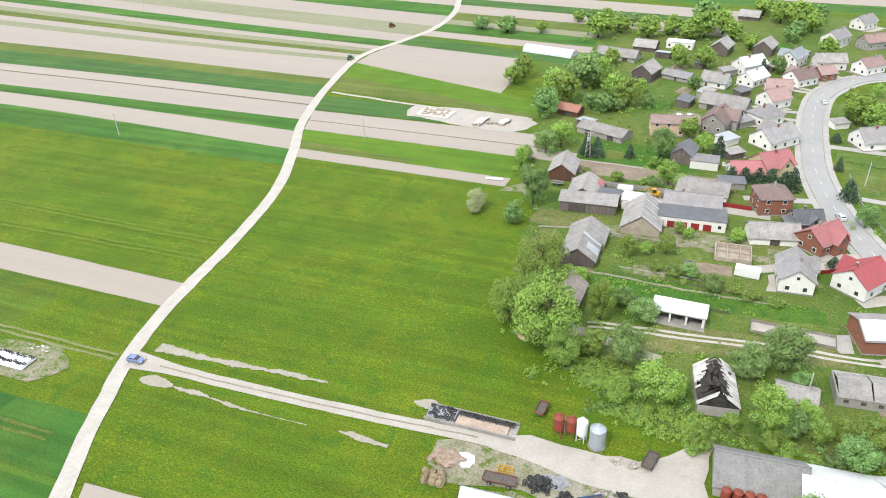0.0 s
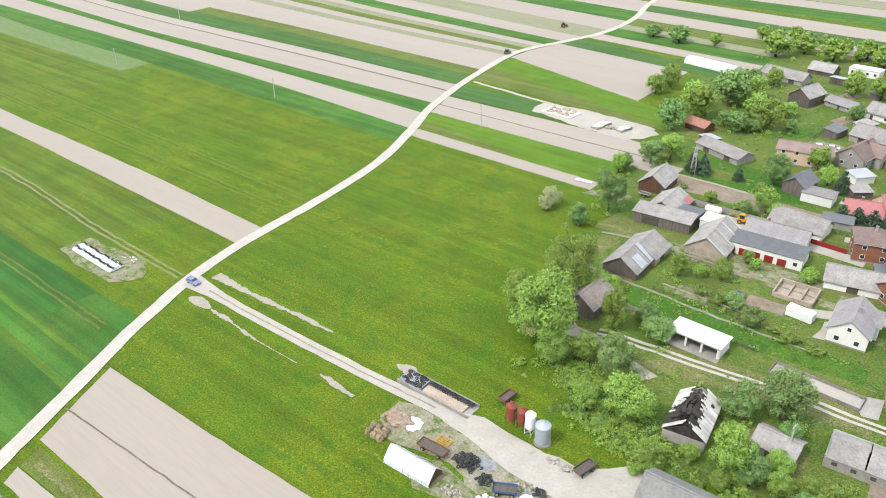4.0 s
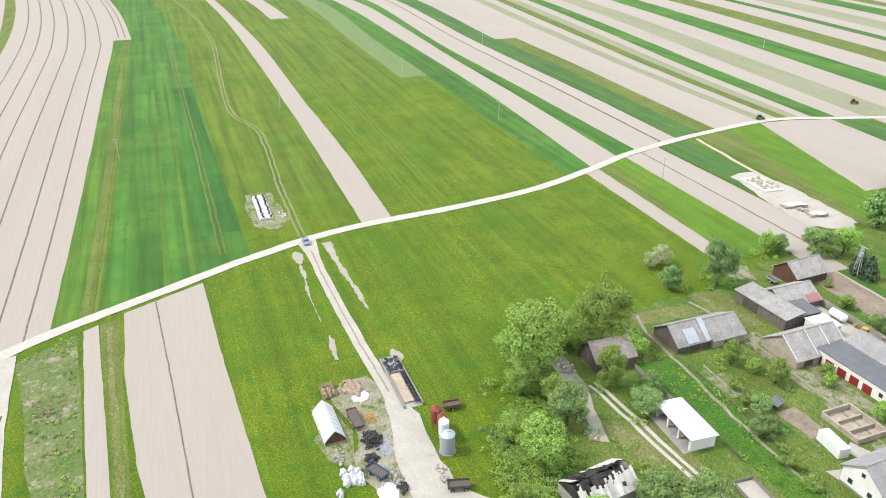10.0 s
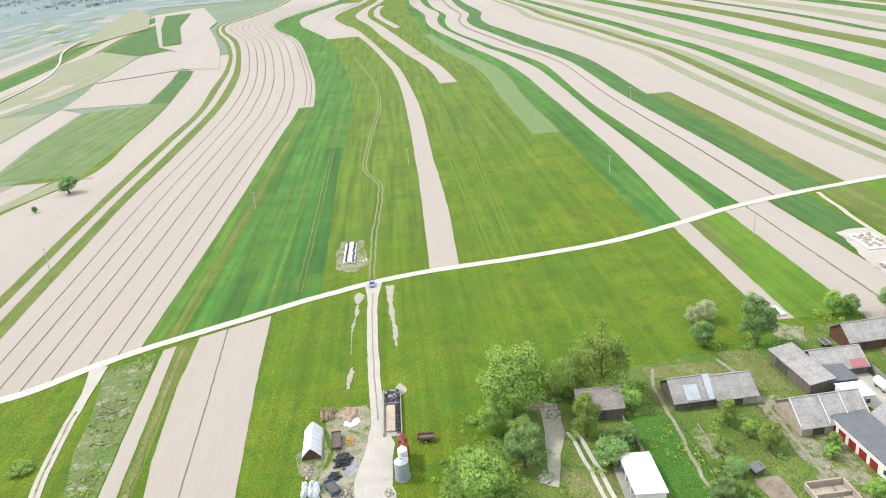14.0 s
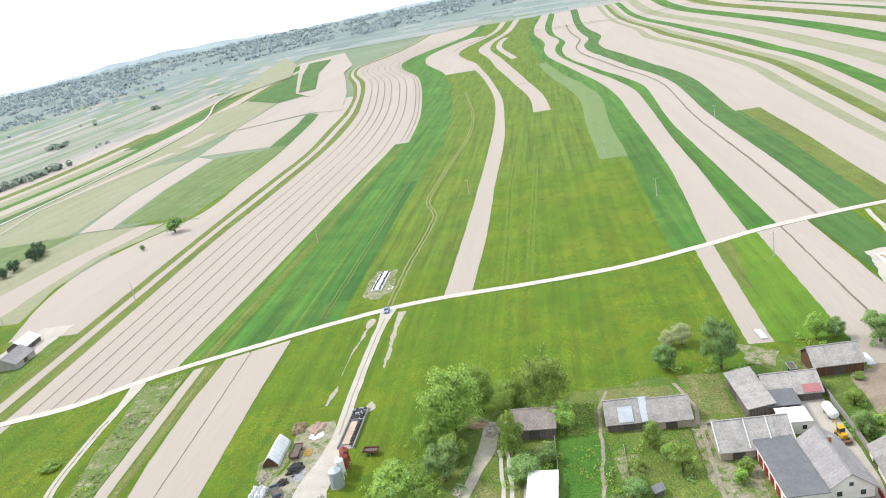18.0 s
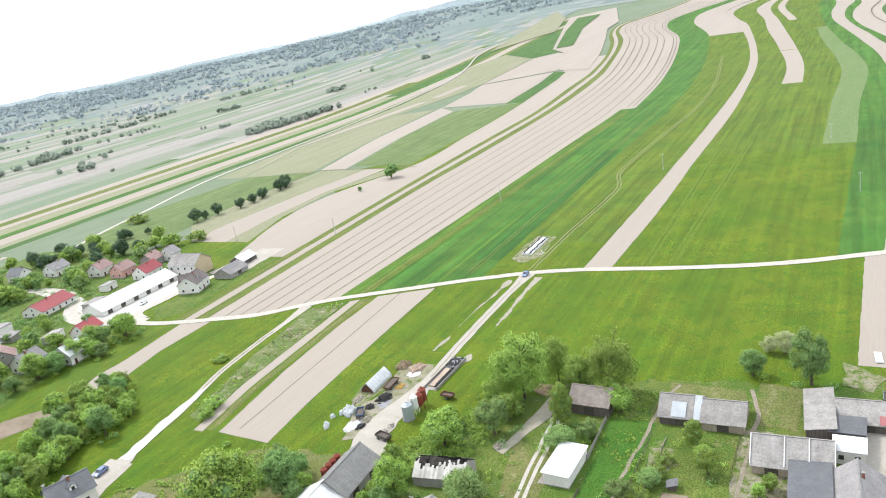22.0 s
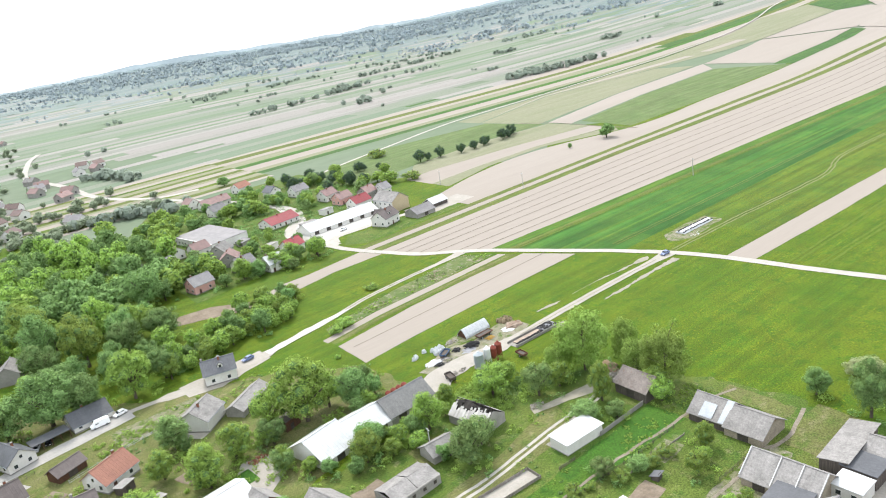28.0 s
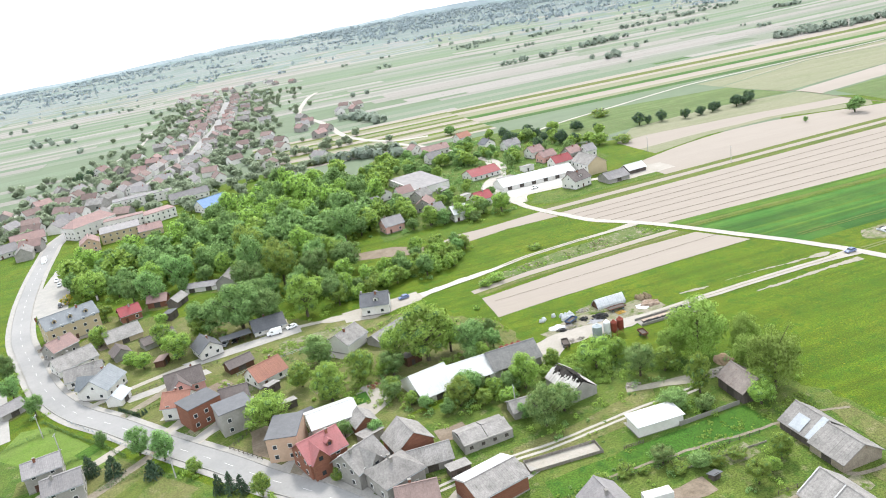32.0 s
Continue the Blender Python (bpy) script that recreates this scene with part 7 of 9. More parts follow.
def grove(name, places, kinds, material, label, seed, leafy=False):
    """Many trees joined into one object: crowns and trunks of the given trees, scaled and turned."""
    rnd = random.Random(seed)
    verts, faces, normals, inner = [], [], [], []
    for x, y, d, h in places:
        src = rnd.choice(kinds)
        for me in [c.data for c in src.children]:
            co = np.empty(len(me.vertices) * 3)
            me.vertices.foreach_get("co", co)
            co = co.reshape(-1, 3)
            a = rnd.uniform(0, 6.28)
            c, s = math.cos(a), math.sin(a)
            out = np.stack([(co[:, 0] * c - co[:, 1] * s) * d * 1.08 + x, (co[:, 0] * s + co[:, 1] * c) * d * 1.08 + y, co[:, 2] * h + height(x, y)], 1)
            base = len(verts)
            nn = np.empty(len(me.vertices) * 3)
            loops = np.empty(len(me.loops), dtype=np.int32)
            me.loops.foreach_get("vertex_index", loops)
            ln = np.empty(len(me.loops) * 3, dtype=np.float32)
            me.corner_normals.foreach_get("vector", ln)
            nn = nn.reshape(-1, 3)
            nn[loops] = ln.reshape(-1, 3)
            normals.extend(np.stack([nn[:, 0] * c - nn[:, 1] * s, nn[:, 0] * s + nn[:, 1] * c, nn[:, 2]], 1).tolist())
            verts.extend(out.tolist())
            faces.extend([tuple(base + v for v in p.vertices) for p in me.polygons])
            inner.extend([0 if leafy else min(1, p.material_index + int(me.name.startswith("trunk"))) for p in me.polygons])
    tagged(new(name, leaf_mesh(name, (verts, faces, normals), material, inner)), label, "trees", "", "stuff")


OAKS = [tree("o", 301 + k, 2.2) for k in range(4)]
MID_OAKS = [tree("o", 351 + k, 7) for k in range(3)]
FAR_OAKS = [tree("o", 401 + k, 26) for k in range(5)]
grove("park_trees", back[::2], OAKS, M["leaf_d"], "dense park wood of dark green broadleaf trees", 1)
grove("park_trees", back[1::2], OAKS, M["leaf_o"], "dense park wood of fresh green broadleaf trees", 2)
grove("thicket", belt[40:], OAKS, M["leaf_o"], "thicket of young green trees along the meadow", 3)
row_trees = [p for p in JOINED["d"] if p[0] < -100 and -240 < p[1] < -140]
JOINED["d"] = [p for p in JOINED["d"] if p not in row_trees]
grove("field_row_trees", row_trees, OAKS, M["leaf_c"], "dark dense row of trees between the fields", 77)
for kind, words in (("o", "fresh green trees round the outlying houses"), ("d", "dark green trees round the outlying houses"), ("w", "pale grey-green trees round the outlying houses")):
    grove("outlying_trees", JOINED[kind], MID_OAKS, M["leaf_" + kind], words, 40 + ord(kind))
windbreak = []
for k in range(64):
    u = rng.random()
    windbreak.append((74 - 112 * u + rng.gauss(0, 1.5), -256 - 13 * math.sin(min(1, u * 2.2) * 1.57) + rng.gauss(0, 3), rng.uniform(5, 8), rng.uniform(4.5, 7)))
# both groves take the leaf colour with haze mixed in
grove("windbreak", windbreak, FAR_OAKS, M["leaf_v"], "long windbreak of dense trees by a road, paled with haze colour", 6, True)
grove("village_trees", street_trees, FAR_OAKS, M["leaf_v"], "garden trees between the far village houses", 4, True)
grove("conifer_row", [(219 - 2.6 * k, -412 - 2.6 * k, 4.5, 7 + (k * 5) % 3) for k in range(6)], MID_OAKS, M["leaf_c"], "dark row of spruces beside a white house", 15)

for o in OAKS + MID_OAKS + FAR_OAKS:
    for c in list(o.children):
        bpy.data.objects.remove(c)
    bpy.data.objects.remove(o)


# far hedges, lone trees and woods as loose leaf puffs
def puffs(places, rnd, count=16):
    verts, faces, normals = [], [], []
    for x, y, r, h in places:
        z = height(x, y)
        for _ in range(count):
            v = Vector((rnd.gauss(0, 1), rnd.gauss(0, 1), rnd.gauss(0, 1))).normalized()
            c = Vector((x + v.x * r * 0.6, y + v.y * r * 0.6, z + h * 0.5 + v.z * h * 0.34))
            a = (v + Vector((0, 0, 0.4))).normalized()
            t = a.orthogonal().normalized()
            b = a.cross(t)
            s = r * rnd.uniform(0.34, 0.62)
            k = len(verts)
            verts += [c - t * s, c - b * s * 0.8 + a * s * 0.3, c + t * s, c + b * s * 0.9]
            faces.append((k, k + 1, k + 2, k + 3))
            normals += [(v * 0.6 + Vector((0, 0, 0.8))).normalized()] * 4
    return verts, faces, normals


rnd = random.Random(33)
far = []
for x0, y0, x1, y1, n in ((-540, -440, -700, -424, 60), (-800, -742, -835, -735, 14), (-870, -570, -920, -564, 16), (-385, -552, -400, -548, 5), (-40, -485, -60, -405, 26), (20, -262, -40, -240, 24), (-330, -700, -520, -760, 30), (-600, -900, -900, -960, 40)):
    for _ in range(n):
        u = rnd.random()
        r = rnd.uniform(3.5, 6)
        far.append((x0 + (x1 - x0) * u + rnd.gauss(0, 5), y0 + (y1 - y0) * u + rnd.gauss(0, 5), r, r * 1.7))
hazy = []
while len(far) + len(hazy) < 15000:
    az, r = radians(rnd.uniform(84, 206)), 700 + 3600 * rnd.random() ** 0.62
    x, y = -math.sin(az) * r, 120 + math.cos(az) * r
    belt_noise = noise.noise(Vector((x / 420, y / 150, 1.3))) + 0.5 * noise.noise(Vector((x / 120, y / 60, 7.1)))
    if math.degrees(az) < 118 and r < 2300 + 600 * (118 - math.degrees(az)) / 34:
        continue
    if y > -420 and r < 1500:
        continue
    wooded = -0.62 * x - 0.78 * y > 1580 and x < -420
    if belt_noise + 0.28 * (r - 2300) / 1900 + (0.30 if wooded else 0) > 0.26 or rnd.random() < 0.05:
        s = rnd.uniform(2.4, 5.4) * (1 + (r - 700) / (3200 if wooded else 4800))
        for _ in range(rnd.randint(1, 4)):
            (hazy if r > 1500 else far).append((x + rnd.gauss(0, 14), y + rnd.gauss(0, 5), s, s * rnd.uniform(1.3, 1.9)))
# ridges on the horizon, their haze painted in as a blue-grey tint
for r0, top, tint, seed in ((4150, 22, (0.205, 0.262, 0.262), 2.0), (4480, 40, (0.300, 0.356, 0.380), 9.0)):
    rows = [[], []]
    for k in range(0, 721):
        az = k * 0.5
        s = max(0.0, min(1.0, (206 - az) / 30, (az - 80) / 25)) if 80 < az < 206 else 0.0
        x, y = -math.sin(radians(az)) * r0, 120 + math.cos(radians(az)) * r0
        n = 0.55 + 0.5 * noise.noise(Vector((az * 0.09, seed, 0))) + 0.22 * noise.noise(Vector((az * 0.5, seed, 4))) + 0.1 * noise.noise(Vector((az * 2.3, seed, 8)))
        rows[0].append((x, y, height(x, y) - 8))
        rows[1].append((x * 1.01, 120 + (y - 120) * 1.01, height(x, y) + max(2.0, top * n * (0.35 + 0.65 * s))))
    mesh_grid("backdrop_ridge", rows, surf("hazy_hill_woods", tint, tuple(v * 0.85 for v in tint), 0.004, 0.03, 0.95, 0, contrast=0.1), "low wooded hills with haze put into their tint", category="hills")
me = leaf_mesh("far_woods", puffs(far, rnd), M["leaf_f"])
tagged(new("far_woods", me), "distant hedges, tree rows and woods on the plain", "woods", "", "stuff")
# remotest puffs, their haze being only in the leaf colour
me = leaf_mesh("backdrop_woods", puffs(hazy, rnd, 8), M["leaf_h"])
tagged(new("backdrop_woods", me), "far-off woods and hedges with haze put into their colour", "woods", "", "stuff")

# ---- ground in the yards and gardens ----
patch("ground_village", [(-34, 142), (-42, 170), (-44, 200), (-58, 240), (-64, 300), (-84, 360), (-60, 430), (60, 480), (110, 430), (100, 384), (60, 362), (36, 330), (32, 250), (40, 205), (78, 140), (60, 118), (10, 112), (-20, 128)], M["lawn"], 0.5, "uneven village grass between yards and gardens", 3.5, category="grass")
patch("ground_gardens", [(82, 132), (160, 50), (166, 20), (150, -30), (60, 40), (40, 48), (14, 72), (12, 96), (60, 118)], M["drylawn"], 0.55, "garden grass behind the street houses", 2.5, category="grass")
patch("ground_lawns", [(178, 70), (156, 66), (134, 92), (106, 124), (92, 140), (60, 190), (50, 215), (45, 260), (48, 320), (70, 352), (150, 360), (170, 200), (200, 90)], M["lawn"], 0.6, "mown lawns across the street", 0.6, category="grass")
patch("yard_gravel", [(-29, 98.4), (-20, 97.6), (-12, 96), (-6, 94.6), (2, 95), (8, 96.5), (13, 98), (13, 112), (8, 110), (3, 104.5), (-6, 102.8), (-14, 102.9), (-20, 103.4), (-24, 102.6), (-29, 101.2)], M["gravel"], 3.2, "pale compacted yard ground", 1.1, category="yard")
patch("yard_scrap_ground", [(-21, 81.5), (-12, 82), (-10, 87.5), (-20, 88.5), (-27, 87)], M["bare"], 2.6, "worn ground before a greenhouse", 2.4, category="yard")
patch("yard_scrap_ground", [(-38, 90), (-29, 88), (-21, 90), (-12, 87.5), (0, 89), (5, 92.5), (4, 96), (-3, 96.5), (-14, 97.5), (-26, 99.5), (-37, 95.5)], M["scrapground"], 2.8, "worn grey-brown scrap yard ground", 2.8, category="yard")
patch("yard_farm", [(-28, 205), (-36, 211), (-35, 218.6), (0, 218.8), (24, 215), (24, 211), (-6, 213)], M["gravel"], 2.4, "pale concrete and gravel farmyard", 0.4, category="yard")
patch("yard_farm_front", [(-22, 187.5), (14, 187), (28, 184), (30, 196), (-8, 198), (-22, 194)], M["bare"], 2.0, "trodden grass before the garages", 0.8, category="yard")
patch("garden_dry_grass", [(-44, 188.5), (-32, 188.5), (-24, 190.5), (-24, 198), (-43, 199)], M["drylawn"], 2.2, "dry yellowish grass plot", 0.6, category="garden")
patch("garden_tall_grass", [(-20, 157), (12, 158.5), (36, 160), (36, 166.5), (0, 167.4), (-20, 168)], M["lush"], 1.9, "tall lush green grass strip", 0.6, category="garden")
patch("garden_orchard", [(-20, 168.6), (8, 168.4), (24, 168), (24, 184), (-18, 186.5)], M["lawn"], 1.7, "orchard grass with bare spots", 0.6, category="garden")
patch("garden_bare_lot", [(-30, 138.6), (-28.6, 143), (-17, 142), (-9, 139.5), (1, 137), (0.5, 135), (-10, 136.4), (-17.6, 137.8)], M["paledirt"], 3.0, "pale rubble slab and dirt path beside an old barn", 0.6, category="yard")
patch("garden_path_grass", [(-6, 137), (20, 143), (70, 147), (70, 156), (34, 152), (-2, 149.5)], M["drylawn"], 1.6, "mown grass beside the garden track", 0.6, category="garden")
patch("pad_concrete", [(34.6, 155.8), (38, 150.1), (41, 150.8), (40.5, 158)], M["kerb"], 3.2, "pale concrete pad before a workshop", 0.1, category="yard")
patch("garden_soil_strip", [(-40, 228), (6, 226), (8, 236), (-40, 238)], M["darksoil"], 1.8, "brown dug vegetable strip", 0.6, category="garden")
patch("garden_soil_plot", [(-14, 285), (-2, 284), (-1, 296), (-14, 298)], M["bare"], 1.8, "bare yard with parked cars", 0.6, category="yard")
patch("garden_green", [(-40, 239), (0, 238), (2, 258), (-40, 258)], M["lush"], 1.5, "green garden with spruces", 0.5, category="garden")
patch("yard_east", [(52, 96), (64, 92), (72, 104), (88, 112), (88, 122), (74, 118), (56, 104)], M["gravel"], 2.3, "pale gravel drive with parked scrap", 0.7, category="yard")
patch("yard_lane_house", [(30, 30.5), (60, 33), (60, 42.5), (50, 45), (30, 39.5)], M["gravel"], 2.2, "rough building ground round the new house", 0.8, category="yard")
patch("lane_widening", [(-10, 27.6), (4, 31.6), (16, 34.2), (29, 37.4), (29, 33.2), (14, 29.6), (2, 27.6)], M["whiteyard"], 4.6, "white gravel widening of the lane", 0.9, category="road")
patch("yard_garages", [(76, 33), (118, 41), (116, 46), (76, 40)], M["kerb"], 3.4, "paved court before the garages", 0.3, category="yard")
patch("garden_rough", [(58, 44), (84, 44), (86, 56), (60, 54)], M["bare"], 1.8, "rough weedy ground behind the lane", 0.9, category="garden")
patch("garden_brown", [(88, 98), (98, 100), (98, 112), (92, 118), (84, 110)], M["darksoil"], 1.9, "bare brown front yard", 0.5, category="yard")
patch("drive_paved", [(110, 50), (136, 56), (134, 60), (108, 54)], M["kerb"], 2.5, "paved garden drive beside a house", 0.2, category="yard")
patch("drive_paved", [(96, 70), (118, 92), (116, 96), (93, 73)], M["bare"], 2.6, "trodden bare drive through a garden", 0.3, category="yard")
patch("square_paved", [(187, -126), (189, -80), (181, -46), (168, -42), (172, -70), (178, -126)], M["kerb"], 3.0, "paved parking square by the main road", 0.3, category="yard")
patch("carpark_paved", [(168, 64), (178, 24), (190, 20), (188, 72)], M["kerb"], 2.7, "grey paved car park", 0.3, category="yard")
patch("lawn_fresh", [(166, 60), (158, 61), (147, 75.5), (134, 93), (143, 97), (150, 92), (160, 84), (170, 74)], M["freshlawn"], 2.0, "fresh green mown lawn across the street", 0.4, category="grass")
patch("lawn_dry", [(133, 95), (121, 110), (112, 120), (118, 126), (132, 118), (144, 104), (143, 98)], M["drylawn"], 2.05, "dry yellowish mown lawn across the street", 0.4, category="grass")
patch("drive_lawn", [(50, 232), (76, 228), (76, 231), (50, 235)], M["kerb"], 2.4, "pale drive between lawns", 0.2, category="yard")
patch("drive_lawn", [(55, 205), (80, 203), (80, 206), (54, 208)], M["kerb"], 2.4, "pale drive between lawns", 0.2, category="yard")
patch("drive_lawn", [(106, 128), (132, 120), (133, 123), (105, 132)], M["kerb"], 2.4, "pale drive between lawns", 0.2, category="yard")
patch("yard_hamlet", [(-46, -60), (-47, -82), (-52, -96), (-94, -96), (-98, -70), (-84, -64), (-60, -62)], M["whiteyard"], 3.3, "wide white gravel yard by the halls", 0.6, category="yard")
patch("yard_hamlet", [(-70, -158), (-75, -136), (-62, -100), (-53, -96), (-56, -112), (-64, -132)], M["whiteyard"], 3.6, "white gravel drive by the halls", 0.6, category="yard")
patch("yard_hamlet_shed", [(-98, -46), (-140, -49), (-140, -64), (-104, -68)], M["gravel"], 2.9, "gravel storage ground with scrap", 0.8, category="yard")
patch("garden_hamlet", [(-35, -112), (-72, -118), (-76, -140), (-46, -146), (-34, -132)], M["lawn"], 1.8, "dry lawn round a red-roofed house", 0.5, category="garden")
patch("ground_hamlet", [(26, -40), (-36, -52), (-46, -100), (-130, -100), (-130, -240), (-20, -250), (20, -180)], M["lawn"], 0.58, "garden grass in the hamlet", 0.8, category="grass")
for line, width, words in (
    ([(-110, 103.2), (-101, 103.4), (-90, 103.6), (-78, 104.2), (-66, 104.9)], lambda u: 2.6 - 1.9 * u, "dry pale bare strip beside the track"),
    ([(-106.5, 92.6), (-102, 92.8), (-97.5, 92.7)], lambda u: 0.6 + 2.6 * math.sin(3.14 * u) ** 0.7, "worn pale patch beside the track"),
    ([(-98, 92.8), (-88, 92.2), (-76, 91.6), (-64, 91.9)], lambda u: 0.8 - 0.3 * u, "thin broken line of bare soil in the grass"),
    ([(-57, 92.6), (-52, 92.2), (-46, 91.4)], lambda u: 0.3 + 1.1 * math.sin(3.14 * u), "small bare patch beside the track"),
    ([(-46, 105.2), (-42.5, 105.4), (-40, 104.6)], lambda u: 0.6 + 2.2 * math.sin(3.14 * u), "bare patch before the silage clamp"),
):
    ribbon("bare_strip", line, width, M["paledirt"], words, 3.4, ragged=0.5, step=0.4, category="ground", fray=0.75)
patch("bare_bales", [(-159, 84.5), (-150, 83), (-130, 83.5), (-124, 90), (-132, 96), (-144, 94), (-158, 93)], M["bare"], 2.2, "worn ground round the silage heap", 1.2, category="ground")
patch("storage_ground", [(-113.6, 262), (-116.5, 268), (-115, 274), (-105, 275.6), (-95, 276), (-80, 275), (-66, 273.4), (-61, 268), (-63, 261), (-69, 255.4), (-78, 256.6), (-88, 257.4), (-100, 260)], M["gravel"], 2.6, "pale storage ground with stones", 1.0, step=1.6, category="yard")
patch("bare_farm_edge", [(-58, 207), (-46, 207), (-44, 213), (-52, 216)], M["bare"], 2.3, "trodden bare ground behind the barns", 1.0, category="ground")

ribbon("path_trodden", [(-39, 170), (-30.6, 167.2), (-19.5, 167), (-3.3, 166), (12, 165.6), (26, 165.4)], 0.8, M["earth"], "trodden earth path along a garden fence", 4.2, ragged=0.6, category="path")
ribbon("path_trodden", [(-19, 189.4), (-6.4, 189.3), (6, 189), (20, 188)], 0.8, M["earth"], "trodden earth path through an orchard", 4.2, ragged=0.6, category="path")
ribbon("path_trodden", [(-40, 187), (-26, 190), (-20, 188)], 1.0, M["earth"], "trodden earth path between barns", 4.2, ragged=0.5, category="path")
patch("garden_dry_grass", [(-40, 167.5), (-34.5, 167.5), (-33, 186), (-39, 186)], M["drylawn"], 2.4, "dry yellowish grass behind a barn", 0.9, category="garden")
patch("garden_dry_grass", [(-19, 170), (-4, 169), (6, 170), (6, 186), (-8, 187.5), (-19, 186)], M["lawn"], 2.2, "short orchard grass", 1.4, category="garden")
# drives from the houses to the street
street_line = smooth_line(MAIN[:30], 3)
rng = random.Random(78)
for o in [o for o in scene.objects if o.parent is None and o.get("category") in ("house", "workshop", "garage") and o.location.y > -40]:
    c = o.location.to_2d()
    q = min(street_line, key=lambda p: (p - c).length)
    if 8 < (q - c).length < 34:
        side = Vector((q.y - c.y, c.x - q.x)).normalized() * rng.choice((-1, 1)) * 6.5
        a, b = c + side, q + side * 0.7
        ribbon("drive_house", [tuple(a + (a - b) * 0.3), tuple(a.lerp(b, 0.5)), tuple(b)], rng.uniform(2.6, 4.2), M[rng.choice(("kerb", "gravel", "gravel", "earth"))], "worn drive from a house to the street", 4.4 + 0.006 * len(scene.objects) % 0.4, ragged=0.4, category="drive")
# worn courts round the houses
rng = random.Random(77)
for o in [o for o in scene.objects if o.parent is None and o.get("category") in ("house", "barn", "workshop", "garage") and o.location.y > -60]:
    L, w = max(v.co.x for v in o.children[0].data.vertices) * 2, max(v.co.y for v in o.children[0].data.vertices) * 2
    x0, x1, y0, y1 = -L / 2 - rng.uniform(1, 7), L / 2 + rng.uniform(1, 7), -w / 2 - rng.uniform(1, 7), w / 2 + rng.uniform(1, 7)
    m = o.matrix_basis
    pts = [(m @ Vector((x, y, 0))).to_2d() for x, y in ((x0, y0), (x1, y0), (x1, y1), (x0, y1))]
    if o.location.x > 60 or o.location.y > 120 or o.get("category") == "barn":
        patch("yard_court", [tuple(p) for p in pts], M[rng.choice(("drylawn", "lawn", "drylawn") if o.get("category") == "barn" else ("gravel", "kerb", "drylawn", "lawn"))], 2.0, "worn paved or bare court beside a house", 1.6, category="yard")

# ---- silos, tanks, clamp and scrap in the yard ----


def silo(x, y, r, h, material, label, legs=True):
    ob = thing("silo", label, "silo", pose(x, y, 0), "silos by the yard")
    z0 = 1.9 if legs else 0.25
    bm = blank()
    if legs:
        tube(bm, 0.28, r, 1.1, 0, 0, z0 - 1.1 + 0.1, 20)
    tube(bm, r, r, h - z0 - 0.8, 0, 0, z0, 20)
    part("body", bm, material, ob)
    bm = blank()
    tube(bm, r * 1.04, 0.3, 0.75, 0, 0, h - 0.8, 20)
    tube(bm, 0.32, 0.32, 0.2, 0, 0, h - 0.1, 12)
    part("cone_roof", bm, material, ob)
    for k in range(1, 4):
        bm = blank()
        tube(bm, r * 1.025, r * 1.025, 0.09, 0, 0, z0 + k * (h - z0 - 0.8) / 4, 20)
        part("hoop", bm, material, ob)
    if legs:
        for k in range(4):
            a = k * math.pi / 2 + 0.6
            bm = blank()
            bar(bm, (math.cos(a) * r * 1.02, math.sin(a) * r * 1.02, 0), (math.cos(a) * r * 1.0, math.sin(a) * r * 1.0, z0 + 0.6), 0.07)
            part("leg", bm, material, ob)
            b = (k + 1) * math.pi / 2 + 0.6
            bm = blank()
            bar(bm, (math.cos(a) * r, math.sin(a) * r, 0.3), (math.cos(b) * r, math.sin(b) * r, 1.6), 0.035)
            part("brace", bm, material, ob)
    else:
        bm = blank()
        tube(bm, r * 1.15, r * 1.15, 0.3, 0, 0, 0, 20)
        part("footing", bm, M["concrete"], ob)
    bm = blank()
    for s in (-0.2, 0.2):
        bar(bm, (r * 1.06, s, 0.3), (r * 1.06, s, h - 0.7), 0.025, 5)
    for k in range(int(h / 0.4)):
        bar(bm, (r * 1.06, -0.2, 0.4 + k * 0.4), (r * 1.06, 0.2, 0.4 + k * 0.4), 0.018, 4)
    part("ladder", bm, M["zinc"], ob)


silo(-15.4, 105.6, 1.1, 5.6, M["rust"], "red feed silo on steel legs")
silo(-13.0, 106.0, 1.05, 5.3, M["rust"], "red feed silo with a faded lower cone")
silo(-10.9, 105.6, 1.05, 5.8, M["whitepaint"], "white feed silo on braced legs")
silo(-7.8, 105.2, 1.5, 5.2, M["zinc"], "galvanised round grain silo", False)
for k in range(4):
    ob = thing("tank", "red upright fuel tank with a domed top", "tank", pose(15.8 + 1.9 * k, 98.9 + 0.1 * k, 0), "red tanks beside the hall")
    bm = blank()
    tube(bm, 0.85, 0.85, 3.1, 0, 0, 0.2, 16)
    tube(bm, 0.85, 0.3, 0.45, 0, 0, 3.3, 16)
    part("body", bm, M["rust"], ob)
    bm = blank()
    tube(bm, 0.2, 0.2, 0.2, 0, 0, 3.7, 10)
    part("hatch", bm, M["rustbrown"], ob)
    bm = blank()
    tube(bm, 0.9, 0.9, 0.2, 0, 0, 0, 16)
    part("stand", bm, M["concrete"], ob)


def torus(R, r, name, material):
    bm = blank()
    n, m = 14, 7
    vs = [[bm.verts.new(((R + r * math.cos(6.283 * j / m)) * math.cos(6.283 * i / n), (R + r * math.cos(6.283 * j / m)) * math.sin(6.283 * i / n), r * math.sin(6.283 * j / m) * 1.25)) for j in range(m)] for i in range(n)]
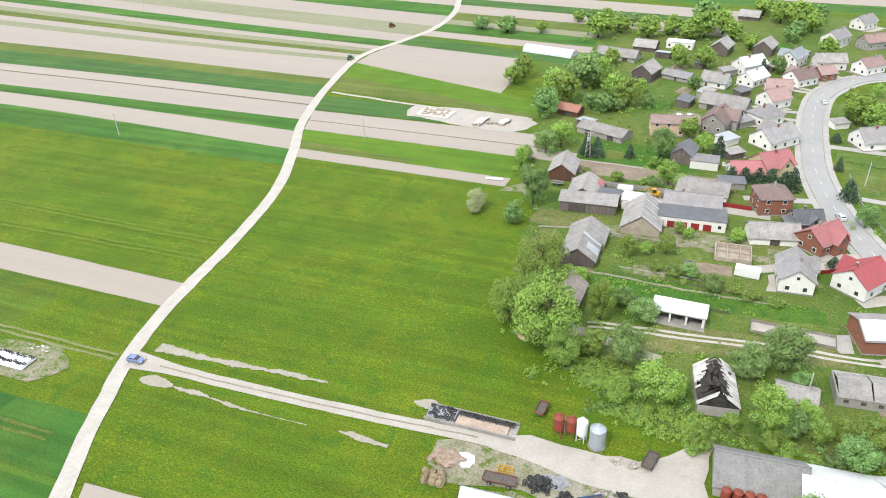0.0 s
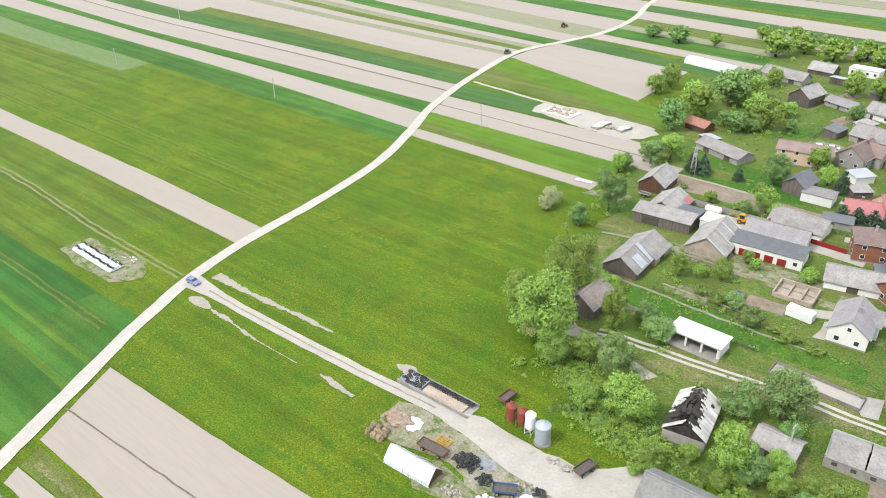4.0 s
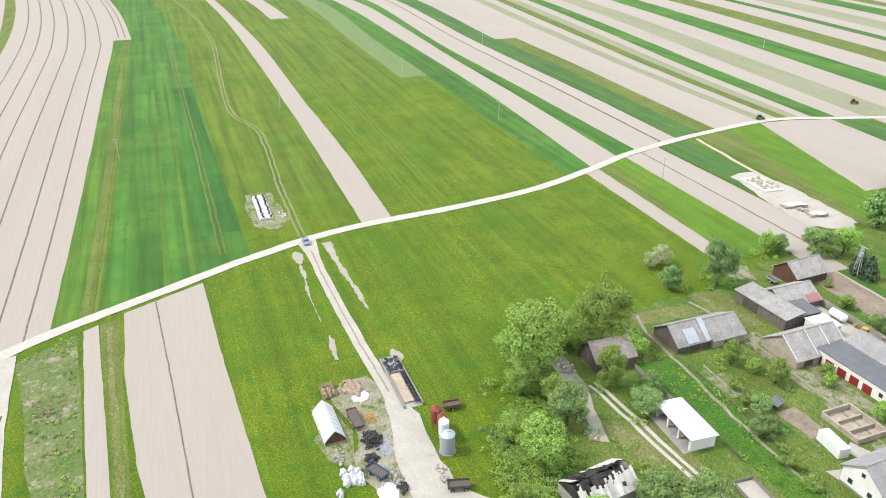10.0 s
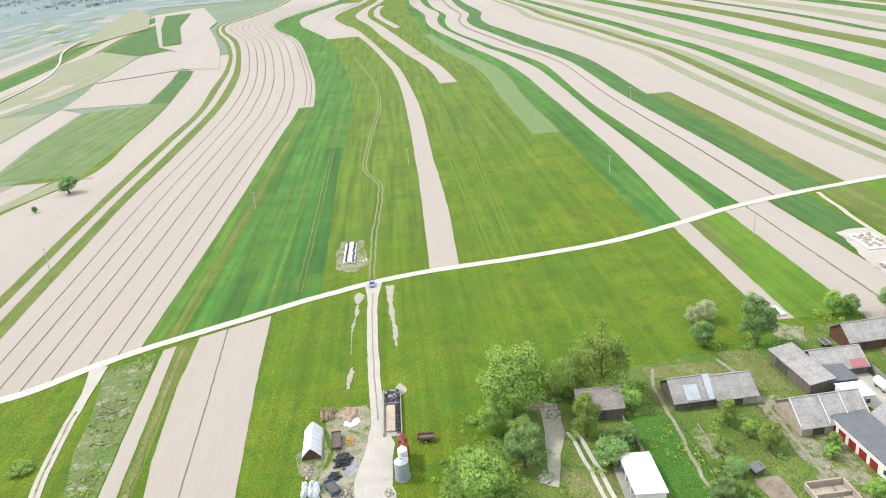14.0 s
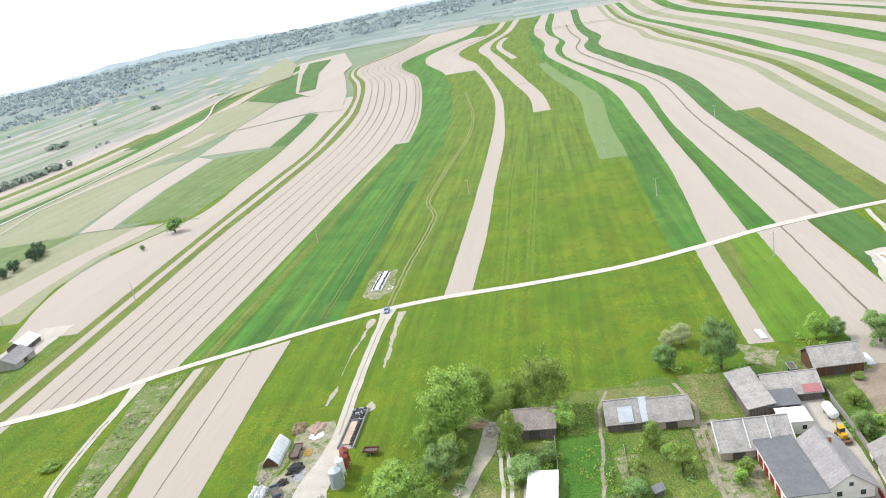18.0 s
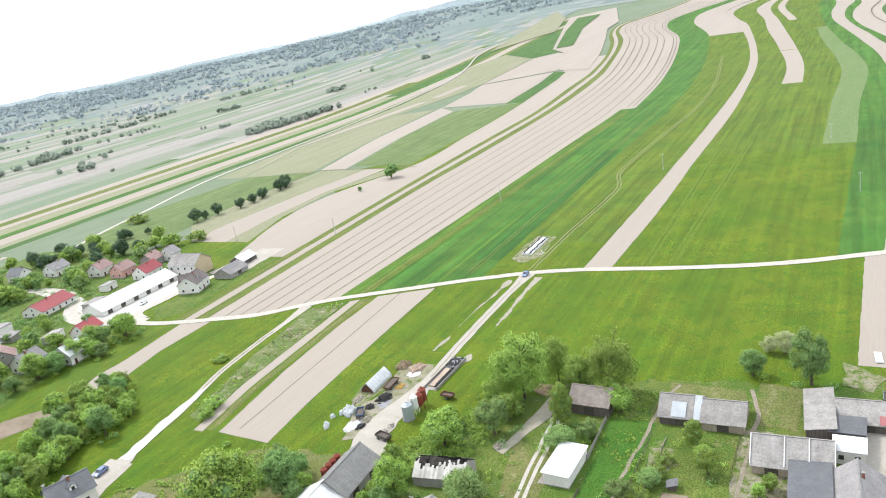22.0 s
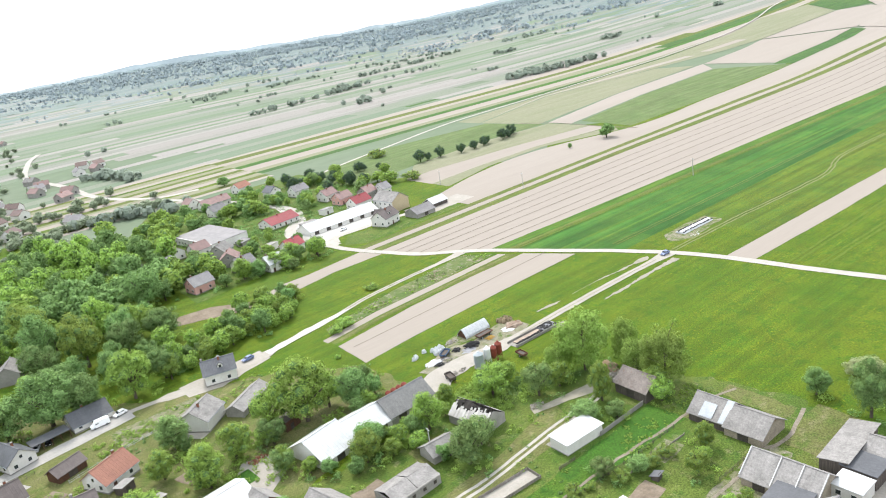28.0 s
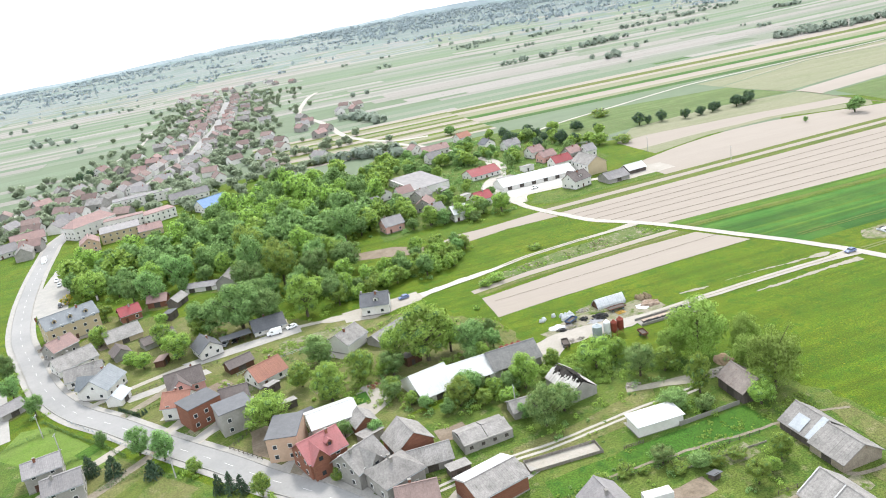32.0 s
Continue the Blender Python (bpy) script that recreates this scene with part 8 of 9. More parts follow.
    for i in range(n):
        for j in range(m):
            bm.faces.new((vs[i][j], vs[(i + 1) % n][j], vs[(i + 1) % n][(j + 1) % m], vs[i][(j + 1) % m]))
    me = bpy.data.meshes.new(name)
    bm.to_mesh(me)
    bm.free()
    me.materials.append(material)
    return me


TYRE = torus(0.3, 0.12, "tyre", M["rubber"])
rng = random.Random(3)


def tyre_heap(x, y, rx, ry, n, label, layers=3, rz=0.0, group=""):
    ob = thing("tyre_heap", label, "tyre heap", pose(x, y, 0, 0, 0, rz), group)
    for k in range(n):
        lay = k * layers // n
        f = 1 - lay / (layers + 0.6)
        a, d = rng.uniform(0, 6.28), math.sqrt(rng.random())
        again("tyre", TYRE, ob, pose(math.cos(a) * d * rx * f, math.sin(a) * d * ry * f, 0.2 + lay * 0.28 + rng.uniform(0, 0.08), rng.uniform(-35, 35), rng.uniform(-35, 35), rng.uniform(0, 360)))


tyre_heap(-15.8, 92.2, 3.2, 2.3, 110, "heap of old black tyres", 4)
tyre_heap(-10.8, 90.6, 1.9, 1.3, 34, "small heap of black tyres beside scrap", 2)
tyre_heap(-1, 94, 1.6, 1.0, 20, "few old tyres on grey sheeting", 2)


def lump(name, x, y, sx, sy, h, material, label, category, seed, seg=16, at=None):
    """A heap of uneven outline, from a dome pushed about by noise."""
    bm = blank()
    bmesh.ops.create_icosphere(bm, subdivisions=3, radius=1)
    for v in bm.verts:
        n = noise.noise(v.co * 1.9 + Vector((seed, 0, 0))) * 0.42 + noise.noise(v.co * 5 + Vector((0, seed, 0))) * 0.16
        v.co *= 1 + n
        v.co.z = max(v.co.z, -0.05)
        v.co = Vector((v.co.x * sx, v.co.y * sy, v.co.z * h))
    return tagged(part(name, bm, material, None, "", at or pose(x, y, 0)), label, category)


def rubble(x, y, sx, sy, n, label, material="stone", size=0.4, name="rubble_heap", category="rubble"):
    ob = thing(name, label, category, pose(x, y, 0))
    lump("mound", 0, 0, sx * 0.85, sy * 0.85, min(sx, sy) * 0.42, M["bare"], "", "", x).parent = ob
    kids = [c for c in ob.children]
    for c in kids:
        c.matrix_basis = Matrix.Identity(4)
        for key in ("label", "category"):
            if key in c:
                del c[key]
    for k in range(n):
        key = f"{material}{k % 4}"
        if key not in SHARED:
            bm = blank()
            bmesh.ops.create_icosphere(bm, subdivisions=1, radius=1)
            for v in bm.verts:
                v.co *= 1 + noise.noise(v.co * 2 + Vector((k * 3.1, 0, 0))) * 0.7
            me = bpy.data.meshes.new("stone")
            bm.to_mesh(me)
            bm.free()
            me.materials.append(M[material])
            SHARED[key] = me
        a, d = rng.uniform(0, 6.28), rng.random() ** 0.6
        s = size * rng.uniform(0.5, 1.3)
        z = max(0, 1 - d) * min(sx, sy) * 0.4 + s * 0.3
        again("stone", SHARED[key], ob, Matrix.LocRotScale((math.cos(a) * d * sx, math.sin(a) * d * sy, z), Euler((rng.random() * 3, rng.random() * 3, rng.random() * 6)), (s, s * 0.8, s * 0.7)))


for k in range(9):
    bx, by = -8.6 + (k % 3) * 1.45 + (k // 6) * 0.6, 84.4 + (k // 3) * 1.3 + (k % 2) * 0.2
    lump("wrapped_bale", bx, by, 0.82, 0.78, 1.35, M["film"], "round bale wrapped in white film", "wrapped bale", 60 + k)["group"] = "wrapped bales in the yard"
for bx, by in ((0.3, 83.4), (1.5, 84.2), (-3.6, 82.6)):
    lump("wrapped_bale", bx, by, 0.8, 0.75, 1.2, M["film"], "round bale wrapped in white film", "wrapped bale", bx)["group"] = "wrapped bales in the yard"
lump("white_tarpaulin", -0.8, 91.2, 2.9, 2.0, 0.55, M["film"], "white plastic sheet over a low heap", "tarpaulin", 5)
lump("white_tarpaulin", -30.6, 93.2, 2.5, 1.9, 0.45, M["film"], "flattened white plastic sheet on the ground", "tarpaulin", 37)
lump("earth_mound", -29.6, 136, 2.6, 3.4, 1.3, M["clay"], "heap of tan clay beside an old barn", "earth heap", 15)
lump("earth_mound", -33.8, 92.4, 3.4, 2.2, 1.1, M["brownheap"], "heap of brown soil and brick rubble", "earth heap", 17)
rubble(-36, 91.6, 1.8, 1.2, 20, "few broken bricks beside a soil heap", "brick", 0.25)
lump("grey_tarpaulin", -13.6, 93.6, 3.6, 2.0, 0.22, M["greyfilm"], "crumpled grey plastic sheet beside tyres", "tarpaulin", 23)
lump("grey_tarpaulin", -3.6, 92.0, 2.6, 1.8, 0.25, M["greyfilm"], "crumpled grey plastic sheet under scrap", "tarpaulin", 29)
rubble(-13.5, 84.6, 2.6, 1.2, 34, "heap of broken grey stone")
rubble(-4.4, 93.4, 1.8, 1.6, 24, "scrap stones on grey sheeting")
rubble(60.5, 94.5, 3.0, 1.4, 24, "scrap and stones along a gravel drive", "brick", 0.45)
rubble(-3.4, 102.2, 1.1, 0.9, 14, "pale stone heap by the yard edge", "stone", 0.5)
rubble(-0.3, 102.0, 1.2, 0.9, 14, "pale stone heap by the yard edge", "stone", 0.5)
rubble(-25, 141, 3.4, 1.8, 60, "collapsed stone wall beside an old barn", "stone", 0.5)
rubble(-1.9, 134.2, 2.4, 1.5, 36, "heap of rubble in the bare lot", "stone", 0.4)
ob = thing("storage_slab", "low white concrete slab on the storage ground", "slab", pose(-103.3, 267.6, 0, 0, 0, -4))
bm = blank()
box(bm, 14.5, 8.6, 0.34, 0, 0, 0.1)
bmesh.ops.bevel(bm, geom=bm.edges[:], offset=0.05, segments=1, affect="EDGES")
part("slab", bm, M["whiteyard"], ob)
heap_rnd = random.Random(17)
for k in range(15):
    lump("soil_heap", 0, 0, heap_rnd.uniform(0.7, 1.1), heap_rnd.uniform(0.6, 0.95), heap_rnd.uniform(0.6, 1.0), M["ruin"], "small pale pinkish-brown soil heap on a white slab", "soil heap", 60 + k, at=pose(-108.2 + 2.35 * (k % 5) + heap_rnd.uniform(-0.5, 0.5), 270 - 2.3 * (k // 5) + heap_rnd.uniform(-0.5, 0.5), 0.36))["group"] = "soil heaps on the storage slab"
for hx, hy, sx, sy, ang in ((-82.4, 263, 4.6, 2.0, 80), (-73.4, 264.6, 3.4, 1.7, 78)):
    ob = thing("material_stack", "long low stack of stone under white sheets", "stack", pose(hx, hy, 0, 0, 0, ang), "stacks on the storage ground")
    bm = blank()
    for k in range(4):
        box(bm, sx * 0.46, sy * 1.7, 1.0 + 0.16 * (k % 2), sx * (-0.72 + 0.48 * k), 0.12 * (k % 3), 0, 3 * (k % 3) - 3)
    bmesh.ops.bevel(bm, geom=bm.edges[:], offset=0.07, segments=1, affect="EDGES")
    part("stone_block", bm, M["ruin"], ob)
    lump("sheet", 0, 0, sx * 0.9, sy * 0.86, 0.34, M["film"], "", "", hx, at=pose(0, 0, 1.08)).parent = ob
    for c in ob.children:
        for key in ("label", "category"):
            if key in c:
                del c[key]
rubble(-78.5, 263.4, 2.4, 1.5, 36, "loose grey stones on storage ground", "stone", 0.55)
for k in range(9):
    ob = lump("hay_bale", -36 + (k % 3) * 1.5 - (k // 6) * 0.5, 86.2 + (k // 3) * 1.1, 0.8, 0.75, 1.3, M["straw"], "weathered round hay bale in a small pile", "hay bale", 20 + k)
    ob["group"] = "hay bales in the yard"

# silage clamp
ob = thing("silage_clamp", "concrete silage clamp half covered with film and tyres", "silage clamp", pose(-32.6, 103.3, 0, 0, 0, 0))
for sy in (-2.1, 2.1):
    bm = blank()
    box(bm, 19, 0.25, 0.9, 0, sy, 0)
    part("side_wall", bm, M["concrete"], ob)
bm = blank()
box(bm, 19, 4.1, 0.12, 0, 0, 0)
part("floor_slab", bm, M["concrete"], ob)
bm = blank()
prism(bm, [(-1.9, 0.1), (1.9, 0.1), (1.7, 0.8), (0, 1.05), (-1.7, 0.8)], -9.2, -3.2)
part("film_cover", bm, M["greyfilm"], ob, "grey plastic film")
bm = blank()
prism(bm, [(-1.8, 0.1), (1.8, 0.1), (1.0, 0.5), (-1.2, 0.55)], -3.0, 7.8)
part("silage", bm, M["paleheap"], ob, "pale tan silage")
for k in range(40):
    again("tyre", TYRE, ob, pose(-9 + rng.random() * 5.5, rng.uniform(-1.6, 1.6), 1.0, rng.uniform(-10, 10), rng.uniform(-10, 10), 0))
for k in range(34):
    again("tyre", TYRE, ob, pose(-2.5 + k % 17 * 0.68, 1.5 - (k // 17) * 0.5, 0.6 + rng.uniform(0, 0.3), rng.uniform(-30, 30), rng.uniform(-30, 30), 0))

# sheeted silage heap in the field
ob = thing("silage_heap", "long silage heap under white film held by tyres", "silage heap", pose(-144.5, 88.3, 0, 0, 0, 0))
bm = blank()
prism(bm, [(-2.4, 0), (2.4, 0), (2.0, 0.7), (0, 1.1), (-2.0, 0.7)], -10.5, 10.5)
bmesh.ops.bevel(bm, geom=bm.edges[:], offset=0.25, segments=2, affect="EDGES")
part("film_cover", bm, M["film"], ob, "white plastic film")
for k in range(44):
    again("tyre", TYRE, ob, pose(-10 + (k % 22) * 0.95, (-0.9, 1.5)[k // 22] + rng.uniform(-0.3, 0.3), 1.02 if k < 22 else 0.85, rng.uniform(-14, 14), rng.uniform(-14, 14), 0))
for k in range(10):
    lump("sheet_scrap", -140 + rng.uniform(0, 7), 93.6 + rng.uniform(-1, 1.4), 0.7, 0.4, 0.12, M["film"], "scrap of white film in the grass", "film scrap", 40 + k)["group"] = "film scraps beside the silage heap"
for x, y, sx, sy, rz in ((-62, 214.5, 3.0, 0.9, 5), (-42.6, 234.4, 3.2, 1.0, 0)):
    bm = blank()
    box(bm, sx * 2, sy * 2, 0.25, 0, 0, 0, 0)
    bmesh.ops.bevel(bm, geom=bm.edges[:], offset=0.1, segments=2, affect="EDGES")
    tagged(part("film_strip", bm, M["film"], None, "", pose(x, y, 0.1, 0, 0, rz)), "strip of white film laid over a seed bed", "plastic film")

# greenhouse
ob = thing("film_greenhouse", "film-covered greenhouse with an open end", "greenhouse", pose(-23, 84.8, 0, 0, 0, 2))
arc = [(2.3, 0), (2.15, 0.9), (1.1, 2.1), (0.15, 3.0), (-0.15, 3.0), (-1.1, 2.1), (-2.15, 0.9), (-2.3, 0)]
bm = blank()
prism(bm, arc + [(y * 0.97, z * 0.97) for y, z in arc[::-1]], -5.4, 5.4)
part("cover", bm, M["film"], ob, "milky plastic film")
for k in range(8):
    bm = blank()
    prism(bm, [(y * 1.02, z * 1.02) for y, z in arc] + [(y * 0.985, z * 0.985) for y, z in arc[::-1]], -5.4 + k * 1.53, -5.32 + k * 1.53)
    part("hoop", bm, M["zinc"], ob)
bm = blank()
prism(bm, [(y * 0.95, z * 0.95) for y, z in arc], 5.0, 5.1)
part("end_board", bm, M["brownwood"], ob)


# ---- trailers, cars, machines ----
def wheel(parent, x, y, r, w, rim="zinc"):
    bm = blank()
    tube(bm, r, r, w, at=pose(x, y + w / 2, r, 90), seg=16)
    t = part("wheel", bm, M["rubber"], parent)
    bm = blank()
    tube(bm, r * 0.55, r * 0.55, w + 0.03, at=pose(x, y + w / 2 + 0.015, r, 90), seg=12)
    part("rim", bm, M[rim], t)


def trailer(x, y, rz, L, W, material, label, high=0.5, deck=0.95):
    ob = thing("farm_trailer", label, "trailer", pose(x, y, 0, 0, 0, rz))
    bm = blank()
    box(bm, L, W, 0.14, 0, 0, deck)
    part("deck", bm, M["oldwood"], ob)
    for sx, sy, px, py in ((L, 0.06, 0, W / 2), (L, 0.06, 0, -W / 2), (0.06, W, L / 2, 0), (0.06, W, -L / 2, 0)):
        bm = blank()
        box(bm, sx, sy, high, px, py, deck + 0.14)
        part("side_board", bm, material, ob)
    bm = blank()
    box(bm, L * 0.96, 0.7, 0.16, 0, 0, deck - 0.2)
    bar(bm, (L / 2, 0, deck - 0.1), (L / 2 + 1.5, 0, 0.4), 0.06)
    part("chassis", bm, M["rustbrown"], ob)
    for px in (-L * 0.3, L * 0.3) if L > 3.8 else (0,):
        for s in (-1, 1):
            wheel(ob, px, s * (W / 2 - 0.1), 0.42, 0.24)


trailer(-22.8, 90.3, 3, 6.2, 2.2, M["rustbrown"], "rusty brown flatbed trailer", 0.25)
trailer(-20, 110.8, 84, 3.8, 1.9, M["rustbrown"], "rusty red farm trailer in the grass")
trailer(2.4, 103.6, 76, 4.2, 2.0, M["oldwood"], "old wooden farm trailer by the yard")
trailer(-6.2, 90.4, 30, 4.4, 2.0, M["bluepaint"], "blue-grey tipping trailer with scrap")
trailer(-41, 216, 0, 3.6, 1.8, M["zinc"], "small pale trailer behind the barns", 0.3)
ob = thing("harrow", "yellow field harrow frame lying in the yard", "harrow", pose(-22.6, 93.4, 0.2, 0, 0, 5))
for k in range(5):
    bm = blank()
    box(bm, 3.0, 0.1, 0.1, 0, -0.9 + k * 0.45, 0.15)
    part("bar", bm, M["yellow"], ob)
for k in range(4):
    bm = blank()
    box(bm, 0.1, 2.0, 0.1, -1.4 + k * 0.93, 0, 0.26)
    part("cross_bar", bm, M["yellow"], ob)


def car(x, y, rz, paint, label, L=4.3, W=1.75, H0=1.45, van=False):
    ob = thing("van" if van else "car", label, "van" if van else "car", pose(x, y, 0.12 if abs(x) < 35 else 0.16, 0, 0, rz))
    bm = blank()
    if van:
        o = [(-L / 2, 0.3), (L / 2, 0.3), (L / 2, 0.95), (L / 2 - 0.75, 1.2), (L / 2 - 1.5, H0), (-L / 2 + 0.1, H0), (-L / 2, 1.0)]
    else:
        o = [(-L / 2, 0.3), (L / 2, 0.3), (L / 2, 0.7), (L / 2 - 1.05, 0.92), (L / 2 - 1.75, H0), (-L / 2 + 0.75, H0), (-L / 2 + 0.05, 0.95)]
    ends = [[bm.verts.new((px, s * W / 2 * (0.86 if pz > 1.1 else 1), pz)) for px, pz in o] for s in (-1, 1)]
    bm.faces.new(ends[0])
    bm.faces.new(ends[1][::-1])
    for k in range(len(o)):
        j = (k + 1) % len(o)
        bm.faces.new((ends[0][k], ends[1][k], ends[1][j], ends[0][j]))
    bmesh.ops.recalc_face_normals(bm, faces=bm.faces)
    bmesh.ops.bevel(bm, geom=bm.edges[:], offset=0.07, segments=2, affect="EDGES")
    part("body", bm, CAR[paint], ob)
    for nm, px, ang, ln in (("windscreen", L / 2 - (1.13 if van else 1.42), -38 if van else -37, 0.75), ("rear_window", -L / 2 + (0.08 if van else 0.42), 80 if van else 55, 0.55)):
        bm = blank()
        box(bm, ln, W * 0.8, 0.05, px, 0, 1.42 if van else 1.17, 0, -ang if nm == "windscreen" else -ang)
        part(nm, bm, M["pane"], ob)
    for s in (-1, 1):
        bm = blank()
        box(bm, L * 0.4 if not van else 0.9, 0.04, 0.32, -0.25 if not van else L / 2 - 1.9, s * W * 0.455, 1.03 if not van else 1.3)
        part("side_window", bm, M["pane"], ob)
        bm = blank()
        box(bm, 0.08, 0.35, 0.14, L / 2 - 0.02, s * W * 0.34, 0.6)
        part("headlight", bm, M["frame"], ob)
        for px in (-L * 0.31, L * 0.31):
            wheel(ob, px, s * (W / 2 - 0.1), 0.31, 0.2)
    return ob


car(-111.4, 97.2, 2, "blue", "blue hatchback parked at the track mouth", 4.1)
car(36, 34.2, 8, "blue", "dark blue car on the gravel lane")
car(85.4, 36.0, 0, "white", "white delivery van on the paved court", 5.6, 2.0, 2.2, True)
car(79, 34.2, 15, "white", "white car on the lane", 4.2)
car(99.3, 33.2, 70, "black", "black car under the carport")
car(103, 34.0, 70, "silver", "silver car under the carport")
car(44.6, 322, 95, "silver", "grey car on the main road")
car(43, 218, 108, "silver", "grey car driving on the main road")
car(174, -60, 100, "black", "dark car parked on the square")
car(180, -95, 95, "silver", "silver car parked on the square")
car(183, -105, 95, "white", "white car parked on the square")
car(197, -150, 92, "white", "white bus-like van on the main road", 6.5, 2.2, 2.6, True)
car(-9, 290, 20, "white", "white car in a back yard")
car(-5, 291, 20, "silver", "silver car in a back yard")
car(74, 110, 40, "white", "white van in the gravel drive", 5.2, 2.0, 2.2, True)
car(82, 117, 30, "red", "red car in the gravel drive")
car(-66, -70, 10, "white", "white car by the hall", 4.4)
car(14, -62, 20, "black", "dark car beside a pink house")
# carport
ob = thing("carport", "long dark-roofed carport beside the white garage", "carport", pose(99, 33.4, 0, 0, 0, 9))
bm = blank()
box(bm, 11, 5, 0.2, 0, 0, 2.6)
part("roof", bm, M["slate"], ob)
for k in range(5):
    for s in (-2.3, 2.3):
        bm = blank()
        box(bm, 0.16, 0.16, 2.6, -5.2 + k * 2.6, s, 0)
        part("post", bm, M["brownwood"], ob)


def tractor(x, y, rz, material, label):
    ob = thing("tractor", label, "tractor", pose(x, y, 0.15, 0, 0, rz))
    bm = blank()
    box(bm, 1.8, 0.75, 0.8, 0.9, 0, 0.75)
    bmesh.ops.bevel(bm, geom=bm.edges[:], offset=0.1, segments=2, affect="EDGES")
    part("bonnet", bm, material, ob)
    bm = blank()
    box(bm, 1.4, 1.4, 0.5, -0.7, 0, 0.8)
    part("body", bm, material, ob)
    bm = blank()
    box(bm, 1.3, 1.3, 1.15, -0.7, 0, 1.3)
    part("cab_glass", bm, M["pane"], ob)
    bm = blank()
    box(bm, 1.5, 1.45, 0.14, -0.7, 0, 2.45)
    part("cab_roof", bm, material, ob)
    for s in (-1, 1):
        wheel(ob, -0.9, s * 0.85, 0.8, 0.4, "yellow")
        wheel(ob, 1.4, s * 0.7, 0.48, 0.28, "yellow")


tractor(-172.6, 328, 82, M["green"], "green tractor on the farm road")
tractor(-179, 394, 60, M["rust"], "red tractor working on a field")
ob = thing("backhoe_loader", "yellow backhoe loader parked in the farmyard", "excavator", pose(-10, 216.4, 0.1, 0, 0, 10))
for nm, args in (("body", (2.6, 1.3, 0.8, 0, 0, 0.8)), ("engine_hood", (1.2, 1.0, 0.6, 1.0, 0, 1.4)), ("counterweight", (0.6, 1.5, 0.6, -1.3, 0, 0.9))):
    bm = blank()
    box(bm, *args)
    bmesh.ops.bevel(bm, geom=bm.edges[:], offset=0.08, segments=1, affect="EDGES")
    part(nm, bm, M["yellow"], ob)
bm = blank()
box(bm, 1.2, 1.2, 1.3, -0.3, 0, 1.5)
part("cab", bm, M["pane"], ob)
bm = blank()
box(bm, 1.4, 1.4, 0.12, -0.3, 0, 2.8)
part("cab_roof", bm, M["yellow"], ob)
for a, b in (((-1.4, 0, 1.4), (-2.4, 0, 3.2)), ((-2.4, 0, 3.2), (-3.5, 0, 2.0))):
    bm = blank()
    bar(bm, a, b, 0.14)
    part("arm", bm, M["yellow"], ob)
bm = blank()
box(bm, 0.6, 1.9, 0.6, 2.2, 0, 0.3)
part("bucket", bm, M["rustbrown"], ob)
for px, r in ((-0.8, 0.62), (1.0, 0.45)):
    for s in (-1, 1):
        wheel(ob, px, s * 0.75, r, 0.32, "yellow")
ob = thing("water_tank", "white cylindrical tank lying along a wall", "tank", pose(-19.3, 217.4, 0, 0, 0, 3))
bm = blank()
tube(bm, 1.1, 1.1, 4.2, at=pose(-2.1, 0, 1.45, 0, 90), seg=20)
tube(bm, 1.1, 0.5, 0.4, at=pose(2.1, 0, 1.45, 0, 90), seg=20)
tube(bm, 0.5, 1.1, 0.4, at=pose(-2.5, 0, 1.45, 0, 90), seg=20)
part("body", bm, M["whitepaint"], ob)
for px in (-1.3, 1.3):
    bm = blank()
    box(bm, 0.4, 1.8, 0.7, px, 0, 0)
    part("cradle", bm, M["concrete"], ob)

# ---- white open shed, burnt barn, ruin ----
ob = thing("open_shed", "white open-fronted shed with pillars and white roof", "shed", pose(3.1, 153.2, 0, 0, 0, -2))
for nm, args in (("back_wall", (12, 0.25, 2.6, 0, 2.8, 0)), ("side_wall", (0.25, 5.6, 2.7, -5.9, 0, 0)), ("side_wall", (0.25, 5.6, 2.7, 5.9, 0, 0)), ("lintel", (12, 0.25, 0.5, 0, -2.7, 2.5))):
    bm = blank()
    box(bm, *args)
    part(nm, bm, M["render_white"], ob)
for k in range(4):
    bm = blank()
    box(bm, 0.45, 0.35, 2.5, -5.6 + k * 3.75, -2.7, 0)
    part("pillar", bm, M["render_white"], ob)
bm = blank()
box(bm, 12.8, 6.6, 0.16, 0, 0, 2.95, 0, 0, -2)
part("roof", bm, M["whiteroof"], ob)
bm = blank()
box(bm, 12.4, 7.4, 0.14, 0, -0.7, 0.02)
part("floor_slab", bm, M["concrete"], ob)

ob = thing("burnt_barn", "burnt-out barn with charred rafters and torn white roof", "barn", pose(12.6, 127.2, 0, 0, 0, 98))
L, w, e, h = 12.5, 7.8, 2.5, 5.5
for nm, args in (("wall", (L, 0.3, e, 0, -w / 2, 0)), ("wall", (L, 0.3, e, 0, w / 2, 0)), ("wall", (0.3, w, e, -L / 2, 0, 0)), ("wall", (0.3, w, e, L / 2, 0, 0))):
    bm = blank()
    box(bm, *args)
    part(nm, bm, M["render_grey"], ob)
for k in range(12):
    for s in (-1, 1):
        bm = blank()
        bar(bm, (-L / 2 + 0.3 + k * 1.1, s * w / 2, e), (-L / 2 + 0.3 + k * 1.1 + rng.uniform(-0.2, 0.2), 0, h + rng.uniform(-0.4, 0.1)), 0.09, 5)
        part("rafter", bm, M["char"], ob, "charred rafter")
for k in range(4):
    for s in (-1, 1):
        bm = blank()
        u = (k + 0.6) / 4.6
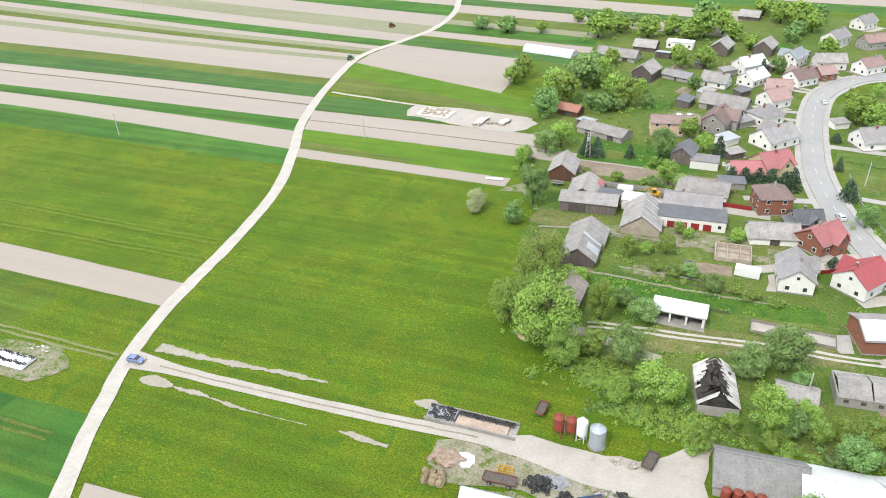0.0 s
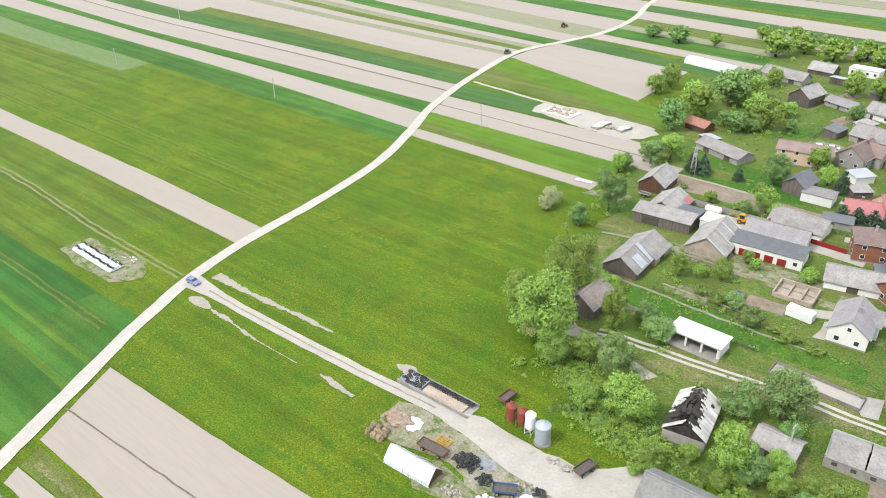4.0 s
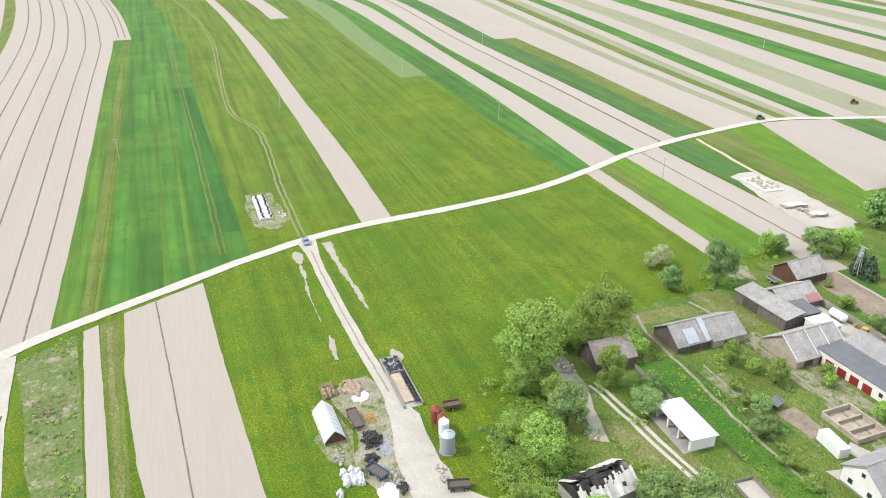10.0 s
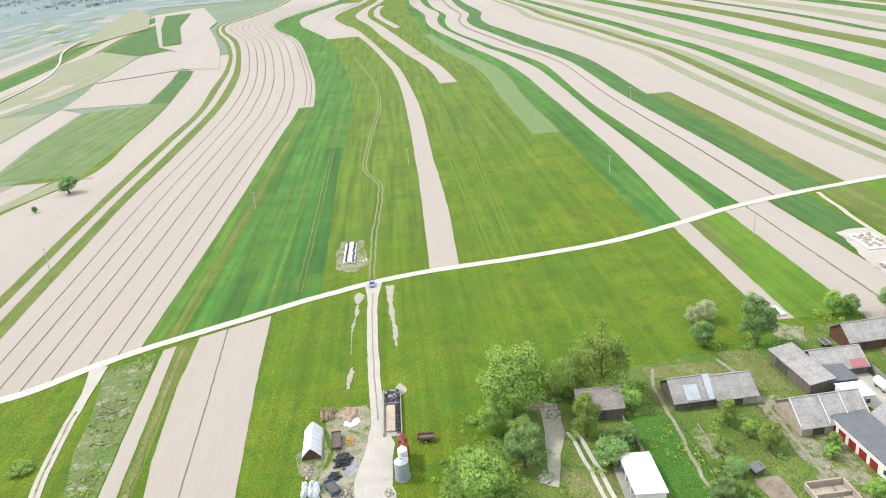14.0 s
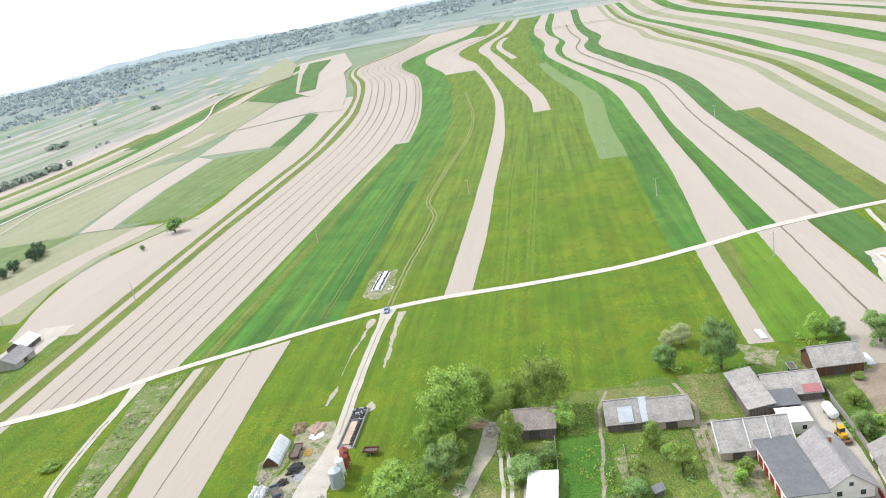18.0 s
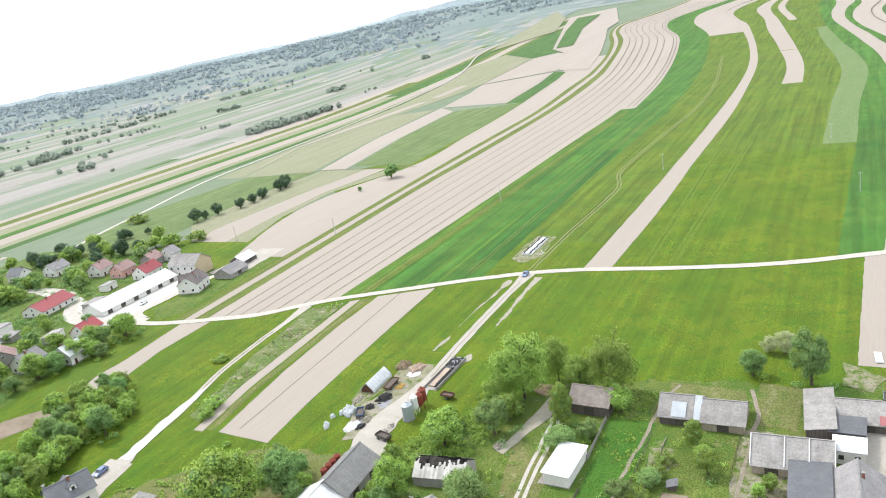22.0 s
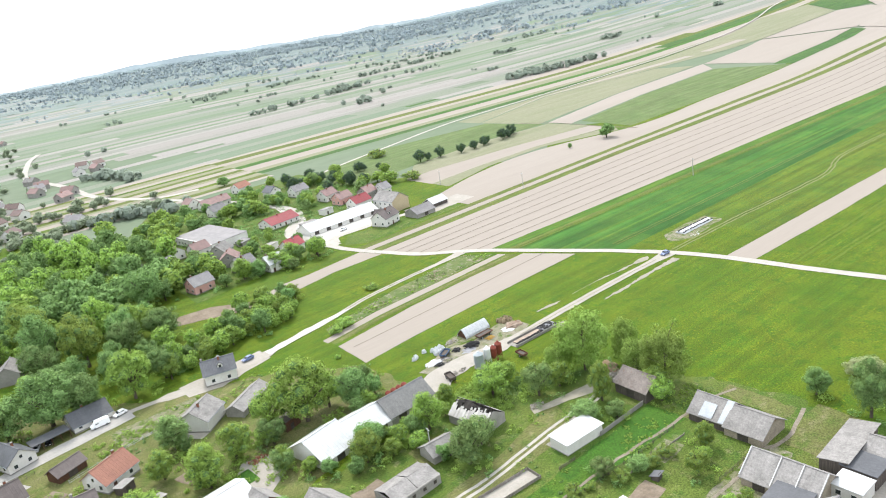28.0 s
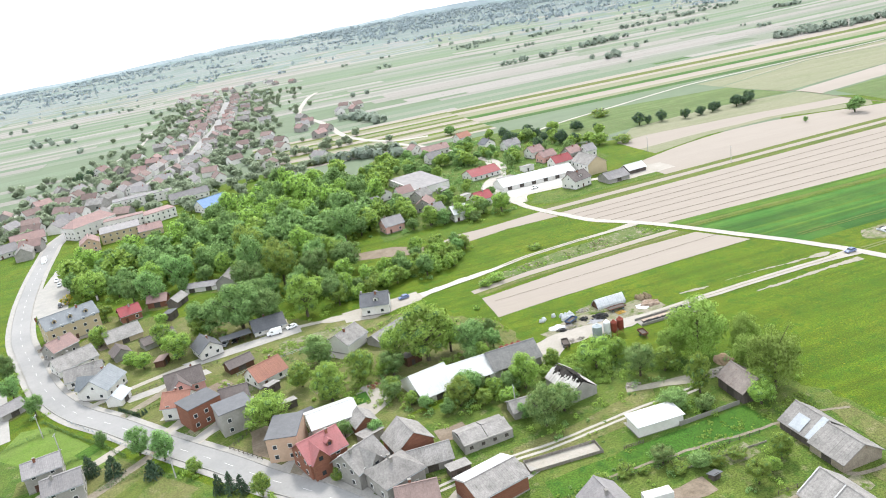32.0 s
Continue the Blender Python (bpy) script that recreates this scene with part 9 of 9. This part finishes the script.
        bar(bm, (-L / 2, s * w / 2 * (1 - u), e + (h - e) * u + 0.12), (L / 2 - rng.uniform(0, 4), s * w / 2 * (1 - u), e + (h - e) * u + 0.1), 0.06, 5)
        part("batten", bm, M["char"], ob, "charred batten")
bm = blank()
box(bm, L - 0.6, w - 0.6, 0.3, 0, 0, 0.9)
part("ash_floor", bm, M["char"], ob, "black ash and debris")
slope = math.degrees(math.atan2(h - e, w / 2))
run = math.hypot(h - e, w / 2)
for sd in (1, -1):
    for k in range(23):
        px = -L / 2 + 0.2 + k * 0.55
        cover = 0.62 + 0.42 * px / L if sd < 0 else 1.1 * (px / L) + 0.15
        if px < -L / 2 + 1.2:
            cover = 0.8
        cover = max(0.0, min(1.0, cover + rng.uniform(-0.17, 0.17)))
        if cover < 0.12:
            continue
        ln = run * cover + 0.4
        mid = ln / 2 - 0.4
        bm = blank()
        box(bm, 0.56, ln, 0.05, px, sd * (w / 2 - mid * (w / 2) / run), e + mid * (h - e) / run + 0.2, rng.uniform(-2, 2), 0, -sd * slope)
        part("roof_sheet", bm, M["oldsheet"], ob, "torn pale roof sheet")
for k in range(46):
    s = 1 if k % 2 else -1
    u = rng.uniform(0.08, 0.95)
    bm = blank()
    box(bm, rng.uniform(0.9, 2.6), rng.uniform(0.6, 1.5), 0.05, rng.uniform(-L / 2 + 0.8, L / 2 - 2), s * w / 2 * (1 - u), e + (h - e) * u + 0.1, rng.uniform(-12, 12), rng.uniform(-5, 5), -s * slope + rng.uniform(-6, 6))
    part("charred_board", bm, M["char"], ob, "burnt roof board")
for sx in (-1, 1):
    bm = blank()
    prism(bm, [(-w / 2, e), (w / 2, e), (0, h - 0.6)], sx * L / 2 - 0.15, sx * L / 2 + 0.15)
    part("gable", bm, M["char" if sx < 0 else "render_grey"], ob)

ob = thing("ruined_walls", "roofless low ruin of concrete walls", "ruin", pose(14.2, 187, 0, 0, 0, 1))
for args in ((9.4, 0.35, 1.5, 0, 3.8, 0), (9.4, 0.35, 1.3, 0, -3.8, 0), (0.35, 7.6, 1.5, -4.6, 0, 0), (0.35, 7.6, 1.4, 4.6, 0, 0), (0.3, 7.4, 1.1, -1.4, 0, 0), (0.3, 7.4, 1.2, 1.8, 0, 0)):
    bm = blank()
    box(bm, *args)
    part("wall", bm, M["ruin"], ob)
bm = blank()
box(bm, 9, 7.4, 0.1, 0, 0, 0.04)
part("floor_slab", bm, M["ruin"], ob)
ob = thing("ruined_shed", "long ruined shed with a collapsing grey roof", "shed", pose(42, 136.5, 0, 0, 0, 4))
for args in ((13, 0.3, 2.6, 0, 4, 0), (13, 0.3, 2.4, 0, -4, 0), (0.3, 8, 2.6, -6.5, 0, 0), (0.3, 8, 2.5, 6.5, 0, 0)):
    bm = blank()
    box(bm, *args)
    part("wall", bm, M["render_grey"], ob)
for s, px, ln in ((1, -3.2, 6.4), (1, 3.4, 6.4), (-1, -3.2, 6.2), (-1, 3.4, 6.4)):
    bm = blank()
    box(bm, ln, 4.6, 0.14, px, s * 2.1, 3.0, rng.uniform(-1, 1), rng.uniform(-2, 2), -s * 19)
    part("roof_panel", bm, M["etern"], ob)
# solid near-black boxes paint the shade of the empty window gaps
for k in range(4):
    again("window_gap", shared_box("gap", 1.0, 0.36, 0.9, M["gate"]), ob, pose(-4.8 + k * 3.2, -4, 1.4))
    again("window_gap", shared_box("gap", 1.0, 0.36, 0.9, M["gate"]), ob, pose(-4.8 + k * 3.2, 4, 1.4))
ob = thing("site_container", "white storage container on blocks", "container", pose(18, 177.4, 0, 0, 0, -6))
bm = blank()
box(bm, 6.2, 2.4, 2.3, 0, 0, 0.25)
part("body", bm, M["whitepaint"], ob)
for k in range(20):
    bm = blank()
    box(bm, 0.1, 2.46, 2.2, -3 + k * 0.315, 0, 0.3)
    part("rib", bm, M["whitepaint"], ob)
for px in (-2.6, 2.6):
    bm = blank()
    box(bm, 0.4, 2.2, 0.25, px, 0, 0)
    part("block", bm, M["concrete"], ob)
# animal pen
ob = thing("animal_pen", "weathered board pen with a bare floor", "pen", pose(28.3, 154, 0, 0, 0, -3) @ Matrix.Diagonal((1.03, 0.7, 0.75, 1)))
bm = blank()
box(bm, 17.4, 6.2, 0.06, 0, 0, 0.09)
part("floor_slab", bm, M["gravel"], ob)
for s in (-1, 1):
    for k in range(9):
        bm = blank()
        box(bm, 1.95, 0.06, 1.05, -7.9 + k * 1.97, s * 3.2, 0.1)
        part("board_panel", bm, M["greyboard"], ob)
    for k in range(10):
        bm = blank()
        box(bm, 0.12, 0.12, 1.25, -8.9 + k * 1.97, s * 3.28, 0)
        part("post", bm, M["greyboard"], ob)
for s in (-1, 1):
    bm = blank()
    box(bm, 0.06, 6.4, 1.05, s * 8.85, 0, 0.1)
    part("board_panel", bm, M["greyboard"], ob)


# ---- walls, fences, poles ----
def fence(pts, h, material, label, gap=2.4, rails=2, panel=False, name="fence"):
    ob = thing(name, label, "fence" if name == "fence" else "wall", pose(0, 0, 0))
    for a, b in zip(pts, pts[1:]):
        a, b = Vector(a), Vector(b)
        d = b - a
        n = max(1, round(d.length / gap))
        rz = math.degrees(math.atan2(d.y, d.x))
        for k in range(n + 1):
            p = a + d * k / n
            key = f"post{h}{material.name}"
            again("post", shared_box(key, 0.14, 0.14, h + 0.1, material), ob, pose(p.x, p.y, (h + 0.1) / 2, 0, 0, rz))
            if k < n:
                c = a + d * (k + 0.5) / n
                if panel:
                    key = f"panel{h}{material.name}{d.length / n:.2f}"
                    again("panel", shared_box(key, d.length / n - 0.08, 0.1, h, material), ob, pose(c.x, c.y, h / 2, 0, 0, rz))
                else:
                    for r in range(rails):
                        key = f"rail{material.name}{d.length / n:.2f}"
                        again("rail", shared_box(key, d.length / n, 0.05, 0.09, material), ob, pose(c.x, c.y, h * (0.4 + 0.5 * r), 0, 0, rz))


fence([(8, 216.3), (18.5, 215.6)], 1.5, M["redpaint"], "tall dark red sheet fence", 2.4, panel=True)
fence([(-37, 219.6), (-12, 219.8), (6, 219.6)], 1.9, M["concrete"], "grey concrete panel wall of the farmyard", 2.5, panel=True)
fence([(-1.6, 156.6), (-19, 156)], 1.3, M["concrete"], "pale concrete panel wall", 2.4, panel=True)
fence([(-15, 168), (4, 168), (24, 167)], 0.9, M["oldwood"], "grey post-and-rail garden fence", 2.6)
fence([(-18, 187), (-4, 187)], 1.0, M["oldwood"], "old board fence in the orchard", 2.4)
fence([(9.5, 158.2), (14.5, 158)], 0.9, M["oldwood"], "short picket fence by the pen", 0.6)
fence([(36, 184), (40, 186)], 1.2, M["redpaint"], "red board gate between houses", 1.2, panel=True)
fence([(10, 171), (-14, 171.5)], 0.5, M["stone"], "row of stacked concrete blocks", 1.6, panel=True)
fence([(152, 62), (134, 86), (120, 104)], 1.0, M["zinc"], "thin wire garden fence by the street", 2.6)
fence([(106, 48), (128, 54), (142, 58)], 1.1, M["oldwood"], "dark board garden fence", 2.2)
fence([(60, 53), (84, 57), (100, 62)], 1.1, M["zinc"], "wire garden fence behind the lane", 2.6)
fence([(57, 148), (70, 142)], 1.1, M["oldwood"], "garden fence beside the track", 2.2)
fence([(98, 100), (104, 106), (96, 116)], 1.1, M["oldwood"], "board fence of a front yard", 1.8)
fence([(48, 250), (50, 225), (58, 200)], 1.1, M["zinc"], "thin wire fence along the pavement", 2.6)


def hedge(pts, w, h, label):
    ob = thing("hedge", label, "hedge", pose(0, 0, 0))
    rnd = random.Random(int(pts[0][0] * 7))
    data = ([], [], [])
    line = smooth_line(pts, 0.8)
    for p in line:
        leaves(data, Vector((p.x, p.y, h * 0.55)), w * 0.62, 30, 0.13, rnd, h / w)
    f = new("foliage", leaf_mesh("foliage", data, M["shade_and_hedge"]))
    f.parent = ob


hedge([(169, 70.5), (161, 67.5), (154.5, 65.5)], 1.2, 1.5, "clipped dark green garden hedge")
hedge([(137.5, 107.4), (131, 106), (125.5, 104.6)], 1.2, 1.3, "low clipped hedge between lawns")
hedge([(149, 89), (143.5, 87)], 0.8, 0.9, "low clipped hedge between lawns")
hedge([(120, 111), (114.5, 109.3)], 0.8, 0.9, "low clipped hedge between lawns")
hedge([(160, 57.5), (149.5, 71.5), (137, 87), (132, 94)], 0.9, 1.0, "low clipped hedge along a lawn")
hedge([(118, 64), (126, 68), (134, 70)], 0.9, 1.4, "row of clipped garden conifers")
hedge([(48, 262), (64, 258)], 0.8, 1.0, "clipped hedge before a white house")
hedge([(51, 228), (70, 224)], 0.8, 0.9, "clipped hedge between two lawns")


def pole(x, y, label, h=9.0, arms=1, group="power poles"):
    ob = thing("power_pole", label, "power pole", pose(x, y, height(x, y), 0, 0, 80), group)
    bm = blank()
    tube(bm, 0.2, 0.12, h, seg=8)
    part("shaft", bm, M["pole"], ob)
    for k in range(arms):
        bm = blank()
        box(bm, 1.8, 0.12, 0.12, 0, 0, h - 0.4 - 0.7 * k)
        part("crossarm", bm, M["zinc"], ob)
        for s in (-0.8, 0, 0.8):
            bm = blank()
            tube(bm, 0.06, 0.04, 0.25, s, 0, h - 0.28 - 0.7 * k, 6)
            part("insulator", bm, M["frame"], ob)


for x, y in ((-215, 41), (-271, 115), (-215.5, 210), (-163, -33), (-150, -92), (-323, 195.5), (-388, 275), (-357, 394), (-314, 456), (-120, 235), (-90, -166)):
    pole(x, y, "slim pale concrete power pole in the fields")
for x, y in ((52, 244), (158, 68), (118, 112), (92, 148), (180, 40), (30, 130), (150, 84)):
    pole(x, y, "concrete street pole with wires", 8, 1, "street poles")
ob = thing("lattice_pylon", "small steel lattice mast with a transformer", "pylon", pose(-36, 241.5, 0))
for sx in (-0.9, 0.9):
    for sy in (-0.5, 0.5):
        bm = blank()
        bar(bm, (sx, sy, 0), (sx * 0.3, sy * 0.4, 9.5), 0.09)
        part("leg", bm, M["pole"], ob)
for k in range(5):
    for sy in (-0.5, 0.5):
        bm = blank()
        f0, f1 = 1 - 0.7 * k / 5, 1 - 0.7 * (k + 1) / 5
        bar(bm, (-0.9 * f0, sy * 0.8, k * 1.9), (0.9 * f1, sy * 0.8, (k + 1) * 1.9), 0.04)
        part("brace", bm, M["pole"], ob)
bm = blank()
box(bm, 1.1, 0.9, 1.2, 0, 0, 6.2)
part("transformer", bm, M["zinc"], ob)
bm = blank()
box(bm, 3.0, 0.15, 0.15, 0, 0, 9.3)
part("crossarm", bm, M["pole"], ob)
# polytunnel north
ob = thing("film_tunnel", "long white film tunnel behind the village", "greenhouse", pose(-79, 365, 0, 0, 0, 167))
arc = [(4 * math.cos(radians(a)), 3.2 * math.sin(radians(a))) for a in range(0, 181, 15)]
bm = blank()
prism(bm, arc, -13.5, 13.5)
part("cover", bm, M["film"], ob)
for k in range(10):
    bm = blank()
    prism(bm, [(y * 1.015, z * 1.015) for y, z in arc] + [(y * 0.985, z * 0.985) for y, z in arc[::-1]], -13.5 + k * 2.95, -13.4 + k * 2.95)
    part("hoop", bm, M["zinc"], ob)

# ---- small sheds, garden plots and clutter by the houses ----


def garden_shed(x, y, L, w, ang, h, wall, roof, label, gate=True):
    """A lean-to shed: boarded walls and one sloping sheet roof with an overhang."""
    ob = thing("garden_shed", label, "shed", pose(x, y, height(x, y), 0, 0, ang))
    bm = blank()
    prism(bm, [(-w / 2, -0.2), (w / 2, -0.2), (w / 2, h), (-w / 2, h - 0.5)], -L / 2, L / 2)
    part("wall", bm, M[wall], ob)
    bm = blank()
    s = 0.5 / w
    prism(bm, [(-w / 2 - 0.4, h - 0.5 - 0.4 * s + 0.02), (w / 2 + 0.4, h + 0.4 * s + 0.02), (w / 2 + 0.4, h + 0.4 * s + 0.14), (-w / 2 - 0.4, h - 0.5 - 0.4 * s + 0.14)], -L / 2 - 0.3, L / 2 + 0.3)
    part("roof", bm, M[roof], ob)
    if gate:
        again("door", shared_box("shed_door", 1.2, 0.1, 1.8, M["gate"]), ob, pose(0.1 * L, w / 2, 0.95))


for row in (
    (124.7, 35.7, 5, 3.4, 70, 2.6, "brownwood", "oldtile", "brown boarded garden shed with a low roof"),
    (123.5, -8.9, 5, 4, 60, 3.2, "oldwood", "slate", "black boarded shed at the park edge"),
    (47, 86, 5.5, 4, 20, 3.2, "brownwood", "brownsheet", "half-collapsed brown shed among trees"),
    (90, 78.4, 4, 3, 30, 2.5, "oldwood", "etern", "small grey garden shed"),
    (86.2, 92, 4, 3, 15, 2.4, "oldwood", "etern", "small weathered hut in a back garden"),
    (82, 101, 3.4, 3, 15, 2.4, "oldwood", "slate", "small dark hut in a back garden"),
    (68, 122, 6, 4, 20, 2.9, "render_grey", "etern", "low grey shed behind a house"),
    (52, 147, 5, 3.4, 5, 2.6, "oldwood", "etern", "weathered hut beside the garden track"),
    (-8.2, 305.5, 8, 5, 76, 3.2, "oldwood", "slate", "dark sheet-roofed shed in a yard"),
    (9.2, 268.1, 7, 5, 50, 3.0, "render_white", "tin", "shed with a bare tin roof"),
    (-42.1, 270.8, 6, 5, 158, 3.0, "oldwood", "tin", "board shed with a bare tin roof"),
    (12, 256, 6, 4, 40, 2.8, "oldwood", "etern", "grey board shed behind a house"),
    (-1, 318, 8, 5, 70, 3.0, "render_grey", "etern", "low grey shed in a back yard"),
    (13, 324, 6, 4, 50, 2.8, "oldwood", "slate", "dark shed behind a white house"),
    (6, 352, 7, 4.5, 40, 2.9, "render_grey", "midgrey", "grey shed behind a house"),
    (25, 364, 7, 4.5, 60, 3.0, "oldwood", "etern", "weathered shed behind a house"),
    (-24, 372, 7, 4.5, 170, 3.0, "oldwood", "tin", "board shed with a pale tin roof"),
    (38, 388, 8, 5, 60, 3.2, "oldwood", "etern", "weathered shed behind a house"),
    (-6, 360, 6, 4, 75, 2.8, "oldwood", "slate", "dark board shed in a back garden"),
    (14, 288, 7, 5, 45, 3.0, "render_grey", "midgrey", "grey shed beside a brick house"),
    (12, 231, 8, 4, 10, 2.8, "render_grey", "slate", "low dark-roofed shed by a red fence"),
    (30, 208, 6, 4.5, 20, 2.8, "oldwood", "slate", "black sheet-roofed shed by the road"),
    (3.5, 176.5, 2.0, 1.6, 10, 1.6, "oldwood", "slate", "small hut of boards and tin"),
    (48, 296, 6, 4, 30, 2.8, "render_white", "etern", "pale garage across the road"),
    (-60, -96, 9, 6, 10, 3.4, "render_grey", "etern", "low shed by the gravel yard"),
    (-80, -112, 7, 5, 10, 3.2, "render_white", "midgrey", "pale shed in the hamlet"),
    (-28, -80, 8, 5, 20, 3.2, "render_white", "etern", "pale shed beside trees"),
    (-24, -104, 7, 5, 100, 3.0, "render_grey", "midgrey", "grey shed in the hamlet"),
):
    garden_shed(*row)

# vegetable beds and mown or dug plots, with uneven edges
plots = random.Random(21)
for x, y, sx, sy, ang, key in (
    (146, 4, 9, 6, 25, "darksoil"), (134, 26, 8, 7, 30, "olive"), (118, 24, 9, 5, 20, "darksoil"), (120, 48, 10, 5, 25, "lush"), (106, 66, 7, 6, 30, "darksoil"), (80, 76, 10, 7, 30, "olive"),
    (74, 86, 9, 6, 20, "darksoil"), (68, 100, 8, 6, 10, "lush"), (56, 120, 9, 7, 5, "olive"), (48, 130, 8, 6, 5, "darksoil"), (40, 138, 10, 5, 5, "lush"), (34, 118, 12, 7, 5, "olive"),
    (-30, 246, 12, 7, 0, "olive"), (-20, 300, 11, 8, 70, "lush"), (-36, 306, 12, 8, 75, "olive"), (-10, 324, 9, 6, 70, "darksoil"), (-44, 330, 14, 9, 75, "lush"), (-16, 356, 10, 7, 75, "darksoil"),
    (-50, 250, 10, 7, 0, "olive"), (4, 372, 10, 7, 70, "olive"), (30, 404, 12, 8, 60, "lush"), (-30, 402, 12, 8, 75, "olive"), (10, 178, 9, 5, 5, "darksoil"), (18, 191, 10, 4, 5, "olive"), (-6, 172, 8, 5, 5, "bare"),
    (142, 84, 8, 5, 40, "lush"), (128, 112, 9, 6, 40, "olive"), (66, 210, 12, 8, 80, "lush"), (60, 246, 10, 9, 80, "olive"), (66, 268, 9, 8, 30, "darksoil"), (-60, -130, 10, 6, 10, "darksoil"), (-110, -150, 14, 8, 15, "olive"), (-40, -70, 12, 6, 8, "lush"),
):
    m = pose(x, y, 0, 0, 0, ang)
    patch("garden_plot", [tuple((m @ Vector((u * sx / 2, v * sy / 2, 0))).to_2d()) for u, v in ((-1, -1), (1, -1), (1, 1), (-1, 1))], M[key], 2.9, {"darksoil": "dug brown vegetable bed", "olive": "dry mown garden grass plot", "lush": "tall green garden grass plot", "bare": "bare trodden garden ground"}[key], 0.9, category="garden")

for pts, w, h in (([(80, 98), (88, 104)], 0.8, 1.1), ([(-18, 264), (-16, 250)], 1.0, 1.6), ([(12, 226), (30, 228)], 0.8, 1.1), ([(44, 186), (52, 176)], 0.9, 1.3), ([(-14, 296), (-12, 312)], 1.2, 1.8), ([(-70, -150), (-44, -150)], 1.2, 1.6), ([(-34, -108), (-72, -114)], 1.2, 1.6)):
    hedge(pts, w, h, "clipped green hedge along a garden plot")

# ---- rough growth between the gardens ----
HOMES = [(o.matrix_world.translation.x if o.parent else o.location.x, o.location.y) for o in scene.objects if o.parent is None and o.get("category") in ("house", "barn", "shed", "workshop", "building", "hall", "garage", "outbuilding", "school", "ruin", "pen", "silo", "trailer")]


def scrub(name, polys, n, size, material, label, seed):
    """Low bushes and weeds strewn over plots, kept off buildings and the road; one object."""
    rnd = random.Random(seed)
    data = ([], [], [])
    line = smooth_line(MAIN[:30], 6)
    made = 0
    while made < n:
        poly = rnd.choice(polys)
        xs, ys = [p[0] for p in poly], [p[1] for p in poly]
        x, y = rnd.uniform(min(xs), max(xs)), rnd.uniform(min(ys), max(ys))
        made += 1
        if not inside(x, y, poly) or noise.noise(Vector((x * 0.09, y * 0.09, seed))) < -0.05:
            continue
        if any(abs(x - a) < 8 and abs(y - b) < 8 for a, b in HOMES) or min(abs(p.x - x) + abs(p.y - y) for p in line) < 9:
            continue
        s = size * rnd.uniform(0.5, 1.5)
        for _ in range(rnd.randint(1, 3)):
            leaves(data, Vector((x + rnd.gauss(0, s), y + rnd.gauss(0, s), s * 0.45)), s * 0.7, int(24 + 18 * s), 0.11 + 0.045 * s, rnd, 0.75)
    tagged(new(name, leaf_mesh(name, data, material)), label, "bushes", "", "stuff")


NORTH = [(-30, 112), (60, 116), (70, 140), (30, 215), (28, 300), (10, 380), (-50, 380), (-60, 280), (-36, 240), (10, 232), (8, 168), (-30, 168), (-36, 140)]
SOUTH = [(12, 74), (16, 112), (60, 112), (90, 96), (120, 60), (110, 48), (60, 44), (40, 46)]
YARDS = [(-14, 106), (14, 112), (14, 128), (-20, 130), (-18, 112)]
FALLOW = [(-74, 23), (-46, 27), (-14, 32), (6, 37), (6, 41), (-14, 38), (-48, 35.5), (-76, 32)]
for kind, words in (("o", "fresh green shrubs and saplings under trees"), ("d", "dark green shrubs and nettles under trees")):
    rnd = random.Random(ord(kind))
    data = ([], [], [])
    for x, y, size in UNDER[kind]:
        if any(abs(x - a) < 7 and abs(y - b) < 7 for a, b in HOMES):
            continue
        for _ in range(3):
            leaves(data, Vector((x + rnd.gauss(0, size * 0.6), y + rnd.gauss(0, size * 0.6), size * rnd.uniform(0.3, 0.8))), size * rnd.uniform(0.5, 0.8), int(26 * size) + 8, 0.17, rnd, 0.85)
    tagged(new("undergrowth", leaf_mesh("undergrowth", data, M["leaf_" + kind])), words, "bushes", "", "stuff")
scrub("garden_bushes", [NORTH, SOUTH, SOUTH, YARDS, YARDS], 2600, 0.85, M["leaf_o"], "low green bushes and weeds between the gardens", 3)
scrub("garden_weeds", [NORTH, SOUTH, YARDS], 1500, 0.45, M["leaf_d"], "dark green weeds and nettles by fences", 5)
scrub("fallow_shrubs", [FALLOW, FALLOW, YARDS], 420, 0.3, M["leaf_w"], "grey-green dry weeds on fallow ground", 8)

BANK = [(-72, 22), (-46, 24), (-14, 30), (4, 35), (4, 40), (-14, 38), (-48, 36), (-78, 33)]
scrub("dry_tufts", [BANK], 460, 0.26, M["drygrass"], "straw-coloured dead grass tufts on fallow ground", 31)
scrub("fallow_bushes", [BANK], 200, 0.5, M["leaf_o"], "fresh green weeds and saplings on fallow ground", 37)
scrub("hamlet_bushes", [HAMLET], 1700, 1.4, M["leaf_d"], "garden bushes between the hamlet houses", 41)
data = ([], [], [])
ivy_rnd = random.Random(6)
for _ in range(60):
    leaves(data, Vector((-4.95 + ivy_rnd.uniform(-0.1, 0.1), ivy_rnd.uniform(-4.1, 4.1), ivy_rnd.uniform(0.4, 6.2))), 0.7, 12, 0.2, ivy_rnd)
f = new("foliage", leaf_mesh("ivy_foliage", data, M["leaf_d"]))
f.parent = IVY
TALL = [(-20, 157), (12, 158.5), (36, 160), (36, 166.5), (0, 167.4), (-20, 168)]
scrub("tall_weeds", [TALL, TALL, [(-34, 158), (-20, 158), (-20, 168), (-36, 168)]], 420, 0.28, M["leaf_o"], "tall green weeds in an overgrown strip", 51)
